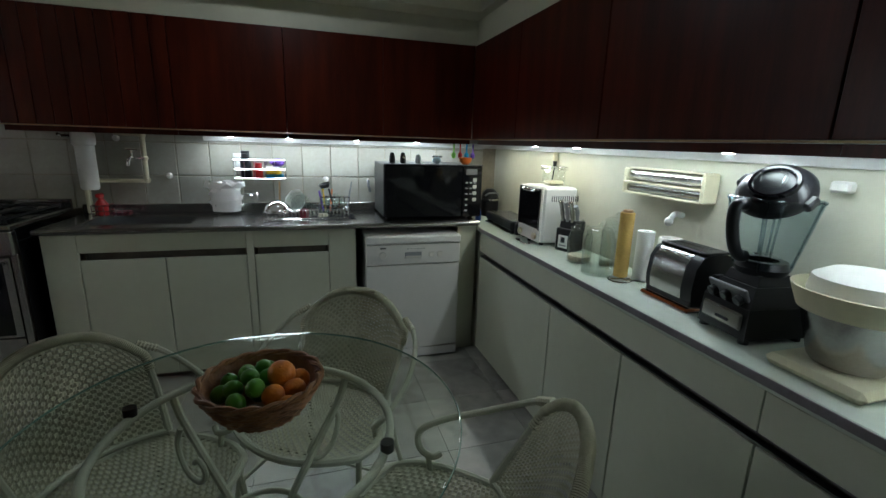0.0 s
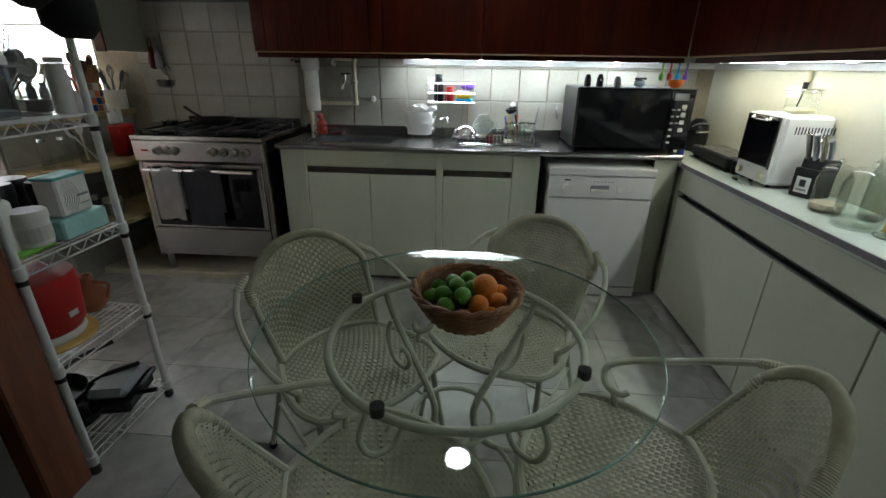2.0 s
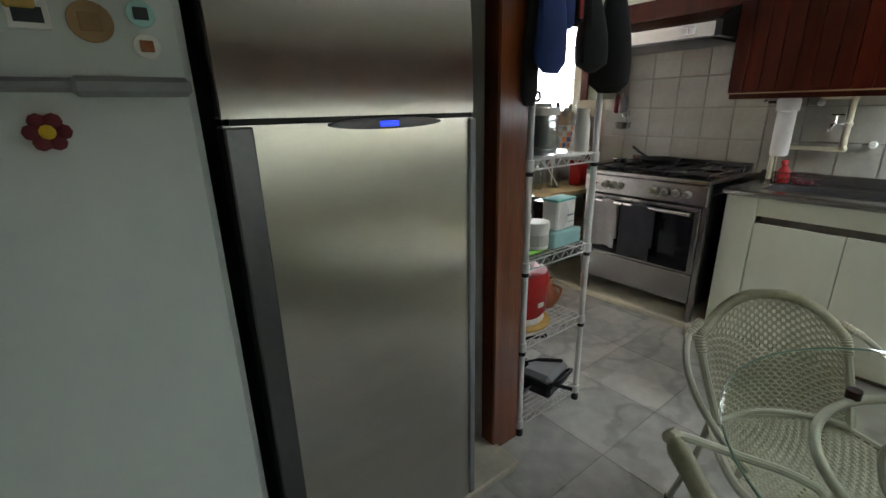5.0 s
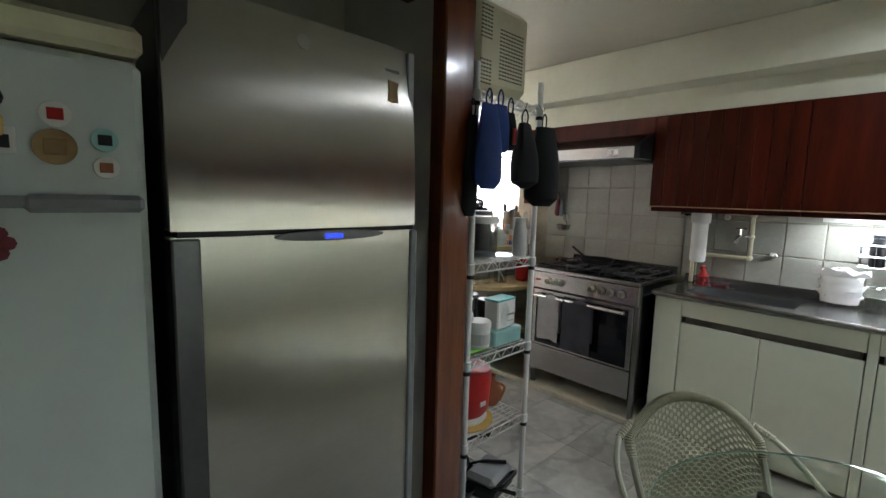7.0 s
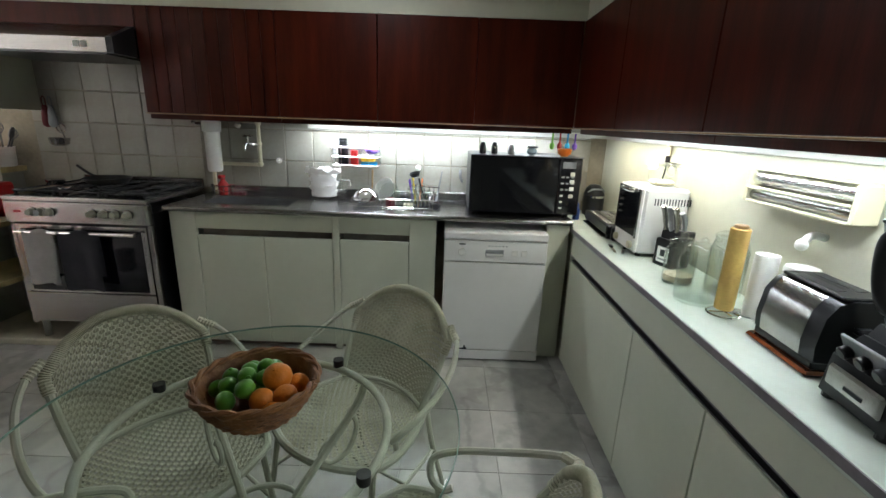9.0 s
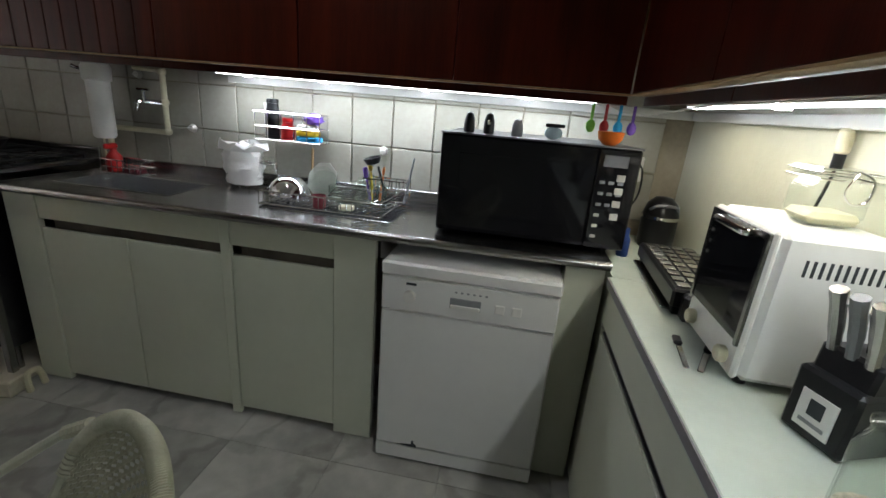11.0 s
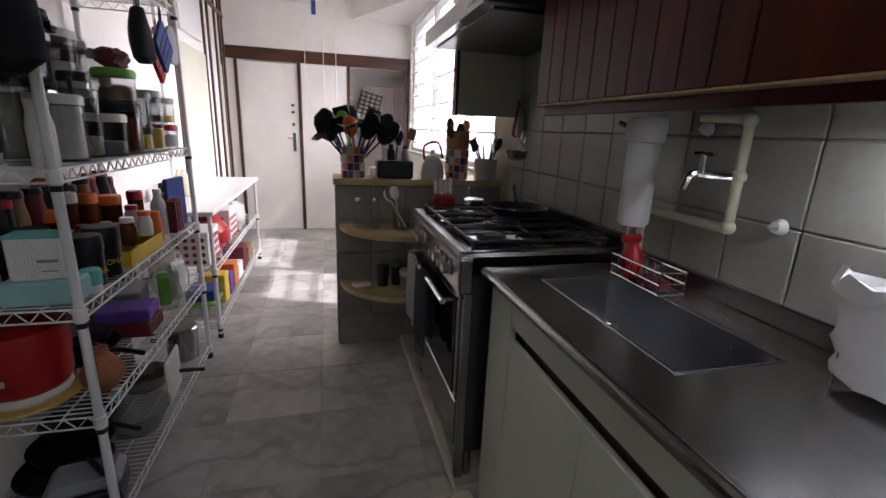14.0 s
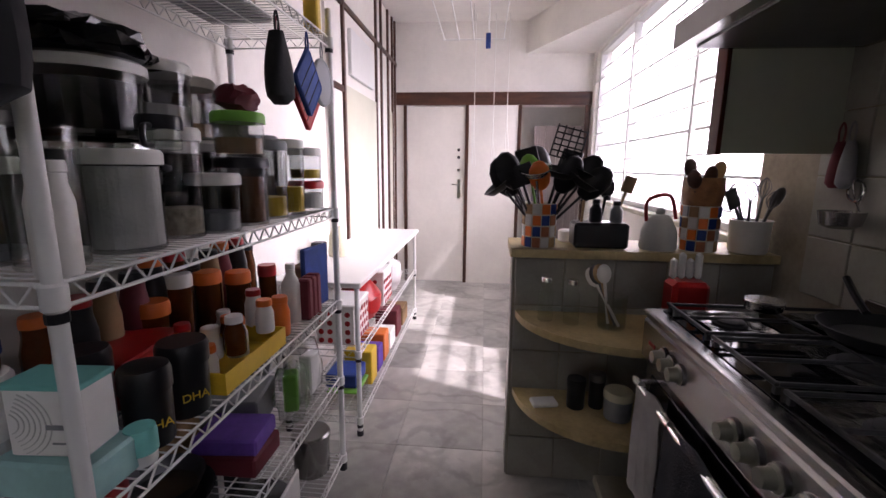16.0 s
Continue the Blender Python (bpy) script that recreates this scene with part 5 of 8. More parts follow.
def mitt(x, y, z, sx, sy, sz, material, label, rz=0, lean=0):
    """A padded cloth shape that hangs from a loop and hook."""
    t = thing("oven_mitt", x, y, z, label, "oven mitt", "cloths on the shelving", rz)
    n = 16
    bm = B()
    rows = []
    for k in range(11):
        v = k / 10
        w = (0.35 + 0.65 * math.sin(min(1, v * 1.35) * math.pi / 2)) * (1 if v < 0.85 else math.sqrt(max(0.05, 1 - ((v - 0.85) / 0.155) ** 2)))
        rows.append([bm.verts.new((sx * w * math.cos(2 * math.pi * i / n) + lean * v, sy * (0.4 + 0.6 * w) * math.sin(2 * math.pi * i / n) * (1 + 0.15 * math.sin(3 * v + i)), -sz * v)) for i in range(n)])
    for a, b in zip(rows, rows[1:]):
        for i in range(n):
            bm.faces.new((a[i], a[(i + 1) % n], b[(i + 1) % n], b[i]))
    bm.faces.new(rows[0]), bm.faces.new(rows[-1])
    part("pad", bm, material, t, "", True)
    part("loop", tube(B(), bez([(-0.008, 0, -0.01), (-0.012, 0, 0.03), (0.0, 0, 0.055), (0.012, 0, 0.03), (0.008, 0, -0.01)], 5), 0.003, 6), material, t)
    return t


HZ = LEVELS[4] - 0.062
for y0 in (3.13, 3.34, 3.46):
    hk_ = thing("shelf_hook", SX1, y0, LEVELS[4], "thin chrome hook on the end of the top shelf", "hook", "shelf hooks")
    part("wire", tube(B(), bez([(0.0, 0, 0.004), (0.02, 0, 0.0), (0.035, 0, -0.02), (0.045, 0, -0.03), (0.05, 0, -0.012)], 4), 0.0025, 6), "chrome", hk_, "", True)
mitt(1.245, 3.125, HZ + 0.01, 0.04, 0.075, 0.30, "blue", "dark blue quilted oven mitt hanging from the top shelf", 8, 0.01)
mitt(1.235, 3.20, HZ + 0.02, 0.025, 0.06, 0.17, "blue", "second dark blue mitt hanging beside the first", 0)
mitt(1.215, 3.075, HZ - 0.03, 0.02, 0.035, 0.36, "cloth_black", "narrow black cloth hanging from the top shelf", 0)
mitt(1.245, 3.47, HZ - 0.03, 0.07, 0.075, 0.32, "cloth_black", "thick black oven mitt hanging from the top shelf", -14, 0.01)
mitt(1.24, 3.345, HZ - 0.03, 0.055, 0.075, 0.25, "cloth_black", "black padded oven mitt hanging from the top shelf", 20, 0.01)
part("label_tag", bx(B(), 0.03, -0.02, -0.12, 0.036, -0.005, -0.06), "red", mitt(1.235, 3.26, HZ + 0.0, 0.03, 0.03, 0.14, "cloth_black", "small black pad with a red tag hanging from the shelf", 0))


def pot_holder(x, y, z, size, material, label, rz=0, turn=45, round_pad=False):
    """A quilted pad with a bound edge, hung by a loop from the shelf above."""
    t = thing("pot_holder", x, y, z, label, "pot holder", "cloths on the shelving", rz)
    h = size / 2
    drop = h if round_pad else h * 1.3
    out = [(h * math.cos(a), h * math.sin(a)) for a in (2 * math.pi * i / 24 for i in range(24))] if round_pad else [(sx * h * (1 - k) if f else sx * h, sy * h if f else sy * h * (1 - k)) for sx, sy, f, k in ((-1, -1, 1, 0.12), (1, -1, 1, 0.12), (1, -1, 0, 0.12), (1, 1, 0, 0.12), (1, 1, 1, 0.12), (-1, 1, 1, 0.12), (-1, 1, 0, 0.12), (-1, -1, 0, 0.12))]
    m = pose(0, 0, -drop - 0.03, 90) @ pose(0, 0, 0, 0, 0, 0 if round_pad else turn)
    part("pad", prism(B(), out, -0.006, 0.006, m), material, t)
    part("binding", tube(B(), [tuple(m @ Vector((px, py, 0))) for px, py in out], 0.008, 8, True), material, t, "", True)
    if not round_pad:
        for k in (-0.5, 0, 0.5):
            part("seam", tube(B(), [tuple(m @ Vector((k * h, -h, -0.0065))), tuple(m @ Vector((k * h, h, -0.0065)))], 0.0015, 5), "ink", t)
            part("seam", tube(B(), [tuple(m @ Vector((k * h, -h, 0.0065))), tuple(m @ Vector((k * h, h, 0.0065)))], 0.0015, 5), "ink", t)
    part("loop", tube(B(), bez([(-0.006, 0, -0.03), (-0.01, 0, 0.0), (0, 0, 0.03), (0.01, 0, 0.0), (0.006, 0, -0.03)], 5), 0.0028, 6), material, t)
    return t


mitt(0.44, 3.485, HZ - 0.03, 0.055, 0.035, 0.20, "cloth_black", "black cloth mitt hanging under the top shelf", 0)
mitt(0.36, 3.45, HZ - 0.02, 0.07, 0.03, 0.17, "maroon", "dark red quilted mitt hanging under the top shelf", 0)
pot_holder(0.29, 3.512, HZ - 0.02, 0.145, "blue", "blue square pot holder hanging by its corner")
pot_holder(0.13, 3.50, HZ - 0.01, 0.15, "grey", "grey round pot holder hanging under the top shelf", 0, 0, True)
pot_holder(0.18, 3.46, HZ - 0.05, 0.15, "red", "red square pot holder hanging behind others")

# shelf four: clear canisters
CG = "clear canisters on the shelving"
pot = thing("stock_pot", 0.835, 3.235, Z4_ + 0.0, "large dark stock pot with a clear lid on the wire shelf", "pot")
part("body", lathe(B(), [(0, 0), (0.115, 0), (0.12, 0.01), (0.12, 0.20), (0.125, 0.205), (0.117, 0.205), (0.113, 0.01), (0, 0.008)], 28), "black", pot, "", True)
part("lid", lathe(B(), [(0, 0.222), (0.05, 0.220), (0.11, 0.214), (0.127, 0.207), (0.123, 0.206), (0, 0.21)], 28), "steel", pot, "", True)
part("rim_band", lathe(B(), [(0.121, 0.19), (0.1245, 0.19), (0.1245, 0.204), (0.121, 0.204)], 28), "chrome", pot, "", True)
for s_ in (-1, 1):
    part("handle", tube(B(), bez([(0.03, s_ * 0.118, 0.15), (0.025, s_ * 0.155, 0.155), (-0.025, s_ * 0.155, 0.155), (-0.03, s_ * 0.118, 0.15)], 5), 0.008, 8), "black", pot, "", True)
can("large_canister", 0.835, 3.245, Z4_ + 0.2225, 0.105, 0.135, "plastic_clear", "white_plastic", "wide clear canister standing on a pot lid", "container", CG, "black", 0.8)
rnd = random.Random(11)
bm = B()
rows = []
for k in range(8):
    v = k / 7
    w = 0.125 * math.sqrt(max(0.0, 1 - v * v)) + 0.01
    rows.append([bm.verts.new(((w + rnd.uniform(-0.018, 0.018)) * math.cos(2 * math.pi * i / 20), (w * 0.9 + rnd.uniform(-0.018, 0.018)) * math.sin(2 * math.pi * i / 20), 0.075 * v + (rnd.uniform(-0.012, 0.016) if k else 0))) for i in range(20)])
for a, b in zip(rows, rows[1:]):
    for i in range(20):
        bm.faces.new((a[i], a[(i + 1) % 20], b[(i + 1) % 20], b[i]))
bm.faces.new(rows[0]), bm.faces.new(rows[-1])
simple("black_bag", bm, "black_gloss", (0.835, 3.245, Z4_ + 0.378), "crumpled black plastic bag on a canister", "bag", smooth=False)
CAN = [(0.955, 3.405, 0, 0.066, 0.172, "white_plastic", "rice_bag", 0.92, "big clear canister of rice with a white lid"),
       (0.795, 3.40, 0, 0.05, 0.225, "white_plastic", "rice", 0.3, "tall clear canister with a white lid on the wire shelf"),
       (0.705, 3.425, 0, 0.06, 0.125, "white_plastic", "grey", 0.4, "clear canister with a white lid on the wire shelf"),
       (0.69, 3.29, 0, 0.078, 0.20, "white_plastic", "card_brown", 0.45, "tall clear canister of dry food on the wire shelf"),
       (0.69, 3.29, 0.2195, 0.074, 0.165, "white_plastic", "paper", 0.5, "clear canister stacked on another canister"),
       (0.555, 3.415, 0, 0.068, 0.165, "black", "amber", 0.8, "clear canister of dark beans on the wire shelf"),
       (0.555, 3.415, 0.1845, 0.066, 0.10, "green", "card_brown", 0.5, "clear canister with a dark green lid"),
       (0.52, 3.24, 0, 0.08, 0.21, "white_plastic", "rice", 0.5, "wide clear canister at the back of the shelf"),
       (0.52, 3.24, 0.2295, 0.078, 0.15, "white_plastic", "card_brown", 0.3, "clear canister stacked at the back of the shelf"),
       (0.40, 3.41, 0, 0.06, 0.22, "grey", "yellow", 0.3, "narrow clear canister on the wire shelf"),
       (0.34, 3.25, 0, 0.078, 0.22, "white_plastic", "paper", 0.5, "wide clear canister with a white lid at the back"),
       (0.34, 3.25, 0.2395, 0.07, 0.13, "grey", "rice", 0.4, "clear canister with a grey lid stacked at the back"),
       (0.17, 3.26, 0, 0.07, 0.25, "grey", "rice", 0.5, "clear canister with a grey lid at the back"),
       (0.275, 3.425, 0, 0.05, 0.23, "white_plastic", "yellow", 0.4, "narrow clear canister of yellow grain"),
       (1.105, 3.275, 0, 0.062, 0.155, "white_plastic", "grey", 0.15, "low clear canister at the shelf's end"),
       (1.09, 3.155, 0, 0.047, 0.205, "white_plastic", "amber", 0.25, "clear canister with a white lid at the corner"),
       (1.09, 3.165, 0.2245, 0.046, 0.085, "white_plastic", "paper", 0.2, "clear lidded tub stacked at the shelf's end"),
       (0.98, 3.16, 0, 0.05, 0.24, "white_plastic", "card_brown", 0.5, "tall clear canister at the back of the shelf")]
for x, y, dz, r, h_, ld, fl, fh, lb in CAN:
    can("storage_canister", x, y, Z4_ + dz, r, h_, "plastic_clear", ld, lb, "container", CG, fl, fh)
can("glass_vase", 1.105, 3.40, Z4_, 0.052, 0.22, "jar_glass", None, "open clear glass vase at the shelf's end", "vase")
can("red_lid_tub", 0.125, 3.42, Z4_, 0.062, 0.09, "plastic_clear", "red", "clear tub with a red lid at the shelf's end", "tub", "", "paper", 0.7)
can("clear_tub", 0.125, 3.42, Z4_ + 0.1095, 0.058, 0.10, "plastic_clear", "white_plastic", "clear tub stacked on a red lid", "tub", "", "yellow", 0.4)
can("shaker_bottle", 1.155, 3.462, Z4_, 0.030, 0.15, "white_plastic", "white_plastic", "pale plastic bottle with blue print", "bottle", neck=0.8)
fp_ = can("coffee_press", 0.87, 3.425, Z4_ + 0.192, 0.04, 0.05, "jar_glass", "black", "glass press with a black handle on a canister", "coffee press")
part("handle", tube(B(), bez([(0.04, 0.01, 0.045), (0.07, 0.02, 0.04), (0.07, 0.02, 0.01), (0.04, 0.01, 0.008)], 5), 0.006, 8), "black", fp_, "", True)
cl_ = B()
rnd = random.Random(2)
ball(cl_, 0.06, (0, 0, 0.03), 1.2, 0.8, 0.6, 16)
for v_ in cl_.verts:
    v_.co += Vector((rnd.uniform(-0.01, 0.01), rnd.uniform(-0.01, 0.01), rnd.uniform(-0.004, 0.012)))
simple("plaid_cloth", cl_, "maroon", (0.555, 3.42, Z4_ + 0.3035), "crumpled dark plaid cloth on a canister", "cloth")

# shelf three: tubs, bottles and cartons
can("white_tub", 1.085, 3.165, Z3_, 0.060, 0.142, "white_plastic", "white_plastic", "tall white plastic tub with a printed label", "tub", "white tubs")
can("brown_tub", 1.085, 3.165, Z3_ + 0.162, 0.05, 0.045, "card_brown", "blue", "brown tub with a blue lid on a white tub", "tub")
t = can("white_tub", 1.135, 3.238, Z3_ + 0.016, 0.049, 0.09, "white_plastic", "white_plastic", "low white plastic tub standing on a green lid", "tub", "white tubs")
part("printed_label", lathe(B(), [(0.0482, 0.015), (0.0492, 0.015), (0.0496, 0.06), (0.0486, 0.06)], 20), "ink_pale", t)
boxy("green_tray", 1.11, 3.20, Z3_, 0.12, 0.14, 0.015, "green", "flat green plastic tray on the wire shelf", "tray")
b1 = boxy("teal_tub", 1.12, 3.39, Z3_, 0.11, 0.18, 0.068, "teal_pale", "pale teal plastic box under a carton", "box")
b2 = boxy("teal_carton", 1.12, 3.39, Z3_ + 0.0695, 0.075, 0.13, 0.125, "paper", "white carton with a teal lid and grey arcs", "carton", rz=4)
part("lid", bx(B(), -0.039, -0.067, 0.118, 0.039, 0.067, 0.128, 0.002), "teal", b2, "teal top flap")
for k in range(7):
    r = 0.022 + k * 0.009
    part("arc", tube(B(), [(0.0382, -0.062 + r * math.cos(a), 0.06 + r * 0.85 * math.sin(a)) for a in (-1.15 + 2.3 * i / 12 for i in range(13)) if -0.063 < -0.062 + r * math.cos(a) < 0.062 and 0.005 < 0.06 + r * 0.85 * math.sin(a) < 0.116], 0.0011, 4), "ink_pale", b2)
part("print_bar", bx(B(), 0.0378, 0.005, 0.052, 0.0392, 0.052, 0.060), "grey", b2)
part("print_bar", bx(B(), 0.0378, 0.012, 0.026, 0.0392, 0.05, 0.029), "grey", b2)
for x, y, r, h, b_, l_, lb in ((0.985, 3.30, 0.045, 0.15, "black", "black", "black jar with a wide black lid"), (1.0, 3.44, 0.044, 0.13, "black", "black", "dark supplement jar with yellow print"),
                             (0.885, 3.435, 0.050, 0.135, "black", "black", "dark supplement jar with yellow print"), (0.89, 3.20, 0.05, 0.10, "amber", "black", "amber jar with a black lid"),
                             (1.06, 3.47, 0.026, 0.04, "white_plastic", "teal", "small white jar with a teal lid")):
    j = can("supplement_jar", x, y, Z3_, r, h, b_, l_, lb, "jar", "supplement jars", lidh=0.03)
    if "yellow" in lb:
        words("DHA", 0.026, "yellow", j, pose(r * 0.55, r * 0.86, 0.05, 90, 0, 145) if x > 0.9 else pose(r * 0.55, r * 0.86, 0.05, 90, 0, 145))
boxy("red_tray", 0.80, 3.22, Z3_, 0.24, 0.16, 0.11, "red", "red plastic tray at the back of the shelf", "tray", rz=6)
for i, (x, y) in enumerate(((0.75, 3.40), (0.69, 3.44), (0.60, 3.39), (0.70, 3.30), (0.53, 3.44), (0.63, 3.33), (0.56, 3.34), (0.48, 3.38), (0.43, 3.44), (0.50, 3.29), (0.40, 3.35))):
    h = (0.075, 0.085, 0.095, 0.11, 0.08)[i % 5]
    can("pill_bottle", x, y, Z3_ + (0.05 if i in (1, 4, 7) else 0.0), 0.024 + 0.003 * (i % 3), h, ("white_plastic", "amber", "white_plastic", "orange_plastic", "white_plastic")[i % 5], ("orange_plastic", "white_plastic", "orange_plastic", "red")[i % 4], "small pill bottle with a coloured cap", "bottle", "pill bottles", neck=0.8, lidh=0.02)
yb = thing("yellow_basket", 0.66, 3.408, Z3_, "yellow plastic basket of pill bottles", "basket")
part("shell", (lambda b: (bx(b, -0.16, 0.075, 0, 0.16, 0.08, 0.055), bx(b, -0.16, -0.08, 0, 0.16, -0.075, 0.055), bx(b, -0.16, -0.075, 0, -0.155, 0.075, 0.055), bx(b, 0.155, -0.075, 0, 0.16, 0.075, 0.055), bx(b, -0.155, -0.075, 0, 0.155, 0.075, 0.004))[0])(B()), "yellow", yb)
for x, y, r, h, l_ in ((0.34, 3.25, 0.04, 0.16, "orange_plastic"), (0.43, 3.20, 0.04, 0.18, "orange_plastic"), (0.27, 3.32, 0.03, 0.17, "red"), (0.55, 3.19, 0.035, 0.20, "white_plastic"), (0.66, 3.19, 0.04, 0.15, "orange_plastic")):
    can("spice_jar", x, y, Z3_, r, h, "amber", l_, "amber plastic jar with a coloured cap", "jar", "spice jars", lidh=0.025)
can("lotion_bottle", 0.30, 3.42, Z3_, 0.032, 0.19, "white_plastic", "white_plastic", "white plastic bottle on the wire shelf", "bottle", neck=0.5)
boxy("blue_folder", 0.13, 3.44, Z3_, 0.16, 0.02, 0.24, "blue", "dark blue cardboard folder standing on the shelf", "folder", rz=-12)
for x in (0.20, 0.24, 0.28):
    boxy("red_carton", x, 3.46, Z3_, 0.034, 0.05, 0.15, "maroon", "dark red carton with orange print", "carton", group="dark red cartons")
boxy("snack_box", 0.11, 3.38, Z3_, 0.08, 0.06, 0.16, "card_brown", "brown snack carton at the shelf's end", "carton")

# invented dark jars, bottles and cartons, added so the shelf gaps look shaded
rnd = random.Random(21)
for i in range(11):
    x = 0.10 + 0.083 * i
    m_ = ("amber", "black", "maroon", "card_brown", "black")[i % 5]
    can("pantry_jar", x, 3.145 + 0.012 * (i % 2), Z3_, 0.036, 0.20 + 0.07 * rnd.random(), m_, ("black", "red", "orange_plastic", "black")[i % 4], "added dark jar filling a shaded gap at the back of the shelf", "jar", "pantry jars", neck=0.8, lidh=0.025)
for i, (x, w, hh, m_, lb) in enumerate(((0.12, 0.15, 0.27, "black", "added dark carton filling a shaded gap at the back of the shelf"), (0.62, 0.20, 0.24, "card_brown", "added brown carton filling a shaded gap at the back of the shelf"), (0.85, 0.16, 0.27, "grey", "added grey box filling a shaded gap at the back of the shelf"))):
    boxy("pantry_carton", x, 3.16, Z2_, w, 0.07, hh, m_, lb, "carton", group="pantry cartons")
for i, (x, w, hh, m_, lb) in enumerate(((0.25, 0.16, 0.24, "black", "added dark box filling a shaded gap at the back of the lowest shelf"), (0.55, 0.22, 0.28, "dark_steel", "added dark steel slab filling a shaded gap at the back of the lowest shelf"))):
    boxy("pantry_carton", x, 3.15, Z1_, w, 0.06, hh, m_, lb, "carton", group="pantry cartons")
for i in range(6):
    can("pantry_jar", 0.12 + 0.14 * i, 3.135, Z4_ + 0.0, 0.022, 0.38 + 0.03 * (i % 3), ("dark_steel", "black", "amber")[i % 3], "black", "added tall dark bottle filling a shaded gap at the back of the shelf", "bottle", "tall bottles", neck=0.5, lidh=0.03)

# shelf two
rp = thing("red_cooker", 1.045, 3.245, Z2_ + 0.012, "red electric cooker with a white base on the shelf", "cooker")
part("body", lathe(B(), [(0, 0.03), (0.105, 0.03), (0.118, 0.05), (0.127, 0.19), (0.12, 0.225), (0, 0.23)], 28), "red", rp, "", True)
part("base", lathe(B(), [(0, 0), (0.105, 0), (0.112, 0.012), (0.108, 0.029), (0, 0.029)], 28), "white_plastic", rp, "", True)
part("badge", bx(B(), 0.119, -0.015, 0.085, 0.1245, 0.02, 0.105, 0.002), "ink_pale", rp, "pale printed badge")
simple("spotted_mat", cyl(B(), 0.14, 0, 0.011, 24, bev=0.003), "film_roll", (1.045, 3.245, Z2_), "yellow brown round mat under a cooker", "mat")
jg = thing("clay_jug", 1.035, 3.445, Z2_, "terracotta clay jug lying among pans", "jug")
part("body", lathe(B(), [(0, 0), (0.035, 0), (0.06, 0.035), (0.062, 0.06), (0.04, 0.10), (0.022, 0.12), (0.026, 0.14), (0.02, 0.14), (0.016, 0.12), (0, 0.11)], 22), "terracotta", jg, "", True)
part("handle", tube(B(), bez([(0.03, 0.0, 0.115), (0.07, 0.02, 0.10), (0.06, 0.01, 0.05)], 5), 0.006, 8), "terracotta", jg, "", True)


def pan(x, y, z, r, h, rz, material, label, tilt=0):
    t = thing("frying_pan", x, y, z, label, "pan", "pans on the shelving", rz)
    part("bowl", lathe(B(), [(0, 0), (r * 0.8, 0), (r, h), (r * 0.98, h), (r * 0.78, 0.004), (0, 0.004)], 24), material, t, "", True)
    part("handle", tube(B(), bez([(r * 0.95, 0, h * 0.8), (r + 0.06, 0, h + 0.012), (r + 0.17, 0, h + 0.02)], 4), [0.006] * 4 + [0.009] * 5, 8), "black", t, "", True)
    return t


pan(0.80, 3.28, Z2_, 0.12, 0.045, 60, "black", "black frying pan on the wire shelf")
pan(0.80, 3.28, Z2_ + 0.047, 0.10, 0.04, 40, "dark_steel", "dark steel frying pan stacked in another pan")
for i, (x, y, sx, sy, sz, m_, lb) in enumerate(((0.60, 3.36, 0.16, 0.2, 0.06, "maroon", "flat dark red plastic box with a clear lid"), (0.60, 3.36, 0.15, 0.19, 0.05, "purple", "flat purple grey plastic box on another box"), (0.40, 3.25, 0.2, 0.2, 0.12, "grey", "grey plastic crate at the back of the shelf"))):
    boxy("flat_box", x, y, Z2_ + (0.062 if i == 1 else 0), sx, sy, sz, m_, lb, "box", rz=5 * i)


def bag(x, y, z, r, h, material, label, seed):
    rnd = random.Random(seed)
    bm = B()
    n, rows = 14, []
    for k in range(9):
        v = k / 8
        w = r * (0.75 + 0.35 * math.sin(v * math.pi)) * (1 if v < 0.8 else 1 - (v - 0.8) * 2.2)
        rows.append([bm.verts.new(((w + rnd.uniform(-0.15, 0.15) * r) * math.cos(2 * math.pi * i / n), (w * 0.75 + rnd.uniform(-0.12, 0.12) * r) * math.sin(2 * math.pi * i / n), h * v + (rnd.uniform(-0.08, 0.08) * h if k not in (0,) else 0))) for i in range(n)])
    for a, b in zip(rows, rows[1:]):
        for i in range(n):
            bm.faces.new((a[i], a[(i + 1) % n], b[(i + 1) % n], b[i]))
    bm.faces.new(rows[0])
    return simple("plastic_bag", bm, material, (x, y, z), label, "bag", "plastic bags")


bag(0.22, 3.40, Z2_, 0.095, 0.25, "plastic_clear", "crumpled clear plastic bag of packets", 3)
bag(0.36, 3.43, Z2_, 0.07, 0.20, "plastic_clear", "thin clear plastic bag on the wire shelf", 4)
boxy("green_packet", 0.30, 3.40, Z2_, 0.07, 0.05, 0.14, "green", "green food packet inside a bag", "packet", rz=20)
boxy("white_packet", 0.17, 3.42, Z2_, 0.08, 0.05, 0.16, "paper", "white paper packet inside a bag", "packet", rz=-8)

# bottom shelf
for i in range(3):
    pan(0.98 - 0.06 * i, 3.26, Z1_ + 0.052 * i, 0.14 - 0.012 * i, 0.05, 20 + 20 * i, "black", "black non-stick pan in a stack of pans")
gl_ = thing("contact_grill", 1.10, 3.38, Z1_, "black contact grill with grey edges on the lowest shelf", "grill", rz=12)
part("base", bx(B(), -0.07, -0.10, 0, 0.08, 0.10, 0.06, 0.012), "black", gl_)
part("lid", bx(B(), -0.07, -0.10, 0.064, 0.08, 0.10, 0.11, 0.02), "grey", gl_)
part("handle", tube(B(), bez([(0.08, -0.07, 0.07), (0.11, -0.06, 0.09), (0.11, 0.06, 0.09), (0.08, 0.07, 0.07)], 5), 0.008, 8), "black", gl_, "", True)
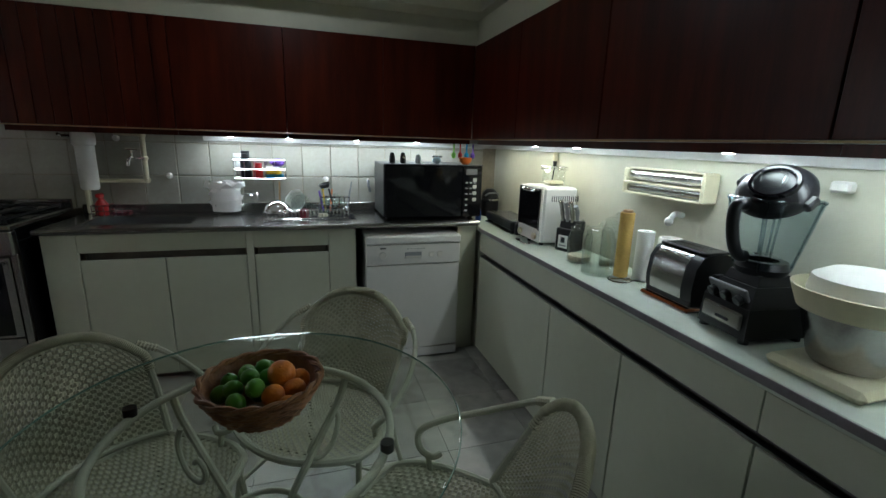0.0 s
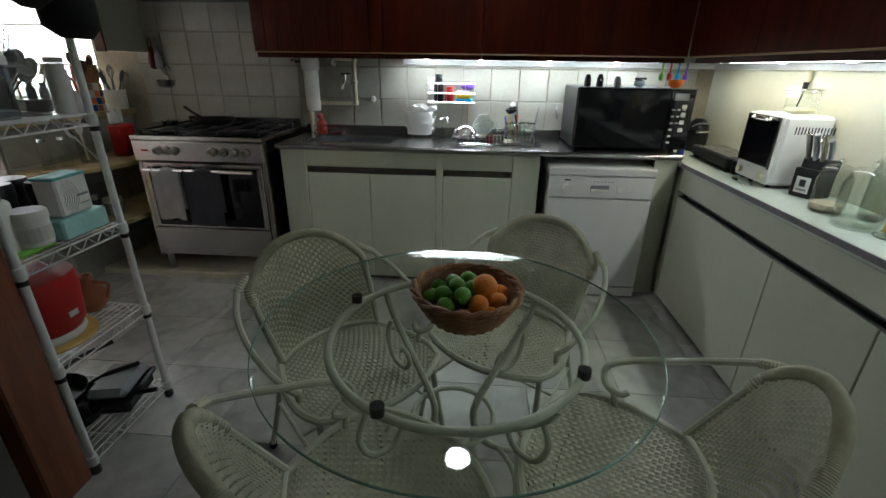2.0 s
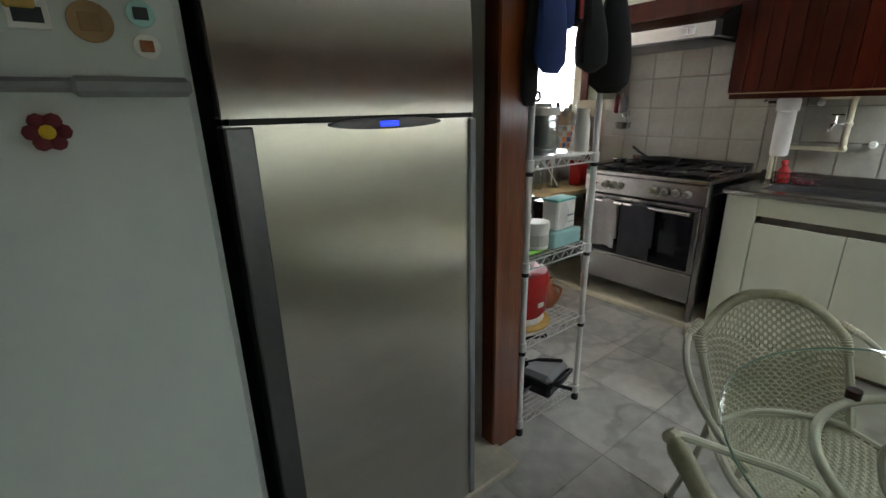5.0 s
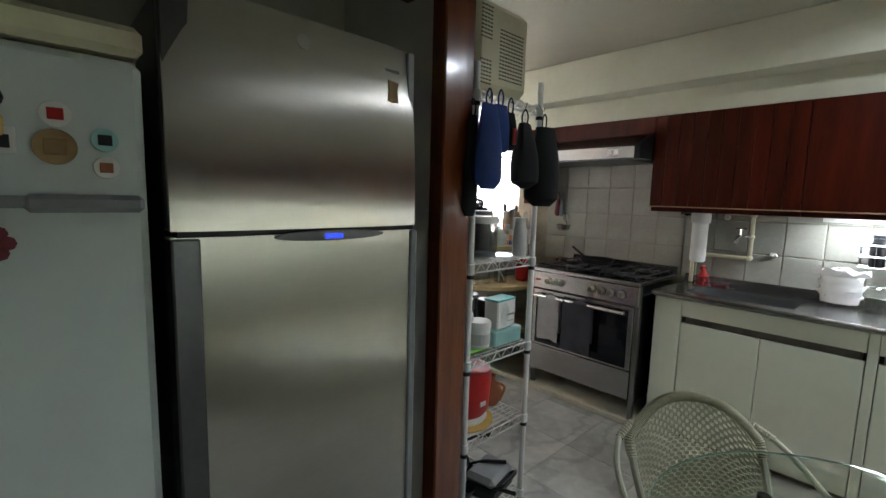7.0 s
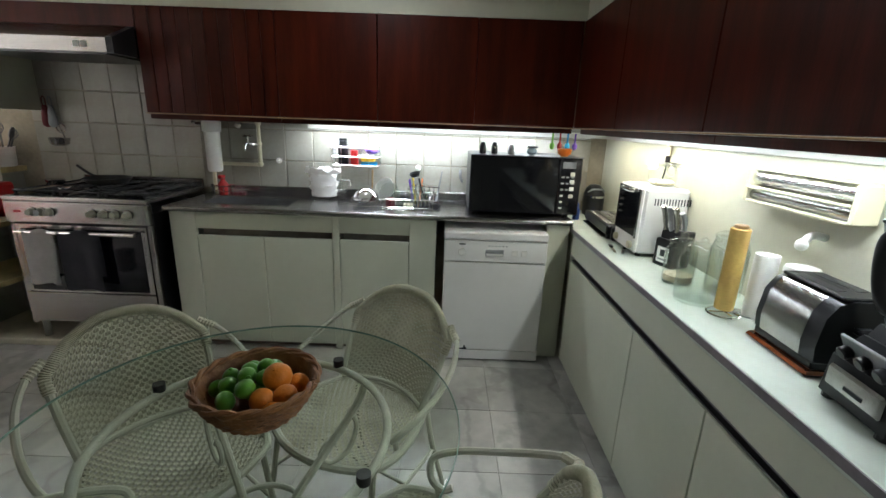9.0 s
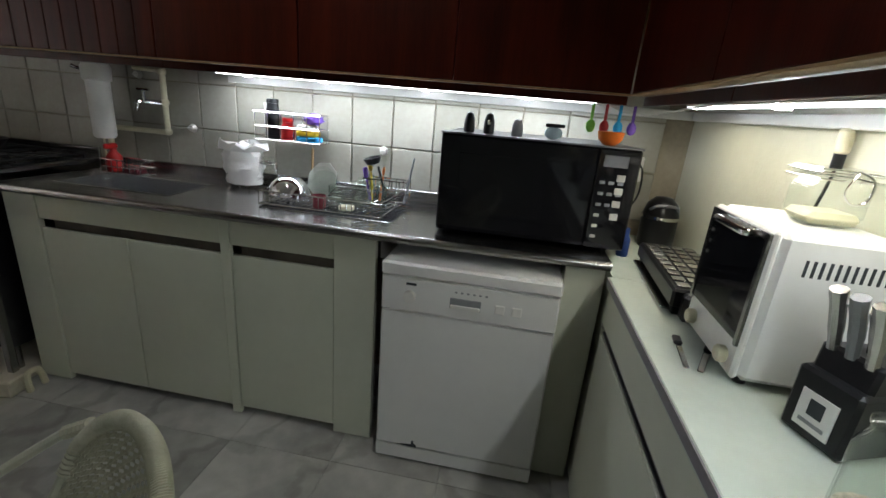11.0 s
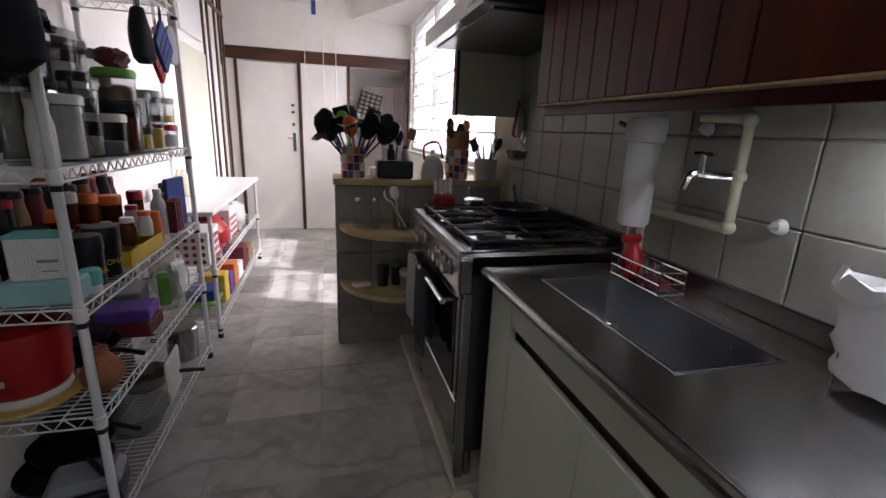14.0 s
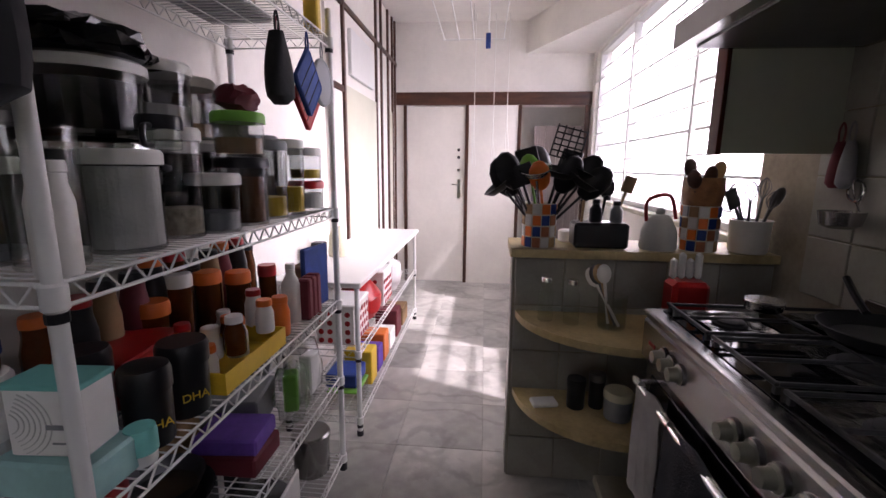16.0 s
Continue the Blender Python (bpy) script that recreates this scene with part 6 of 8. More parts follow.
bw = simple("plastic_bowl", lathe(B(), [(0, 0), (0.08, 0), (0.12, 0.09), (0.128, 0.095), (0.118, 0.092), (0.078, 0.004), (0, 0.004)], 26), "plastic_clear", (0.74, 3.39, Z1_), "large clear plastic bowl on the lowest shelf", "bowl")
can("steel_pot", 0.15, 3.40, Z1_, 0.075, 0.16, "steel", "steel", "tall steel pot with a lid at the shelf's end", "pot")
boxy("white_board", 0.50, 3.46, Z1_, 0.20, 0.012, 0.20, "white_plastic", "white cutting board leaning among pans", "board", rz=3)
pan(0.40, 3.30, Z1_, 0.11, 0.06, 80, "steel", "steel saucepan on the lowest shelf")

# ---- white wire table beyond the shelving ----
wtb = thing("wire_table", 0, 0, 0, "white wire rack with a white laminate top", "table")
rack_posts(wtb, -1.95, -0.22, 3.13, 3.50, 0.772, (0.10, 0.45))
for z in (0.10, 0.45):
    wire_shelf(wtb, -1.95, -0.22, 3.13, 3.50, z, 0.05)
part("top", bx(B(), -1.99, 3.09, 0.774, -0.18, 3.53, 0.80, 0.004), "white_enamel", wtb, "white laminate top")


def dotted_box(x, y, z, sx, sy, sz):
    t = boxy("dotted_box", x, y, z, sx, sy, sz, "paper", "white fabric box with red dots and lid", "box", lid="paper", group="dotted boxes")
    dm = None
    for k in range(int(sx / 0.045)):
        for j in range(int(sz / 0.045)):
            px, pz = -sx / 2 + 0.025 + k * 0.045 + (0.02 if j % 2 else 0), 0.025 + j * 0.045
            if abs(px) > sx / 2 - 0.012:
                continue
            part("dot", cyl(B(), 0.014, 0, 0.0016, 10, m=pose(px, sy / 2 + 0.0045, pz, 90)), "red", t)
    for k in range(int(sy / 0.045)):
        for j in range(int(sz / 0.045)):
            part("dot", cyl(B(), 0.014, 0, 0.0016, 10, m=pose(sx / 2 + 0.003, -sy / 2 + 0.03 + k * 0.045, 0.025 + j * 0.045, 0, 90)), "red", t)
    return t


dotted_box(-0.40, 3.37, 0.4535, 0.26, 0.20, 0.20)
bag(-0.70, 3.38, 0.4535, 0.14, 0.22, "red", "bright red cloth bag on the rack", 8)
dotted_box(-1.02, 3.36, 0.4535, 0.24, 0.22, 0.22)
bag(-1.30, 3.40, 0.4535, 0.12, 0.24, "towel_white", "pale red-dotted cloth bundle on the rack", 9)
for x, sx, sz, m_, lb in ((-0.36, 0.20, 0.10, "plastic_clear", "clear plastic box with a green lid"), (-0.60, 0.12, 0.20, "yellow", "yellow carton on the lower shelf"), (-0.76, 0.12, 0.15, "purple", "purple carton on the lower shelf"),
                          (-0.92, 0.13, 0.18, "orange_plastic", "orange carton on the lower shelf"), (-1.12, 0.16, 0.12, "paper", "white carton on the lower shelf"), (-1.34, 0.16, 0.20, "maroon", "dark red carton on the lower shelf"), (-1.60, 0.2, 0.14, "card_brown", "brown carton on the lower shelf")):
    boxy("food_carton", x, 3.40, 0.1035, sx, 0.16, sz, m_, lb, "carton", group="cartons on the rack", lid="green" if sx == 0.20 and sz == 0.10 else None)
boxy("dark_case", -0.36, 3.39, 0.222, 0.18, 0.16, 0.07, "blue", "dark blue case lying on a box", "case")
jg = thing("yellow_jug", -0.78, 3.22, 0.8015, "pale yellow plastic jug on the white rack top", "jug")
part("body", lathe(B(), [(0, 0), (0.05, 0), (0.055, 0.02), (0.05, 0.12), (0.03, 0.16), (0.03, 0.18), (0.025, 0.18), (0, 0.15)], 18), "cream_plastic", jg, "", True)
part("handle", tube(B(), bez([(0.028, 0.0, 0.17), (0.07, 0.0, 0.15), (0.05, 0.0, 0.07)], 5), 0.007, 8), "cream_plastic", jg, "", True)
boxy("black_speaker", -0.62, 3.17, 0.8015, 0.07, 0.07, 0.11, "black", "small black box on the white rack top", "box")

# ---- things on the half wall and its shelves ----
PT = 1.0215


def mosaic_pot(x, y, z, r, h, label):
    """A pot clad with small coloured squares in rings."""
    t = thing("utensil_pot", x, y, z, label, "utensil pot", "mosaic pots")
    part("body", lathe(B(), [(0, 0), (r * 0.95, 0), (r, h), (r * 0.93, h), (r * 0.88, 0.006), (0, 0.006)], 24), "stone", t, "", True)
    cols = ("orange_plastic", "ink_pale", "card_brown", "blue", "wood_pale", "ink_pale", "terracotta", "grey")
    rows, n = 4, 12
    for j in range(rows):
        for i in range(n):
            a = 2 * math.pi * (i + 0.5) / n
            rr = r * (0.95 + 0.05 * (j + 0.5) / rows) + 0.001
            w = rr * math.pi / n * 0.9
            part("mosaic_tile", bx(B(), -w, -0.002, -h / rows * 0.44, w, 0.002, h / rows * 0.44, 0.001, pose(rr * math.sin(a), -rr * math.cos(a), h * (j + 0.5) / rows, 0, 0, math.degrees(a))), cols[(i * 3 + j * 5) % 8], t)
    return t


def utensil(kind, x, y, z, rx, ry, length, material, label, s=1.0):
    """A long-handled kitchen tool standing in a pot."""
    t = thing("kitchen_" + kind, x, y, z, label, kind, "utensils in pots")
    t.matrix_world = pose(x, y, z, rx, ry, 0)
    part("handle", tube(B(), [(0, 0, 0), (0, 0, length * 0.7)], 0.0055, 8), material, t, "", True)
    hd_ = B()
    if kind == "spoon":
        ball(hd_, 0.028 * s, (0, 0, length * 0.85), 1, 0.4, 1.5, 12)
    elif kind == "ladle":
        lathe(hd_, [(0, 0), (0.03 * s, 0.01), (0.042 * s, 0.035), (0.040 * s, 0.036), (0.027 * s, 0.013), (0, 0.004)], 16, (0, 0.02, length * 0.72), None)
    elif kind == "whisk":
        for k in range(5):
            a = math.pi * k / 5
            tube(hd_, bez([(0, 0, length * 0.68), (0.022 * math.cos(a), 0.022 * math.sin(a), length * 0.85), (0, 0, length), (-0.022 * math.cos(a), -0.022 * math.sin(a), length * 0.85), (0, 0, length * 0.68)], 5), 0.0012, 4)
    elif kind == "turner":
        w = 0.036 * s
        for i in range(5):
            bx(hd_, -w + i * w * 0.5 - 0.003, -0.002, length * 0.7, -w + i * w * 0.5 + 0.003, 0.002, length, 0.001)
        for j in range(6):
            bx(hd_, -w - 0.003, -0.0018, length * (0.7 + 0.056 * j) - 0.003, w + 0.003, 0.0018, length * (0.7 + 0.056 * j) + 0.003, 0.001)
    else:
        bx(hd_, -0.026 * s, -0.004, length * 0.68, 0.026 * s, 0.004, length, 0.004)
    bmesh.ops.rotate(hd_, verts=hd_.verts, matrix=Matrix.Rotation(radians(70 + 40 * (length * 37 % 1)), 3, "Z"))
    part("head", hd_, material, t, "", True)
    return t


p1 = (-0.05, 4.31)
mosaic_pot(*p1, PT, 0.066, 0.175, "pot clad with coloured mosaic squares, full of black tools")
for kd, dx, dy, rx, ry, L_, m_, s_ in (("turner", 0.01, 0.01, -14, 6, 0.36, "black", 1.1), ("ladle", -0.02, -0.02, 22, -12, 0.28, "black", 1.2), ("spoon", 0.02, -0.02, 26, 14, 0.27, "black", 1.25), ("spoon", 0.0, 0.02, 4, -22, 0.29, "black", 1.3),
                                     ("spatula", -0.02, 0.02, 16, 4, 0.29, "black", 1.2), ("spoon", 0.02, 0.02, 10, 18, 0.23, "orange_plastic", 1.0), ("ladle", 0.0, 0.03, -26, 8, 0.28, "black", 1.2), ("spatula", 0.0, -0.01, 34, -4, 0.26, "black", 1.1), ("spoon", 0.01, 0.03, -34, 0, 0.28, "black", 1.2), ("spoon", -0.01, 0.0, 12, 10, 0.25, "green", 1.0), ("spatula", 0.01, 0.02, -20, -14, 0.30, "black", 1.1), ("ladle", 0.02, 0.0, 8, 22, 0.26, "steel", 1.0),
                                     ("spoon", 0.0, -0.03, 30, 6, 0.24, "black", 1.4), ("ladle", 0.01, 0.01, -12, 12, 0.25, "black", 1.3), ("spoon", 0.02, 0.01, -22, 10, 0.24, "black", 1.3), ("spatula", 0.02, -0.01, 20, 16, 0.24, "black", 1.3), ("ladle", 0.02, 0.02, -34, 12, 0.25, "black", 1.2), ("spoon", 0.02, 0.03, -44, 6, 0.26, "black", 1.3), ("ladle", 0.02, -0.02, 40, 8, 0.24, "black", 1.2)):
    utensil(kd, p1[0] + dx, p1[1] + dy, PT + 0.08, rx, ry, L_ * 1.1, m_, "kitchen tool standing in a mosaic pot", s_ * 1.45)
cd = thing("black_caddy", -0.075, 4.55, PT, "black plastic caddy holding small bottles and brushes", "caddy")
part("shell", bx(B(), -0.06, -0.105, 0, 0.06, 0.105, 0.10, 0.01), "black", cd)
for i, (dx, dy, h, b_) in enumerate(((-0.02, -0.06, 0.13, "jar_glass"), (0.02, -0.02, 0.12, "black"), (-0.02, 0.03, 0.14, "jar_glass"), (0.02, 0.06, 0.11, "grey"))):
    can("small_bottle", -0.075 + dx, 4.55 + dy, PT + 0.1015, 0.024, h * 0.6, b_, "black", "small bottle in a black caddy", "bottle", "caddy bottles", neck=0.6)
utensil("brush", -0.07, 4.48, PT + 0.09, -4, -8, 0.15, "wood_pale", "wooden brush standing in a caddy", 0.8)
utensil("brush", -0.06, 4.60, PT + 0.09, -16, 4, 0.20, "wood_pale", "wooden brush standing in a caddy", 0.9)
utensil("spoon", -0.10, 4.56, PT + 0.09, -8, 0, 0.17, "black", "black spoon standing in a caddy", 1.0)
kt = thing("grey_kettle", -0.05, 4.775, PT, "pale grey rounded kettle on the half wall", "kettle")
part("body", lathe(B(), [(0, 0), (0.065, 0), (0.07, 0.01), (0.066, 0.07), (0.045, 0.12), (0.03, 0.135), (0, 0.14)], 22), "ink_pale", kt, "", True)
part("handle", tube(B(), bez([(0, -0.05, 0.11), (0, -0.05, 0.19), (0, 0.03, 0.21), (0, 0.06, 0.12)], 6), 0.007, 8), "red", kt, "red wire handle", True)
part("knob", ball(B(), 0.018, (0, 0, 0.148), n=10), "ink_pale", kt, "", True)
p2 = (-0.05, 4.925)
mosaic_pot(*p2, PT, 0.066, 0.175, "tall pot clad with coloured mosaic squares, full of wooden tools")
simple("wooden_collar", lathe(B(), [(0.045, 0), (0.066, 0.0), (0.074, 0.05), (0.07, 0.105), (0.05, 0.105)], 16), "wicker", (*p2, PT + 0.176), "brown cardboard sleeve of wooden sticks in a pot", "sleeve")
for i, (rx, ry, L_) in enumerate(((6, -4, 0.34), (-8, 6, 0.33), (2, 10, 0.31), (-12, -6, 0.29), (14, 8, 0.30))):
    utensil("spoon", p2[0] + 0.01 * (i - 2), p2[1] + 0.008 * (i % 3 - 1), PT + 0.03, rx, ry, L_, "wood_dark" if i % 2 == 0 else "wood_pale", "wooden spoon standing in a mosaic pot", 0.9)
p3 = (-0.03, 5.10)
wp = simple("white_pot", lathe(B(), [(0, 0), (0.06, 0), (0.066, 0.01), (0.07, 0.12), (0.074, 0.125), (0.064, 0.125), (0.058, 0.01), (0, 0.008)], 22), "white_plastic", (*p3, PT), "white ceramic pot holding whisks and tongs", "utensil pot")
for i, (kd, rx, ry, L_) in enumerate((("whisk", 8, 12, 0.26), ("whisk", -10, -8, 0.27), ("whisk", 18, -4, 0.25), ("spoon", -14, 14, 0.24), ("spatula", 24, 4, 0.24), ("whisk", 0, 24, 0.24))):
    utensil(kd, p3[0] + 0.012 * (i % 3 - 1), p3[1] + 0.012 * (i % 2), PT + 0.02, rx, ry, L_, "dark_steel", "steel tool standing in a white pot")
simple("spool", cyl(B(), 0.04, 0, 0.05, 16, bev=0.006), "white_plastic", (-0.19, 4.45, PT), "small white plastic tub on the half wall", "tub")
R1, R2 = 0.7645, 0.4245
for x, y in ((0.11, 4.33), (0.14, 4.42)):
    can("glass_carafe", x, y, R1, 0.028, 0.15, "jar_glass", "chrome", "slim clear glass bottle on a round shelf", "bottle", "glass bottles", neck=0.7)
can("tool_jar", 0.16, 4.56, R1, 0.05, 0.12, "jar_glass", None, "clear jar of cooking tools on a round shelf", "jar")
for i, m_ in enumerate(("white_plastic", "wood_pale", "dark_steel", "white_plastic")):
    utensil("spoon", 0.155 + 0.01 * i, 4.55 + 0.01 * i, R1 + 0.012, 10 + 6 * i, 8 - 7 * i, 0.23, m_, "spoon standing in a clear jar", 0.9)
kn = thing("red_holder", 0.22, 4.78, R1, "red plastic tool holder with white handles", "holder")
part("body", bx(B(), -0.05, -0.06, 0, 0.05, 0.06, 0.20, 0.015), "red", kn)
for i in range(4):
    part("handle", bx(B(), -0.035, -0.05 + i * 0.027, 0.20, -0.005, -0.03 + i * 0.027, 0.27 + 0.02 * (i % 2), 0.008), "white_plastic", kn, "white plastic handle")
can("black_canister", 0.13, 4.46, R2, 0.035, 0.10, "black", "black", "black canister on the lower round shelf", "canister")
can("black_canister", 0.19, 4.60, R2, 0.05, 0.09, "grey", "cream_plastic", "grey canister with a cream lid on a round shelf", "canister")
boxy("salt_box", 0.13, 4.34, R2, 0.06, 0.10, 0.02, "paper", "small flat white box on a round shelf", "box", rz=10)
can("black_canister", 0.12, 4.54, R2, 0.03, 0.12, "black", "dark_steel", "dark jar on the lower round shelf", "canister")

# on the stove
sk = thing("black_skillet", 0.72, 5.0, 0.955, "shallow black pan on the stove grate", "pan")
part("bowl", lathe(B(), [(0, 0), (0.11, 0), (0.135, 0.03), (0.132, 0.031), (0.107, 0.005), (0, 0.005)], 26), "black_iron", sk, "", True)
part("handle", tube(B(), bez([(-0.12, 0.04, 0.03), (-0.19, 0.06, 0.06), (-0.25, 0.08, 0.09)], 4), 0.009, 8), "black", sk, "", True)
simple("foil_dish", cyl(B(), 0.045, 0, 0.03, 16, bev=0.004, r2=0.05), "foil", (0.50, 4.86, 0.955), "crumpled foil dish on the stove", "dish")

# strainers on the wall
sn = thing("wall_strainer", 0.335, WN - 0.06, 1.165, "steel mesh strainer hanging on the tiled wall", "strainer")
part("bowl", lathe(B(), [(0.055, 0.05), (0.058, 0.05), (0.05, 0.01), (0.03, 0.0), (0, -0.002), (0, 0.002), (0.048, 0.012)], 16), "steel", sn, "", True)
part("hook", tube(B(), bez([(0, 0.05, 0.15), (0, 0.02, 0.14), (0, 0.03, 0.09), (0, 0.05, 0.05)], 4), 0.003, 6), "chrome", sn)
part("ring", tube(B(), [(0.03 * math.cos(a), 0.03, 0.11 + 0.03 * math.sin(a)) for a in (2 * math.pi * i / 16 for i in range(16))], 0.004, 6, True), "chrome", sn)
for x, m_ in ((0.26, "maroon"), (0.30, "grey")):
    mitt(x, WN - 0.04, 1.42, 0.03, 0.02, 0.14, m_, "small cloth hanging on the tiled wall beside the stove")

# ---- water filter, pipes, taps ----
wf = thing("water_filter", 1.375, 5.09, 1.04, "white water filter cartridge under the wall cabinet", "water filter")
part("cartridge", lathe(B(), [(0, 0), (0.038, 0), (0.046, 0.01), (0.047, 0.25), (0.056, 0.255), (0.058, 0.31), (0.05, 0.325), (0, 0.328)], 24), "white_plastic", wf, "", True)
part("drip_tube", tube(B(), bez([(0, -0.01, 0.0), (0, -0.012, -0.06), (0.005, -0.01, -0.152)], 4), 0.004, 6), "cream_plastic", wf)
part("valve", tube(B(), [(-0.05, 0, 0.30), (-0.10, 0, 0.30), (-0.11, -0.02, 0.31)], 0.008, 8), "chrome", wf, "", True)
pp = thing("water_pipe", 0, 0, 0, "cream plastic water pipe fixed on the tiles", "pipe")
part("run", tube(B(), [(1.645, 5.165, 1.365), (1.645, 5.165, 1.095), (1.635, 5.165, 1.085), (1.34, 5.165, 1.085), (1.325, 5.165, 1.075), (1.325, 5.165, 0.89)], 0.0125, 10), "cream_plastic", pp, "", True)
part("run", tube(B(), [(1.645, 5.165, 1.36), (1.50, 5.165, 1.365)], 0.0125, 10), "cream_plastic", pp, "", True)
for x, z in ((1.645, 1.09), (1.645, 1.22), (1.325, 1.08), (1.645, 1.355)):
    part("elbow", ball(B(), 0.019, (x, 5.165, z), n=12), "cream_plastic", pp, "", True)
tp = thing("wall_tap", 1.64, 5.15, 1.22, "small chrome wall tap on a plastic pipe", "tap")
part("body", tube(B(), bez([(0, 0, 0), (-0.03, -0.04, 0.0), (-0.045, -0.08, 0.0), (-0.05, -0.095, -0.04)], 5), 0.010, 8), "chrome", tp, "", True)
part("stem", tube(B(), [(-0.035, -0.06, 0.0), (-0.035, -0.06, 0.05)], 0.007, 8), "chrome", tp, "", True)
part("handle", tube(B(), [(-0.065, -0.06, 0.052), (-0.005, -0.06, 0.052)], 0.006, 8), "chrome", tp, "", True)
for x, z in ((1.50, 1.335), (1.76, 1.115), (2.70, 1.10)):
    kb = simple("wall_plug", lathe(B(), [(0, 0.022), (0.013, 0.02), (0.016, 0.01), (0.02, 0.0), (0, 0)], 14, m=pose(0, 0, 0, 90)), "white_plastic", (x, WN - 0.0095, z), "round white plastic plug on the tiles", "plug", "plugs on the tiles")
    part("cross_grip", bx(B(), -0.012, -0.028, -0.003, 0.012, -0.021, 0.003, 0.002), "white_plastic", kb)
hkk = simple("black_hook", tube(B(), bez([(0, 0, 0.03), (0, -0.03, 0.03), (0.0, -0.045, 0.0), (0.01, -0.03, -0.03), (0.015, -0.01, -0.04)], 4), 0.009, 8), "grey", (2.985, WN - 0.012, 1.06), "grey clip fixed on the tiles", "clip")
so = thing("wall_socket", 2.165, WN - 0.009, 1.21, "grey wall socket plate on the tiles", "socket")
part("plate", bx(B(), -0.035, -0.008, -0.05, 0.035, 0, 0.05, 0.003), "ink_pale", so)
part("insert", bx(B(), -0.017, -0.011, -0.022, 0.017, -0.007, 0.022, 0.003), "white_plastic", so)
so = thing("wall_socket", 3.76, WN - 0.009, 1.13, "white wall socket with a red plug", "socket")
part("plate", bx(B(), -0.035, -0.008, -0.05, 0.035, 0, 0.05, 0.003), "white_plastic", so)
part("plug", cyl(B(), 0.014, 0, 0.03, 12, m=pose(0.0, -0.008, 0.03, 90)), "red", so, "red plug", True)
part("cord", tube(B(), bez([(0.0, -0.035, 0.03), (0.02, -0.06, 0.0), (0.01, -0.10, -0.10), (-0.05, -0.10, -0.20)], 6), 0.004, 6), "black", so)


def wire_box(name, x, y, z, sx, sy, sz, label, nx=8, category="rack", r=0.0022):
    """An open basket of chromed wire."""
    t = thing(name, x, y, z, label, category)
    for dz in (0.004, sz):
        part("rim", tube(B(), [(0, 0, dz), (sx, 0, dz), (sx, sy, dz), (0, sy, dz)], r * 1.3, 6, True), "chrome", t, "", True)
    if sz > 0.06:
        part("rim", tube(B(), [(0, 0, sz / 2), (sx, 0, sz / 2), (sx, sy, sz / 2), (0, sy, sz / 2)], r * 1.2, 6, True), "chrome", t, "", True)
    for i in range(nx + 1):
        px = sx * i / nx
        part("wire", tube(B(), [(px, 0, sz), (px, 0, 0.002), (px, sy, 0.002), (px, sy, sz)], r, 5), "chrome", t)
    return t


wire_box("sponge_rack", 2.145, 5.085, 1.105, 0.30, 0.085, 0.12, "chrome wire rack of sponges on the tiles", 5)
can("detergent_bottle", 2.21, 5.125, 1.112, 0.033, 0.15, "black", "black", "black detergent bottle in a wire rack", "bottle", neck=0.75)
can("detergent_bottle", 2.28, 5.125, 1.112, 0.03, 0.075, "red", "red", "red plastic bottle in a wire rack", "bottle", neck=0.8)
for i, (x, z, sx, sy, sz, m_, lb) in enumerate(((2.38, 1.112, 0.10, 0.06, 0.022, "sponge_blue", "blue sponge in a wire rack"), (2.375, 1.136, 0.09, 0.06, 0.022, "yellow", "yellow sponge in a wire rack"), (2.37, 1.160, 0.08, 0.05, 0.022, "paper", "white scouring pad in a wire rack"))):
    boxy("sponge", x, 5.125, z, sx, sy, sz, m_, lb, "sponge", rz=6 * i - 6, group="sponges", bev=0.005)
bgm = B()
rnd = random.Random(7)
ball(bgm, 0.042, (0, 0, 0.022), 1.15, 0.75, 0.55, 14)
for v_ in bgm.verts:
    v_.co += Vector((rnd.uniform(-0.007, 0.007), rnd.uniform(-0.006, 0.006), rnd.uniform(-0.001, 0.009)))
simple("purple_cloth", bgm, "purple", (2.40, 5.125, 1.183), "crumpled purple cloth on the sponges", "cloth")
simple("rack_stick", tube(B(), [(0, 0, 0), (0.006, 0, 0.2)], 0.006, 8), "wood_pale", (2.40, 5.10, 0.889), "thin wooden stick under the sponge rack", "stick")
# bag on its wire stand
bs = thing("bag_stand", 2.085, 5.075, CT, "chrome wire stand holding a bin bag", "stand")
for px in (-0.05, 0.05):
    for py in (-0.04, 0.04):
        part("leg", tube(B(), [(px, py, 0), (px * 1.05, py * 1.05, 0.16)], 0.0025, 6), "chrome", bs)
part("ring", tube(B(), [(0.056 * math.cos(a), 0.046 * math.sin(a), 0.16) for a in (2 * math.pi * i / 20 for i in range(20))], 0.003, 6, True), "chrome", bs)
bm = B()
rnd = random.Random(5)
rows = []
for k in range(11):
    v = k / 10
    w = 0.055 + 0.012 * math.sin(v * 3) + (0.02 if k > 8 else 0)
    rows.append([bm.verts.new(((w + rnd.uniform(-0.011, 0.011)) * math.cos(2 * math.pi * i / 18), (w * 0.8 + rnd.uniform(-0.006, 0.006)) * math.sin(2 * math.pi * i / 18), 0.02 + 0.165 * v + (rnd.uniform(-0.015, 0.015) if k > 8 else 0))) for i in range(18)])
for a, b in zip(rows, rows[1:]):
    for i in range(18):
        bm.faces.new((a[i], a[(i + 1) % 18], b[(i + 1) % 18], b[i]))
bm.faces.new(rows[0])
bmesh.ops.scale(bm, vec=(1.35, 1.2, 1.1), verts=bm.verts)
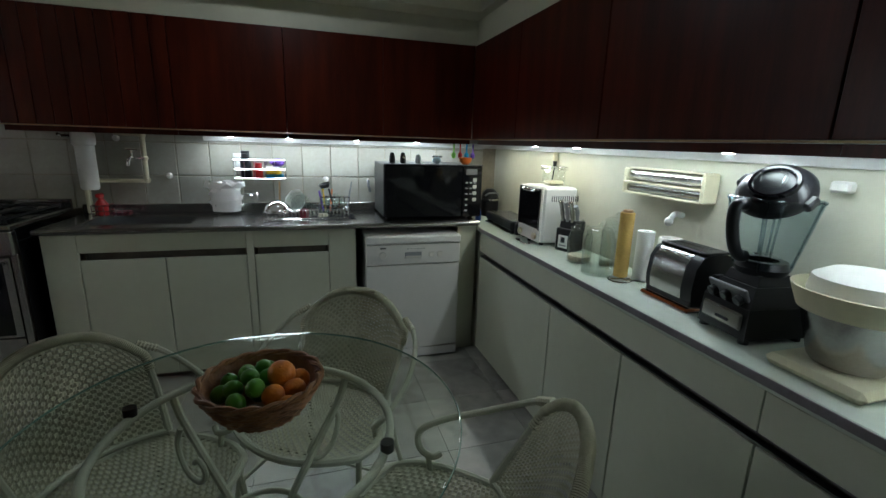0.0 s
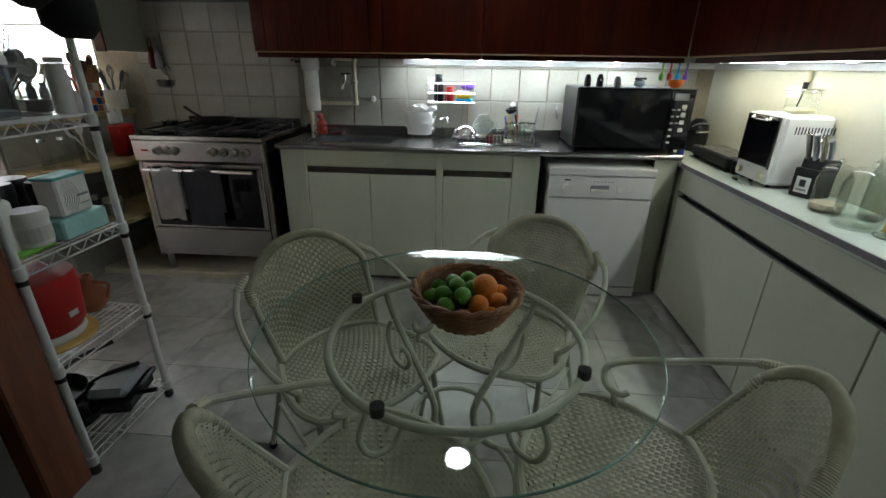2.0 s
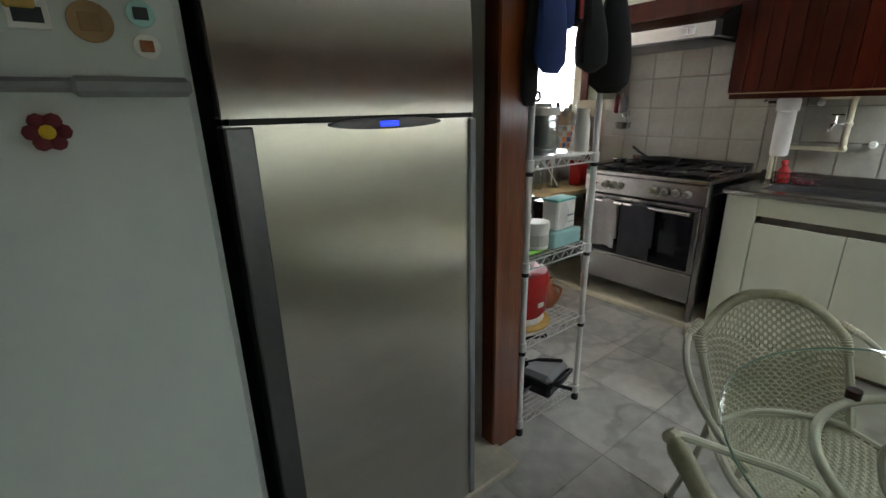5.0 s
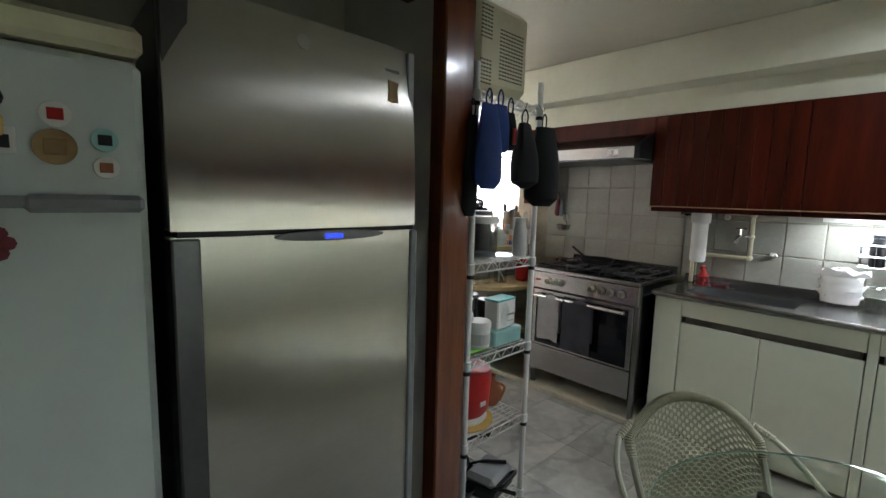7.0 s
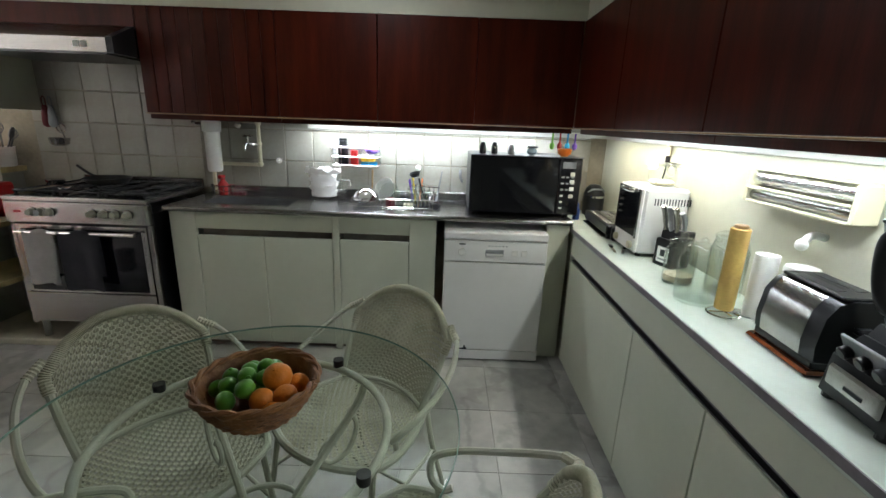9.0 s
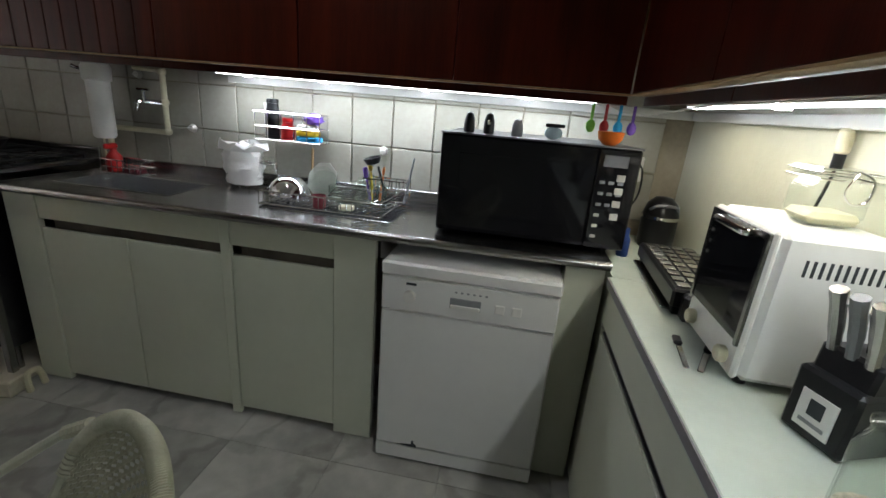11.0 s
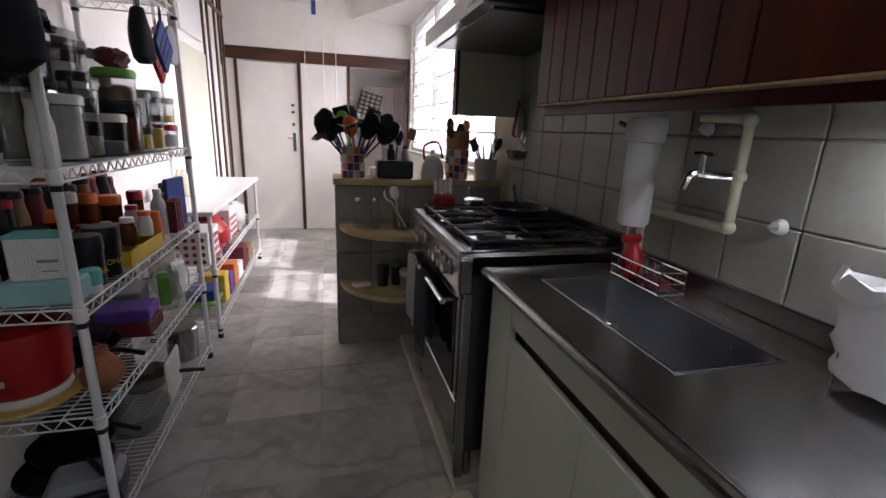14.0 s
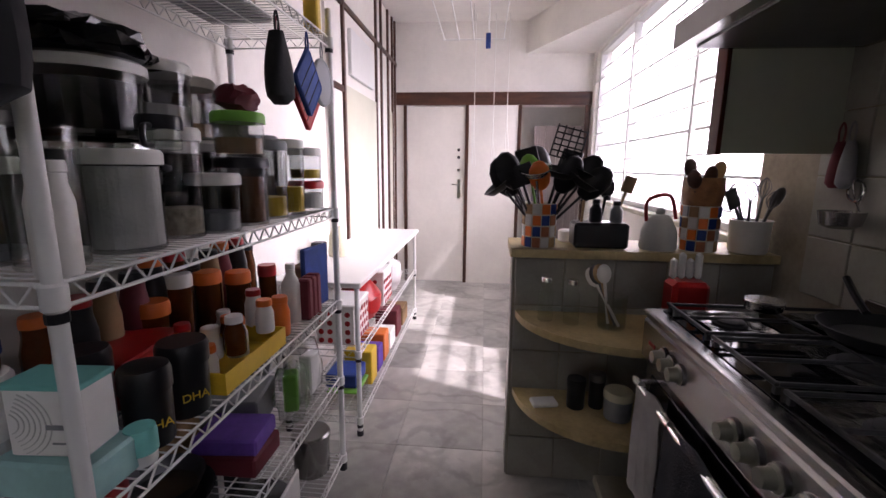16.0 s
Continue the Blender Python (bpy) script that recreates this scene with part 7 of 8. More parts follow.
simple("bin_bag", bm, "bag", (2.09, 5.07, CT), "thin white plastic bag in a wire stand", "bag")
gj = thing("glass_dispenser", 2.215, 5.07, CT, "clear glass bottle with a wire frame and tap", "dispenser")
part("body", lathe(B(), [(0, 0), (0.03, 0), (0.033, 0.01), (0.033, 0.10), (0.024, 0.13), (0.024, 0.15), (0, 0.152)], 18), "jar_glass", gj, "", True)
part("frame", tube(B(), [(0.04 * math.cos(a), 0.04 * math.sin(a), 0.125) for a in (2 * math.pi * i / 16 for i in range(16))], 0.003, 6, True), "chrome", gj)
part("spout", tube(B(), bez([(0.03, -0.02, 0.13), (0.06, -0.05, 0.135), (0.065, -0.055, 0.10)], 4), 0.006, 8), "chrome", gj, "", True)
# red sprayer in a small wire basket
wire_box("soap_basket", 1.385, 5.03, CT + 0.001, 0.21, 0.085, 0.065, "small chrome wire basket behind the basin", 7)
sp_ = thing("spray_bottle", 1.425, 5.07, CT + 0.006, "red spray bottle in a wire basket", "bottle")
part("body", lathe(B(), [(0, 0), (0.03, 0), (0.033, 0.01), (0.032, 0.07), (0.014, 0.095), (0.014, 0.105), (0, 0.105)], 16), "red", sp_, "", True)
part("trigger", bx(B(), -0.012, -0.045, 0.105, 0.012, 0.02, 0.13, 0.006), "red", sp_)
boxy("scouring_pad", 1.525, 5.07, CT + 0.006, 0.09, 0.055, 0.025, "maroon", "dark red scouring pad in a wire basket", "pad")

# dish rack over the second basin
dr = wire_box("dish_rack", 2.325, 4.80, CT + 0.006, 0.49, 0.25, 0.055, "chrome wire dish rack over the basin", 22)
bo = thing("steel_bowl", 2.40, 4.90, CT + 0.035, "upturned shiny steel bowl in the dish rack", "bowl")
part("body", lathe(B(), [(0.078, 0), (0.081, 0.004), (0.070, 0.042), (0.042, 0.069), (0, 0.077), (0, 0.074), (0.040, 0.066), (0.067, 0.04), (0.075, 0.002)], 28), "chrome", bo, "", True)
plt = simple("white_plate", lathe(B(), [(0, 0), (0.036, 0.0), (0.062, 0.012), (0.061, 0.015), (0.036, 0.004), (0, 0.004)], 8, m=pose(0, 0, 0.08, 80, 22, 0) @ Matrix.Diagonal((1, 1.25, 1, 1))), "white_plastic", (2.50, 5.0, CT + 0.011), "octagonal white plate standing in the dish rack", "plate")
for i, (x, y, r, tilt) in enumerate(((2.515, 4.96, 0.07, 72), (2.54, 4.925, 0.065, 66), (2.74, 4.90, 0.07, 60))):
    simple("glass_plate", lathe(B(), [(0, 0), (r * 0.6, 0.0), (r, 0.014), (r * 0.98, 0.017), (r * 0.6, 0.004), (0, 0.004)], 24, m=pose(0, 0, r, tilt, 14 * i, 0)), "jar_glass", (x, y, CT + 0.012), "clear glass plate leaning in the dish rack", "plate", "glass plates")
cup = can("glass_mug", 2.60, 4.91, CT + 0.012, 0.035, 0.08, "jar_glass", None, "clear glass mug in the dish rack", "mug")
part("handle", tube(B(), bez([(0.034, 0, 0.065), (0.06, 0, 0.06), (0.06, 0, 0.025), (0.034, 0, 0.02)], 4), 0.004, 6), "jar_glass", cup)
can("tumbler", 2.68, 4.94, CT + 0.012, 0.03, 0.10, "jar_glass", None, "clear glass tumbler in the dish rack", "tumbler", "tumblers")
can("tumbler", 2.76, 4.98, CT + 0.012, 0.032, 0.09, "jar_glass", None, "clear glass tumbler in the dish rack", "tumbler", "tumblers")
can("red_cup", 2.555, 4.84, CT + 0.012, 0.026, 0.05, "maroon", None, "dark red cup in the dish rack", "cup")
boxy("yellow_scoop", 2.665, 4.845, CT + 0.012, 0.06, 0.025, 0.022, "cream_plastic", "cream plastic scoop in the dish rack", "scoop", rz=20)
wire_box("cutlery_basket", 2.655, 5.055, CT + 0.001, 0.19, 0.07, 0.105, "chrome wire cutlery basket behind the dish rack", 6)
for kd, x, rx, ry, L_, m_, s_ in (("ladle", 2.75, 6, -14, 0.22, "black", 0.95), ("spoon", 2.69, 2, -6, 0.17, "yellow", 0.6), ("spatula", 2.675, 3, -10, 0.14, "purple", 0.6), ("spoon", 2.72, 0, 6, 0.15, "orange_plastic", 0.5), ("spatula", 2.83, 0, 10, 0.2, "grey", 0.25)):
    utensil(kd, x, 5.09, CT + 0.012, rx, ry, L_, m_, "washed kitchen tool in a wire cutlery basket", s_)

# on the microwave
MT = CT + 0.3455
for i, (x, b_, h) in enumerate(((3.105, "black", 0.07), (3.175, "chrome", 0.072), (3.275, "grey", 0.06))):
    t = thing("capsule_holder", x, 4.89, MT, "small rounded dark gadget standing on the microwave", "gadget", "gadgets on the microwave")
    part("shell", lathe(B(), [(0, 0), (0.019, 0), (0.020, 0.01), (0.019, h * 0.6), (0.012, h * 0.92), (0, h)], 16), "black" if i < 2 else "grey", t, "", True)
    part("front", ball(B(), 0.012, (0, -0.011, h * 0.5), 0.9, 0.8, 1.5, 10), b_, t, "", True)
bt = thing("bird_ornament", 3.40, 4.89, MT, "small pale blue ornament with a black top on the microwave", "ornament")
part("body", ball(B(), 0.024, (0, 0, 0.0215), 1.3, 0.8, 0.9, 12), "ornament_blue", bt, "", True)
part("cap", bx(B(), -0.03, -0.012, 0.041, 0.036, 0.012, 0.053, 0.004), "black", bt)
simple("gourd_bowl", lathe(B(), [(0, 0), (0.02, 0.002), (0.038, 0.02), (0.043, 0.045), (0.039, 0.045), (0.034, 0.02), (0, 0.006)], 20), "orange_plastic", (3.58, 4.83, MT), "small orange gourd bowl on the microwave", "bowl")
for i, m_ in enumerate(("green", "red", "sponge_blue", "purple")):
    t = thing("hanging_scoop", 3.52 + 0.045 * i, 4.90, 1.262, "coloured measuring scoop hanging from the wall cabinet", "scoop", "measuring scoops")
    part("handle", bx(B(), -0.005, -0.003, 0.04, 0.005, 0.003, 0.10, 0.002), m_, t)
    part("bowl", ball(B(), 0.016, (0, 0, 0.026), 1, 0.6, 1.4, 10), m_, t, "", True)

# ---- long worktop ----
CR = RT + 0.001
eg = thing("electric_grill", 3.715, 4.37, CR, "black table-top electric grill with a slotted steel top", "grill", rz=-3)
part("tray", bx(B(), 0.0, 0.0, 0.022, 0.17, 0.44, 0.072, 0.006), "black", eg)
part("drip_tray", bx(B(), -0.012, 0.03, 0.004, 0.02, 0.42, 0.012, 0.002), "steel", eg)
for i in range(9):
    for k in range(4):
        part("slat", bx(B(), 0.012 + k * 0.039, 0.02 + i * 0.045, 0.0725, 0.045 + k * 0.039, 0.05 + i * 0.045, 0.077, 0.0015), "steel", eg)
for x, y in ((0.01, 0.01), (0.13, 0.01), (0.01, 0.40), (0.13, 0.40)):
    part("leg", bx(B(), x, y, 0, x + 0.03, y + 0.03, 0.024, 0.003), "black", eg)
part("control_box", bx(B(), 0.02, -0.035, 0.0, 0.14, -0.001, 0.07, 0.008), "black", eg)
part("switch", bx(B(), 0.06, -0.038, 0.045, 0.085, -0.0345, 0.06, 0.002), "red_led", eg, "glowing red switch")
bd = thing("black_appliance", 3.86, 5.05, CR, "black domed small appliance with a chrome band", "appliance")
part("body", lathe(B(), [(0, 0), (0.06, 0), (0.066, 0.015), (0.066, 0.13), (0.055, 0.17), (0.03, 0.195), (0, 0.20)], 26), "black", bd, "", True)
part("band", lathe(B(), [(0.0665, 0.115), (0.0695, 0.115), (0.0695, 0.128), (0.0665, 0.128)], 26), "chrome", bd, "", True)
part("handle", tube(B(), bez([(-0.05, -0.03, 0.15), (-0.03, -0.06, 0.17), (0.03, -0.06, 0.17), (0.05, -0.03, 0.15)], 4), 0.006, 8), "grey", bd, "", True)
can("blue_bottle", 3.70, 4.86, CR, 0.02, 0.085, "blue", "blue", "small dark blue bottle beside the microwave", "bottle", neck=0.6)
ov = thing("toaster_oven", 3.735, 4.065, CR, "white upright toaster oven with a dark glass door", "toaster oven", rz=-1)
part("body", bx(B(), 0.012, 0.0, 0.012, 0.205, 0.265, 0.305, 0.012), "white_enamel", ov)
part("bezel", bx(B(), 0.0, 0.006, 0.014, 0.014, 0.26, 0.303, 0.005), "white_plastic", ov)
part("door_glass", bx(B(), -0.004, 0.012, 0.085, 0.002, 0.254, 0.288, 0.003), "black_gloss", ov, "dark glass door in a steel frame")
part("door_frame", (lambda b: (bx(b, -0.006, 0.010, 0.08, 0.0, 0.020, 0.295), bx(b, -0.006, 0.246, 0.08, 0.0, 0.256, 0.295), bx(b, -0.006, 0.010, 0.285, 0.0, 0.256, 0.297))[0])(B()), "steel", ov)
part("door_handle", tube(B(), bez([(-0.006, 0.07, 0.283), (-0.02, 0.08, 0.284), (-0.02, 0.19, 0.284), (-0.006, 0.20, 0.283)], 4), 0.007, 8), "chrome", ov, "", True)
for y in (0.045, 0.215):
    part("knob", cyl(B(), 0.017, 0, 0.018, 16, bev=0.003, m=pose(0.001, y, 0.045, 0, -90)), "cream_plastic", ov, "", True)
for i in range(13):
    part("vent_slot", bx(B(), 0.055 + i * 0.0125, -0.0008, 0.232, 0.060 + i * 0.0125, 0.001, 0.262), "ink", ov)
for x in (0.03, 0.18):
    for y in (0.03, 0.235):
        part("foot", cyl(B(), 0.012, 0, 0.014, 10, (x, y, 0)), "black", ov)
cj = thing("clip_top_jar", 3.865, 4.19, CR + 0.3055, "square clip-top glass jar on the toaster oven", "jar")
part("body", bx(B(), -0.052, -0.05, 0, 0.052, 0.05, 0.088, 0.02), "jar_glass", cj)
part("lid", bx(B(), -0.052, -0.047, 0.092, 0.052, 0.047, 0.106, 0.005), "jar_glass", cj)
part("contents", bx(B(), -0.045, -0.043, 0.005, 0.045, 0.043, 0.026, 0.009), "cream_plastic", cj, "pale powder")
for z in (0.086, 0.098):
    part("wire", tube(B(), [(-0.053, -0.051, z), (0.053, -0.051, z), (0.053, 0.051, z), (-0.053, 0.051, z)], 0.002, 6, True), "chrome", cj)
part("clip", tube(B(), bez([(0.0, -0.058, 0.105), (0.022, -0.068, 0.09), (0.02, -0.066, 0.055), (0.0, -0.062, 0.05), (-0.015, -0.064, 0.07), (0.0, -0.06, 0.10)], 4), 0.0022, 6), "chrome", cj)
ws = thing("plug_lamp", WE - 0.02, 4.30, 1.285, "pale plug with a black cord on the wall", "plug")
part("plug", cyl(B(), 0.014, 0.0, 0.05, 12, bev=0.004), "cream_plastic", ws, "", True)
part("neck", cyl(B(), 0.011, -0.03, 0.0, 10), "black", ws, "", True)
part("cord", tube(B(), bez([(0, 0, -0.03), (0.0, 0.01, -0.08), (-0.005, 0.02, -0.14)], 4), 0.0035, 6), "black", ws)
tg = thing("steel_tongs", 3.685, 4.10, CR, "steel tongs lying on the worktop", "tongs", rz=-18)
for s_ in (-1, 1):
    part("arm", bx(B(), -0.006, 0, 0.0, 0.006, 0.12, 0.004, 0.001, pose(s_ * 0.012, 0, 0.002, 0, 0, s_ * -9)), "chrome", tg)
    part("tip", bx(B(), -0.009, 0.10, 0.0, 0.009, 0.135, 0.010, 0.003, pose(s_ * 0.013, 0, 0.002, 0, 0, s_ * -9)), "black", tg)
kbk = thing("knife_block", 3.845, 3.955, CR, "black knife block with steel handled knives", "knife block", rz=20)
part("block", bx(B(), -0.05, -0.05, 0, 0.05, 0.05, 0.115, 0.006), "black", kbk)
part("slant", bx(B(), -0.045, -0.045, 0.10, 0.05, 0.045, 0.155, 0.006, pose(0, 0, 0, 0, 6, 0)), "black", kbk)
lb_ = part("label", bx(B(), -0.0525, -0.028, 0.018, -0.0495, 0.028, 0.082), "paper", kbk, "white paper label with a small emblem")
part("emblem", bx(B(), -0.054, -0.012, 0.044, -0.0522, 0.012, 0.072, 0.001), "ink", lb_)
part("print_bar", bx(B(), -0.054, -0.02, 0.028, -0.0522, 0.02, 0.034), "grey", lb_)
for i in range(6):
    a, b_ = i % 3, i // 3
    part("knife_handle", tube(B(), bez([(-0.025 + 0.04 * b_, -0.028 + 0.028 * a, 0.15), (-0.035 + 0.04 * b_, -0.028 + 0.03 * a, 0.20), (-0.055 + 0.04 * b_, -0.03 + 0.03 * a, 0.25 - 0.02 * b_)], 4), [0.009] * 3 + [0.0105] * 4 + [0.012] * 2, 8), "grey" if i % 2 else "steel", kbk, "steel knife handle", True)
for i, (x, y, r, h) in enumerate(((3.77, 3.75, 0.054, 0.15), (3.735, 3.565, 0.066, 0.175), (3.875, 3.645, 0.060, 0.20))):
    j = thing("glass_jar", x, y, CR, "empty clear glass jar with a knobbed lid", "jar", "glass jars on the worktop")
    part("body", lathe(B(), [(0, 0), (r * 0.95, 0), (r, 0.008), (r, h * 0.8), (r * 0.82, h * 0.95), (r * 0.84, h), (r * 0.79, h), (r * 0.77, h * 0.94), (r * 0.95, h * 0.79), (r * 0.95, 0.012), (0, 0.008)], 26), "jar_glass", j, "", True)
    part("lid", lathe(B(), [(r * 0.86, h + 0.002), (r * 0.88, h + 0.008), (r * 0.6, h + 0.018), (0.01, h + 0.022), (0.013, h + 0.034), (0.0, h + 0.045)], 22), "jar_glass", j, "", True)
    if i == 0:
        part("crumbs", cyl(B(), r * 0.93, 0.009, 0.03, 20), "rice", j, "pale crumbs")
fs = thing("film_roll", 3.765, 3.455, CR, "tall amber cling film roll on a wire stand", "roll")
part("core", cyl(B(), 0.019, 0.016, 0.285, 20, bev=0.002), "wood_pale", fs, "", True)
part("film", cyl(B(), 0.027, 0.018, 0.275, 22, bev=0.003), "film_roll", fs, "", True)
part("stand", tube(B(), [(0.045 * math.cos(a), 0.045 * math.sin(a), 0.004) for a in (2 * math.pi * i / 20 for i in range(20))], 0.003, 6, True), "chrome", fs)
part("stand", tube(B(), [(0.07 + 0.035 * math.cos(a), -0.0 + 0.035 * math.sin(a), 0.004) for a in (2 * math.pi * i / 20 for i in range(20))], 0.003, 6, True), "chrome", fs)
part("spoke", tube(B(), [(-0.045, 0, 0.008), (0.105, 0, 0.008)], 0.003, 6), "chrome", fs)
part("spoke", tube(B(), [(0.0, -0.045, 0.012), (0.0, 0.045, 0.012)], 0.003, 6), "chrome", fs)
simple("paper_roll", lathe(B(), [(0.012, 0.0), (0.032, 0), (0.033, 0.004), (0.033, 0.195), (0.032, 0.2), (0.012, 0.2), (0.012, 0)], 22), "paper", (3.855, 3.445, CR), "white paper roll standing on the worktop", "roll")
t = can("food_tub", 3.90, 3.365, CR, 0.042, 0.17, "paper", "white_plastic", "white food tub with a green band behind the rolls", "tub")
part("band", lathe(B(), [(0.0445, 0.10), (0.0462, 0.10), (0.0466, 0.145), (0.045, 0.145)], 20), "green", t, "green printed band")
boxy("wooden_board", 3.845, 3.205, CR, 0.205, 0.225, 0.014, "wood_pillar", "dark wooden board under the toaster", "board", rz=-2)
to = thing("toaster", 3.845, 3.205, CR + 0.0145, "two-slot toaster of brushed steel and black plastic", "toaster", rz=-2)
bm = B()
sec = [(-0.085, 0.02), (-0.09, 0.06), (-0.082, 0.13), (-0.06, 0.165), (-0.03, 0.175), (0.03, 0.175), (0.06, 0.165), (0.082, 0.13), (0.09, 0.06), (0.085, 0.02)]
for y0_, y1_, mm, nm in ((-0.06, 0.085, "steel", "shell"), (-0.105, -0.0605, "black", "end_cap"), (0.0855, 0.105, "black", "end_cap")):
    b_ = B()
    a = [b_.verts.new((x, y0_, z)) for x, z in sec]
    c_ = [b_.verts.new((x, y1_, z)) for x, z in sec]
    b_.faces.new(a), b_.faces.new(c_)
    for i in range(len(sec)):
        k = (i + 1) % len(sec)
        b_.faces.new((a[i], a[k], c_[k], c_[i]))
    part(nm, b_, mm, to, "", True)
part("base", bx(B(), -0.086, -0.104, 0, 0.086, 0.104, 0.022, 0.004), "black", to)
part("top_plate", bx(B(), -0.05, -0.10, 0.174, 0.05, 0.10, 0.182, 0.003), "black", to)
for x in (-0.025, 0.025):
    part("slot", bx(B(), x - 0.013, -0.055, 0.1815, x + 0.013, 0.08, 0.1835), "dark_steel", to)
part("lever", bx(B(), -0.02, -0.125, 0.10, 0.02, -0.104, 0.115, 0.004), "black", to)
part("cord", tube(B(), bez([(0.06, -0.105, 0.04), (0.085, -0.14, 0.07), (0.095, -0.12, 0.10), (0.095, -0.04, 0.10)], 6), 0.004, 6), "black", to)

bl = thing("blender", 3.815, 2.945, CR, "heavy black blender with a clear jar and control dials", "blender", rz=-6)
for nm, z0_, z1_, w0, w1, d0, d1 in (("motor_base", 0.012, 0.0995, 0.085, 0.08, 0.10, 0.095), ("shoulder", 0.10, 0.1545, 0.08, 0.06, 0.095, 0.065), ("neck", 0.155, 0.185, 0.058, 0.05, 0.06, 0.05)):
    bm = B()
    vs = [[bm.verts.new((sx * d_, sy * w, z)) for sx, sy in ((-1, -1), (1, -1), (1, 1), (-1, 1))] for z, w, d_ in ((z0_, w0, d0), (z1_, w1, d1))]
    bm.faces.new(vs[0]), bm.faces.new(vs[1])
    for i in range(4):
        bm.faces.new((vs[0][i], vs[0][(i + 1) % 4], vs[1][(i + 1) % 4], vs[1][i]))
    part(nm, bm, "black", bl)
m_ = Matrix.Translation((-0.088, 0, 0.125)) @ Euler((0, radians(-27), 0)).to_matrix().to_4x4()
part("control_panel", bx(B(), -0.004, -0.066, -0.03, 0.004, 0.066, 0.03, 0.002, m_), "grey", bl)
part("front_plate", bx(B(), -0.108, -0.07, 0.035, -0.094, 0.07, 0.085, 0.006), "steel", bl, "pale metal front plate")
part("logo_bar", bx(B(), -0.1095, -0.03, 0.05, -0.1075, 0.015, 0.058), "ink", bl)
for y in (-0.045, 0.0, 0.045):
    part("dial", cyl(B(), 0.014, 0, 0.02, 14, bev=0.003, m=m_ @ pose(-0.004, y, 0.0, 0, -90)), "black", bl, "", True)
for x in (-0.085, 0.085):
    for y in (-0.07, 0.07):
        part("foot", cyl(B(), 0.014, 0, 0.014, 10, (x, y, 0)), "black", bl)
b_ = B()
jr = [(0.195, 0.052), (0.215, 0.056), (0.38, 0.084), (0.39, 0.086)]
rows = [[b_.verts.new((sx * w, sy * w, z)) for sx, sy in ((-1, -0.75), (-0.75, -1), (0.75, -1), (1, -0.75), (1, 0.75), (0.75, 1), (-0.75, 1), (-1, 0.75))] for z, w in jr]
for a, c_ in zip(rows, rows[1:]):
    for i in range(8):
        b_.faces.new((a[i], a[(i + 1) % 8], c_[(i + 1) % 8], c_[i]))
bmesh.ops.solidify(b_, geom=b_.faces, thickness=0.003)
jar_ = part("jar", b_, "jar_smoke", bl, "clear plastic jar")
for sx, sy in ((-1, -0.75), (-0.75, -1), (0.75, -1), (1, -0.75), (1, 0.75), (0.75, 1), (-0.75, 1), (-1, 0.75)):
    part("rib", tube(B(), [(sx * w, sy * w, z) for z, w in jr], 0.0035, 6), "jar_smoke", jar_)
part("rim", tube(B(), [(sx * 0.087, sy * 0.087, 0.39) for sx, sy in ((-1, -0.75), (-0.75, -1), (0.75, -1), (1, -0.75), (1, 0.75), (0.75, 1), (-0.75, 1), (-1, 0.75))], 0.005, 6, True), "jar_smoke", jar_)
part("collar", lathe(B(), [(0.04, 0.183), (0.062, 0.183), (0.068, 0.20), (0.06, 0.22), (0.04, 0.22)], 20), "black", bl, "", True)
part("blade", bx(B(), -0.03, -0.008, 0.235, 0.03, 0.008, 0.24, 0.002), "chrome", bl)
part("jar_grip", tube(B(), bez([(-0.078, 0, 0.375), (-0.118, 0, 0.372), (-0.122, 0, 0.33), (-0.108, 0, 0.27), (-0.085, 0, 0.235), (-0.062, 0, 0.232)], 5), 0.0165, 10), "black", bl, "black curved jar handle", True)
mt = Matrix.Translation((-0.008, -0.006, 0.405)) @ Euler((radians(18), radians(-40), 0)).to_matrix().to_4x4() @ Matrix.Diagonal((0.82, 0.82, 0.82, 1))
part("lid", lathe(B(), [(0, 0.055), (0.06, 0.052), (0.098, 0.04), (0.112, 0.02), (0.112, 0.0), (0.10, -0.012), (0, -0.012)], 32, m=mt), "black", bl, "glossy black lid", True)
part("lid_ring", lathe(B(), [(0.055, 0.054), (0.06, 0.062), (0.07, 0.062), (0.074, 0.05)], 28, m=mt), "black_gloss", bl, "", True)
part("lid_cap", lathe(B(), [(0, 0.082), (0.03, 0.082), (0.038, 0.075), (0.042, 0.052), (0, 0.05)], 20, m=mt), "jar_glass", bl, "clear lid cap", True)
for s_ in (-1, 1):
    part("lid_tab", bx(B(), -0.026, s_ * 0.108 - 0.018, -0.005, 0.026, s_ * 0.108 + 0.018, 0.028, 0.008, mt), "black", bl)

mx_ = thing("stand_mixer", 3.795, 2.685, CR, "cream mixer base with a steel bowl and white lid", "mixer", rz=0)
part("base", bx(B(), -0.12, -0.11, 0, 0.15, 0.11, 0.03, 0.014), "cream_plastic", mx_)
part("bowl", lathe(B(), [(0, 0.034), (0.07, 0.034), (0.078, 0.045), (0.112, 0.165), (0.114, 0.17), (0.108, 0.17), (0.073, 0.05), (0, 0.04)], 32), "steel", mx_, "", True)
part("collar", lathe(B(), [(0.112, 0.16), (0.118, 0.162), (0.138, 0.215), (0.134, 0.216), (0.112, 0.168)], 32), "cream_plastic", mx_, "flared cream splash collar", True)
part("lid", lathe(B(), [(0.0, 0.262), (0.07, 0.258), (0.10, 0.24), (0.106, 0.205), (0.10, 0.18), (0, 0.18)], 30), "white_plastic", mx_, "white dome lid", True)
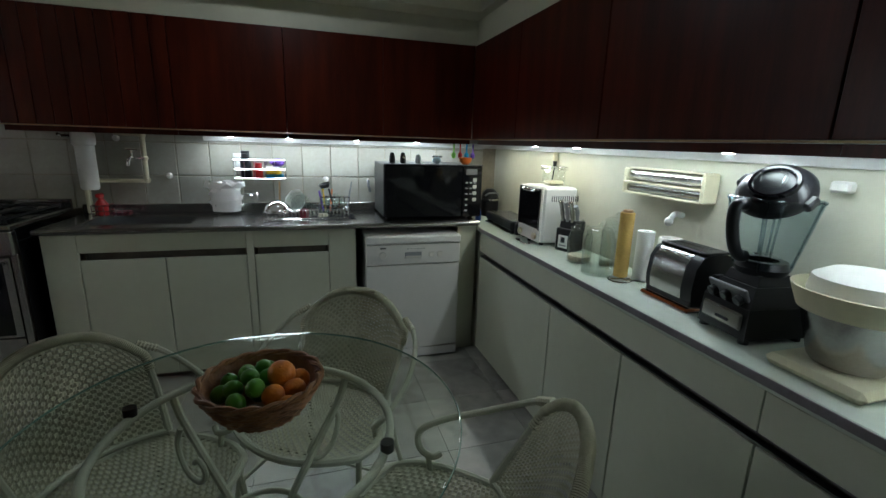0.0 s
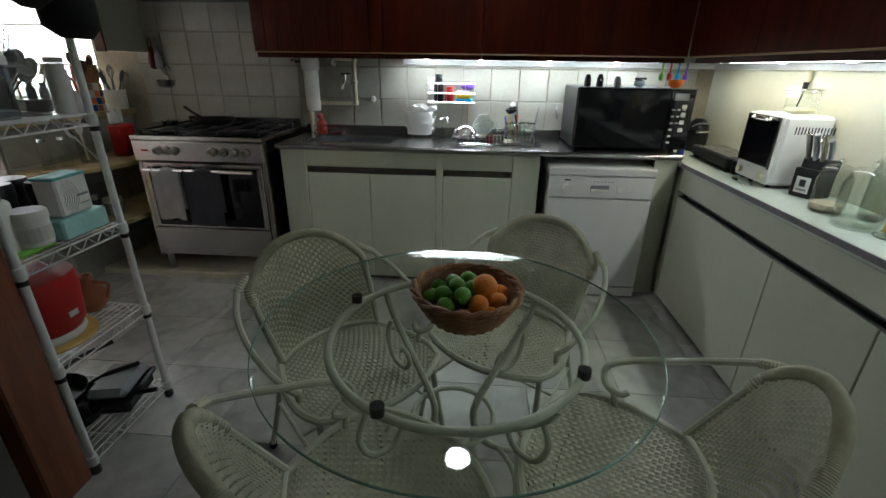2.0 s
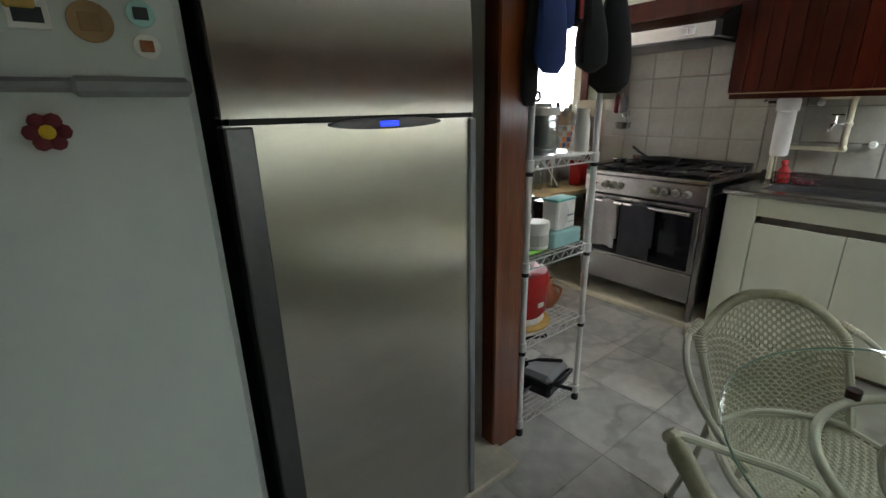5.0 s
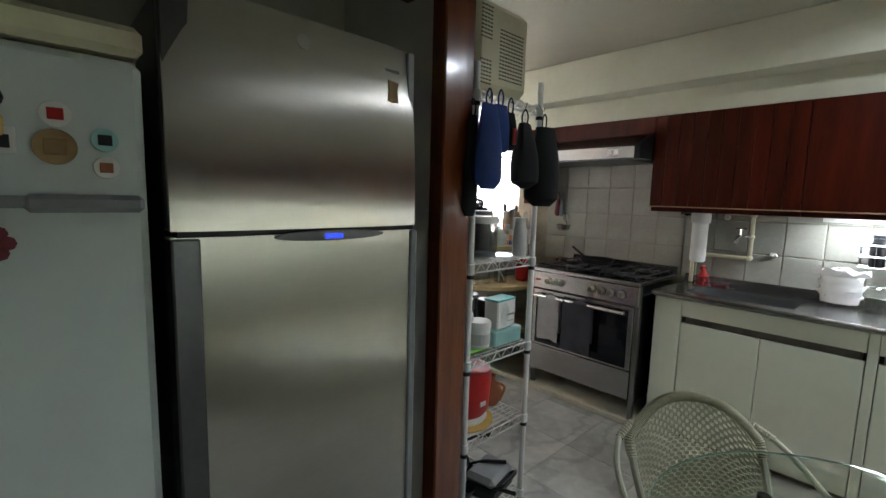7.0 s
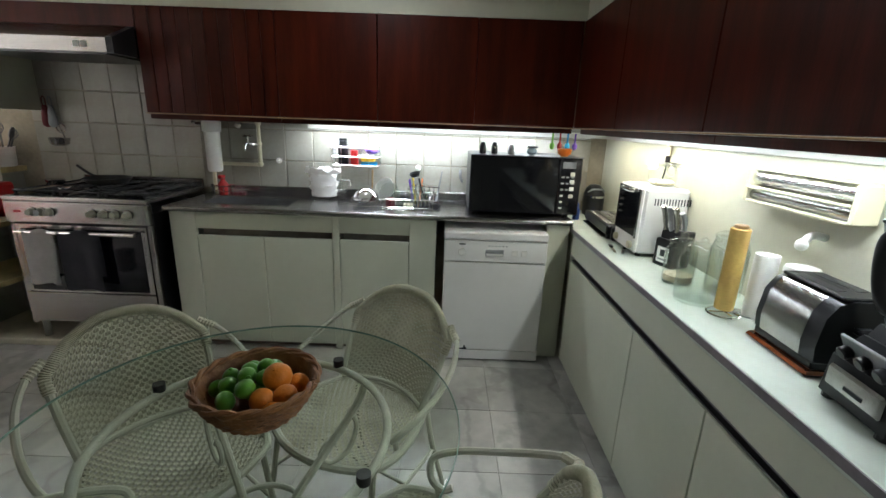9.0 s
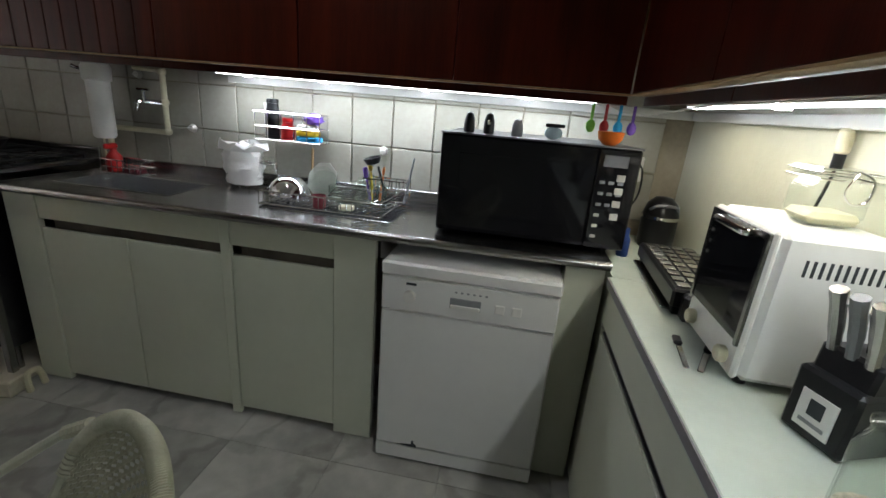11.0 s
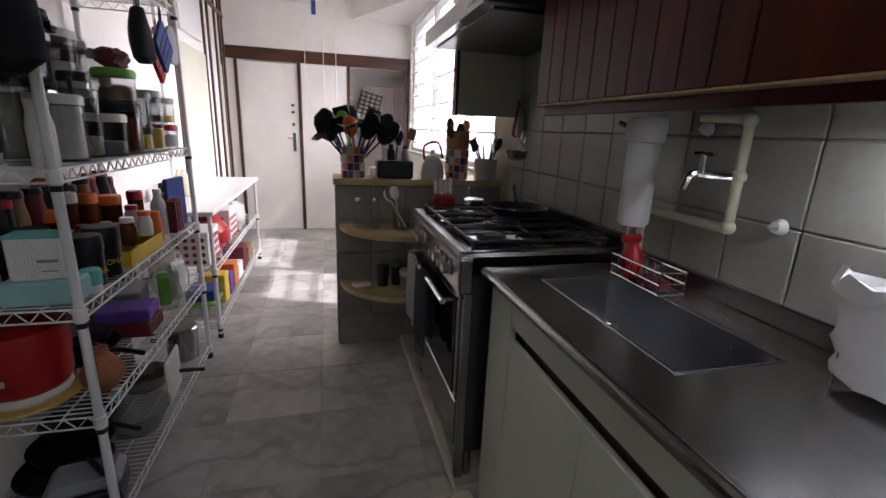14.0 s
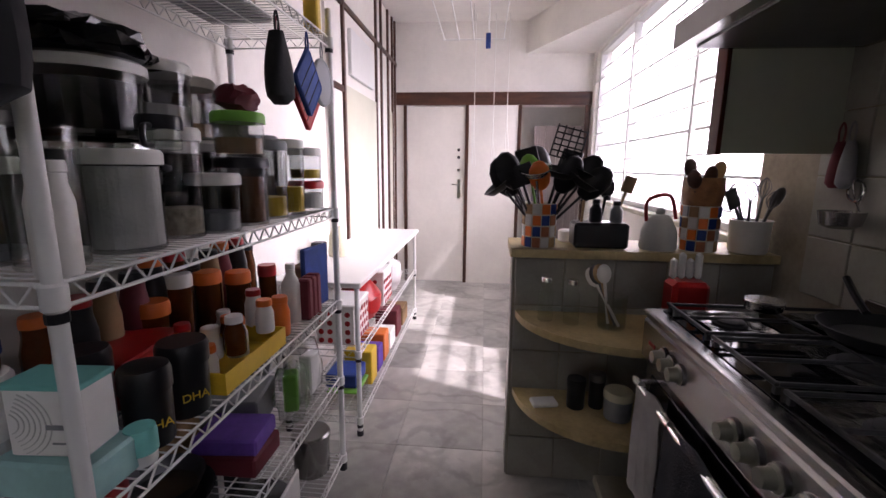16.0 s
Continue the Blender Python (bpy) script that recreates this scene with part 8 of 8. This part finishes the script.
part("pillar", bx(B(), 0.115, -0.04, 0.028, 0.16, 0.04, 0.20, 0.012), "cream_plastic", mx_)

# dispenser and hook on the painted wall
fd = thing("foil_dispenser", WE - 0.004, 3.235, 1.185, "cream wall dispenser with foil and film rolls", "dispenser")
for y in (0.0, 0.395):
    part("bracket", bx(B(), -0.075, y, 0, 0.0, y + 0.014, 0.105, 0.02), "cream_plastic", fd)
part("back_rail", bx(B(), -0.01, 0.014, 0.004, -0.002, 0.395, 0.10, 0.002), "cream_plastic", fd)
part("foil_roll", tube(B(), [(-0.038, 0.015, 0.078), (-0.038, 0.395, 0.078)], 0.023, 16), "foil", fd, "shiny foil roll", True)
part("film_roll", tube(B(), [(-0.042, 0.015, 0.024), (-0.042, 0.395, 0.024)], 0.018, 14), "steel", fd, "", True)
part("cutter", bx(B(), -0.078, 0.014, 0.044, -0.066, 0.395, 0.052, 0.002), "cream_plastic", fd)
part("cutter", bx(B(), -0.070, 0.014, 0.0, -0.058, 0.395, 0.008, 0.002), "cream_plastic", fd)
part("top_cover", bx(B(), -0.06, 0.014, 0.101, -0.004, 0.395, 0.107, 0.002), "cream_plastic", fd)
hk = thing("wall_hook", WE - 0.002, 3.375, 1.125, "white plastic wall hook on the painted wall", "hook")
part("arm", tube(B(), bez([(0, 0, 0.0), (-0.04, 0.0, 0.005), (-0.06, 0.0, -0.02)], 4), 0.011, 10), "white_plastic", hk, "", True)
part("knob", ball(B(), 0.017, (-0.062, 0, -0.022), n=12), "white_plastic", hk, "", True)
boxy("white_clip", WE - 0.02, 2.86, 1.27, 0.03, 0.05, 0.03, "white_plastic", "small white plastic clip on the wall", "clip")

# ---- magnets on the freezer ----
FX = 1.3465


def magnet(y, z, r, m1, m2, label, square=False):
    t = thing("fridge_magnet", FX, y, z + 0.016, label, "magnet", "magnets on the freezer")
    if square:
        part("tile", bx(B(), 0, -r, -r * 0.85, 0.005, r, r * 0.85, 0.001), m1, t)
        part("picture", bx(B(), 0.0045, -r * 0.7, -r * 0.5, 0.0062, r * 0.7, r * 0.35), m2, t, "small printed picture")
    else:
        part("disc", cyl(B(), r, 0, 0.005, 20, bev=0.001, m=pose(0, 0, 0, 0, 90)), m1, t, "", True)
        part("picture", bx(B(), 0.0048, -r * 0.5, -r * 0.45, 0.0064, r * 0.5, r * 0.45, 0.001), m2, t, "small printed picture")
    return t


magnet(1.947, 1.518, 0.021, "paper", "red", "round white magnet with a red print on the freezer door")
magnet(1.944, 1.465, 0.029, "wood_pale", "card_brown", "round beige souvenir magnet on the freezer door")
magnet(2.010, 1.482, 0.020, "teal_pale", "ink", "round grey green magnet on the freezer door")
magnet(2.010, 1.435, 0.019, "paper", "terracotta", "round white magnet with a pink print")
magnet(1.874, 1.470, 0.024, "paper", "ink", "square picture tile magnet on the freezer door", True)
magnet(1.817, 1.470, 0.024, "teal_pale", "terracotta", "square picture tile magnet with a red balloon", True)
magnet(1.757, 1.470, 0.027, "paper", "maroon", "square picture tile magnet with a red car", True)
mo = thing("bottle_opener_magnet", FX, 1.868, 1.49, "small bottle opener magnet on the freezer door", "magnet", "magnets on the freezer")
part("bottle", bx(B(), 0, -0.018, 0, 0.008, 0.018, 0.035, 0.006), "film_roll", mo)
part("opener", tube(B(), [(0.005, 0.016 * math.cos(a), 0.06 + 0.014 * math.sin(a)) for a in (2 * math.pi * i / 14 for i in range(14))], 0.005, 6, True), "black", mo, "", True)
for y, z, m1 in ((1.86, 1.325, "maroon"), (1.76, 1.33, "ink")):
    t = thing("flower_magnet", FX, y, z, "flower shaped magnet with a yellow centre", "magnet", "magnets on the freezer")
    for i in range(6):
        part("petal", ball(B(), 0.012, (0.004, 0.018 * math.cos(i * 1.047), 0.018 * math.sin(i * 1.047)), 0.4, 1, 1, 8), m1, t, "", True)
    part("centre", ball(B(), 0.011, (0.007, 0, 0), 0.5, 1, 1, 10), "yellow", t, "", True)
simple("red_slice_magnet", prism(B(), [(0.03 * math.cos(a), 0.03 * math.sin(a)) for a in (math.pi * i / 10 for i in range(11))], 0, 0.006, pose(0, 0, 0, 0, 90, 0)), "red", (FX, 1.745, 1.255), "red half-round magnet on the freezer door", "magnet")

# ---- passage: ceiling clothes rack, ropes, pipe blocks ----
cr = thing("clothes_rack", -2.2, 3.95, PCEIL, "white wire clothes rack hoisted under the passage ceiling", "clothes rack")
for y in (-0.28, -0.14, 0.0, 0.14, 0.28):
    part("bar", tube(B(), [(-0.55, y, -0.32), (0.75, y, -0.32)], 0.006, 8), "white_enamel", cr, "", True)
for x in (-0.55, 0.75):
    part("end_bar", tube(B(), [(x, -0.30, -0.32), (x, 0.30, -0.32)], 0.007, 8), "white_enamel", cr, "", True)
    part("hanger", tube(B(), [(x, 0, -0.32), (x, 0, 0.0)], 0.003, 6), "white_enamel", cr)
for y, z1_ in ((3.96, 1.35), (4.16, 1.38), (4.30, 1.5)):
    rp_ = simple("hoist_cord", tube(B(), bez([(0, 0, PCEIL - 0.002), (0.0, 0.0, 1.9), (0.01, 0.005, z1_ + 0.25), (0.015, 0.02, z1_), (0.0, -0.01, z1_ + 0.05), (0.005, 0.0, z1_ + 0.5)], 6), 0.004, 6), "white_plastic", (XE + 0.25, y, 0), "thin white hoist cord hanging in the passage", "cord", "hoist cords")
tgx = thing("blue_tag", -2.08, 4.086, 2.33, "small blue tag hanging from the clothes rack", "tag")
part("tag", bx(B(), -0.004, -0.02, -0.05, 0.004, 0.02, 0.07, 0.003), "blue", tgx)
part("string", tube(B(), [(0, 0, 0.07), (0.03, -0.01, 0.20)], 0.002, 5), "white_plastic", tgx)
lb2 = thing("drain_pipe", 1.352, 4.60, 0.0, "short cream drain pipe at the foot of the sink cabinet", "pipe")
part("run", tube(B(), bez([(0, 0.03, 0.0), (0, 0.02, 0.06), (0.0, 0.0, 0.085), (0, -0.035, 0.075), (0.01, -0.04, 0.0)], 4), 0.013, 8), "cream_plastic", lb2, "", True)
boxy("stone_block", 1.29, 4.53, 0.0, 0.09, 0.07, 0.075, "stone", "small worn stone block beside the plinth", "block", rz=8)
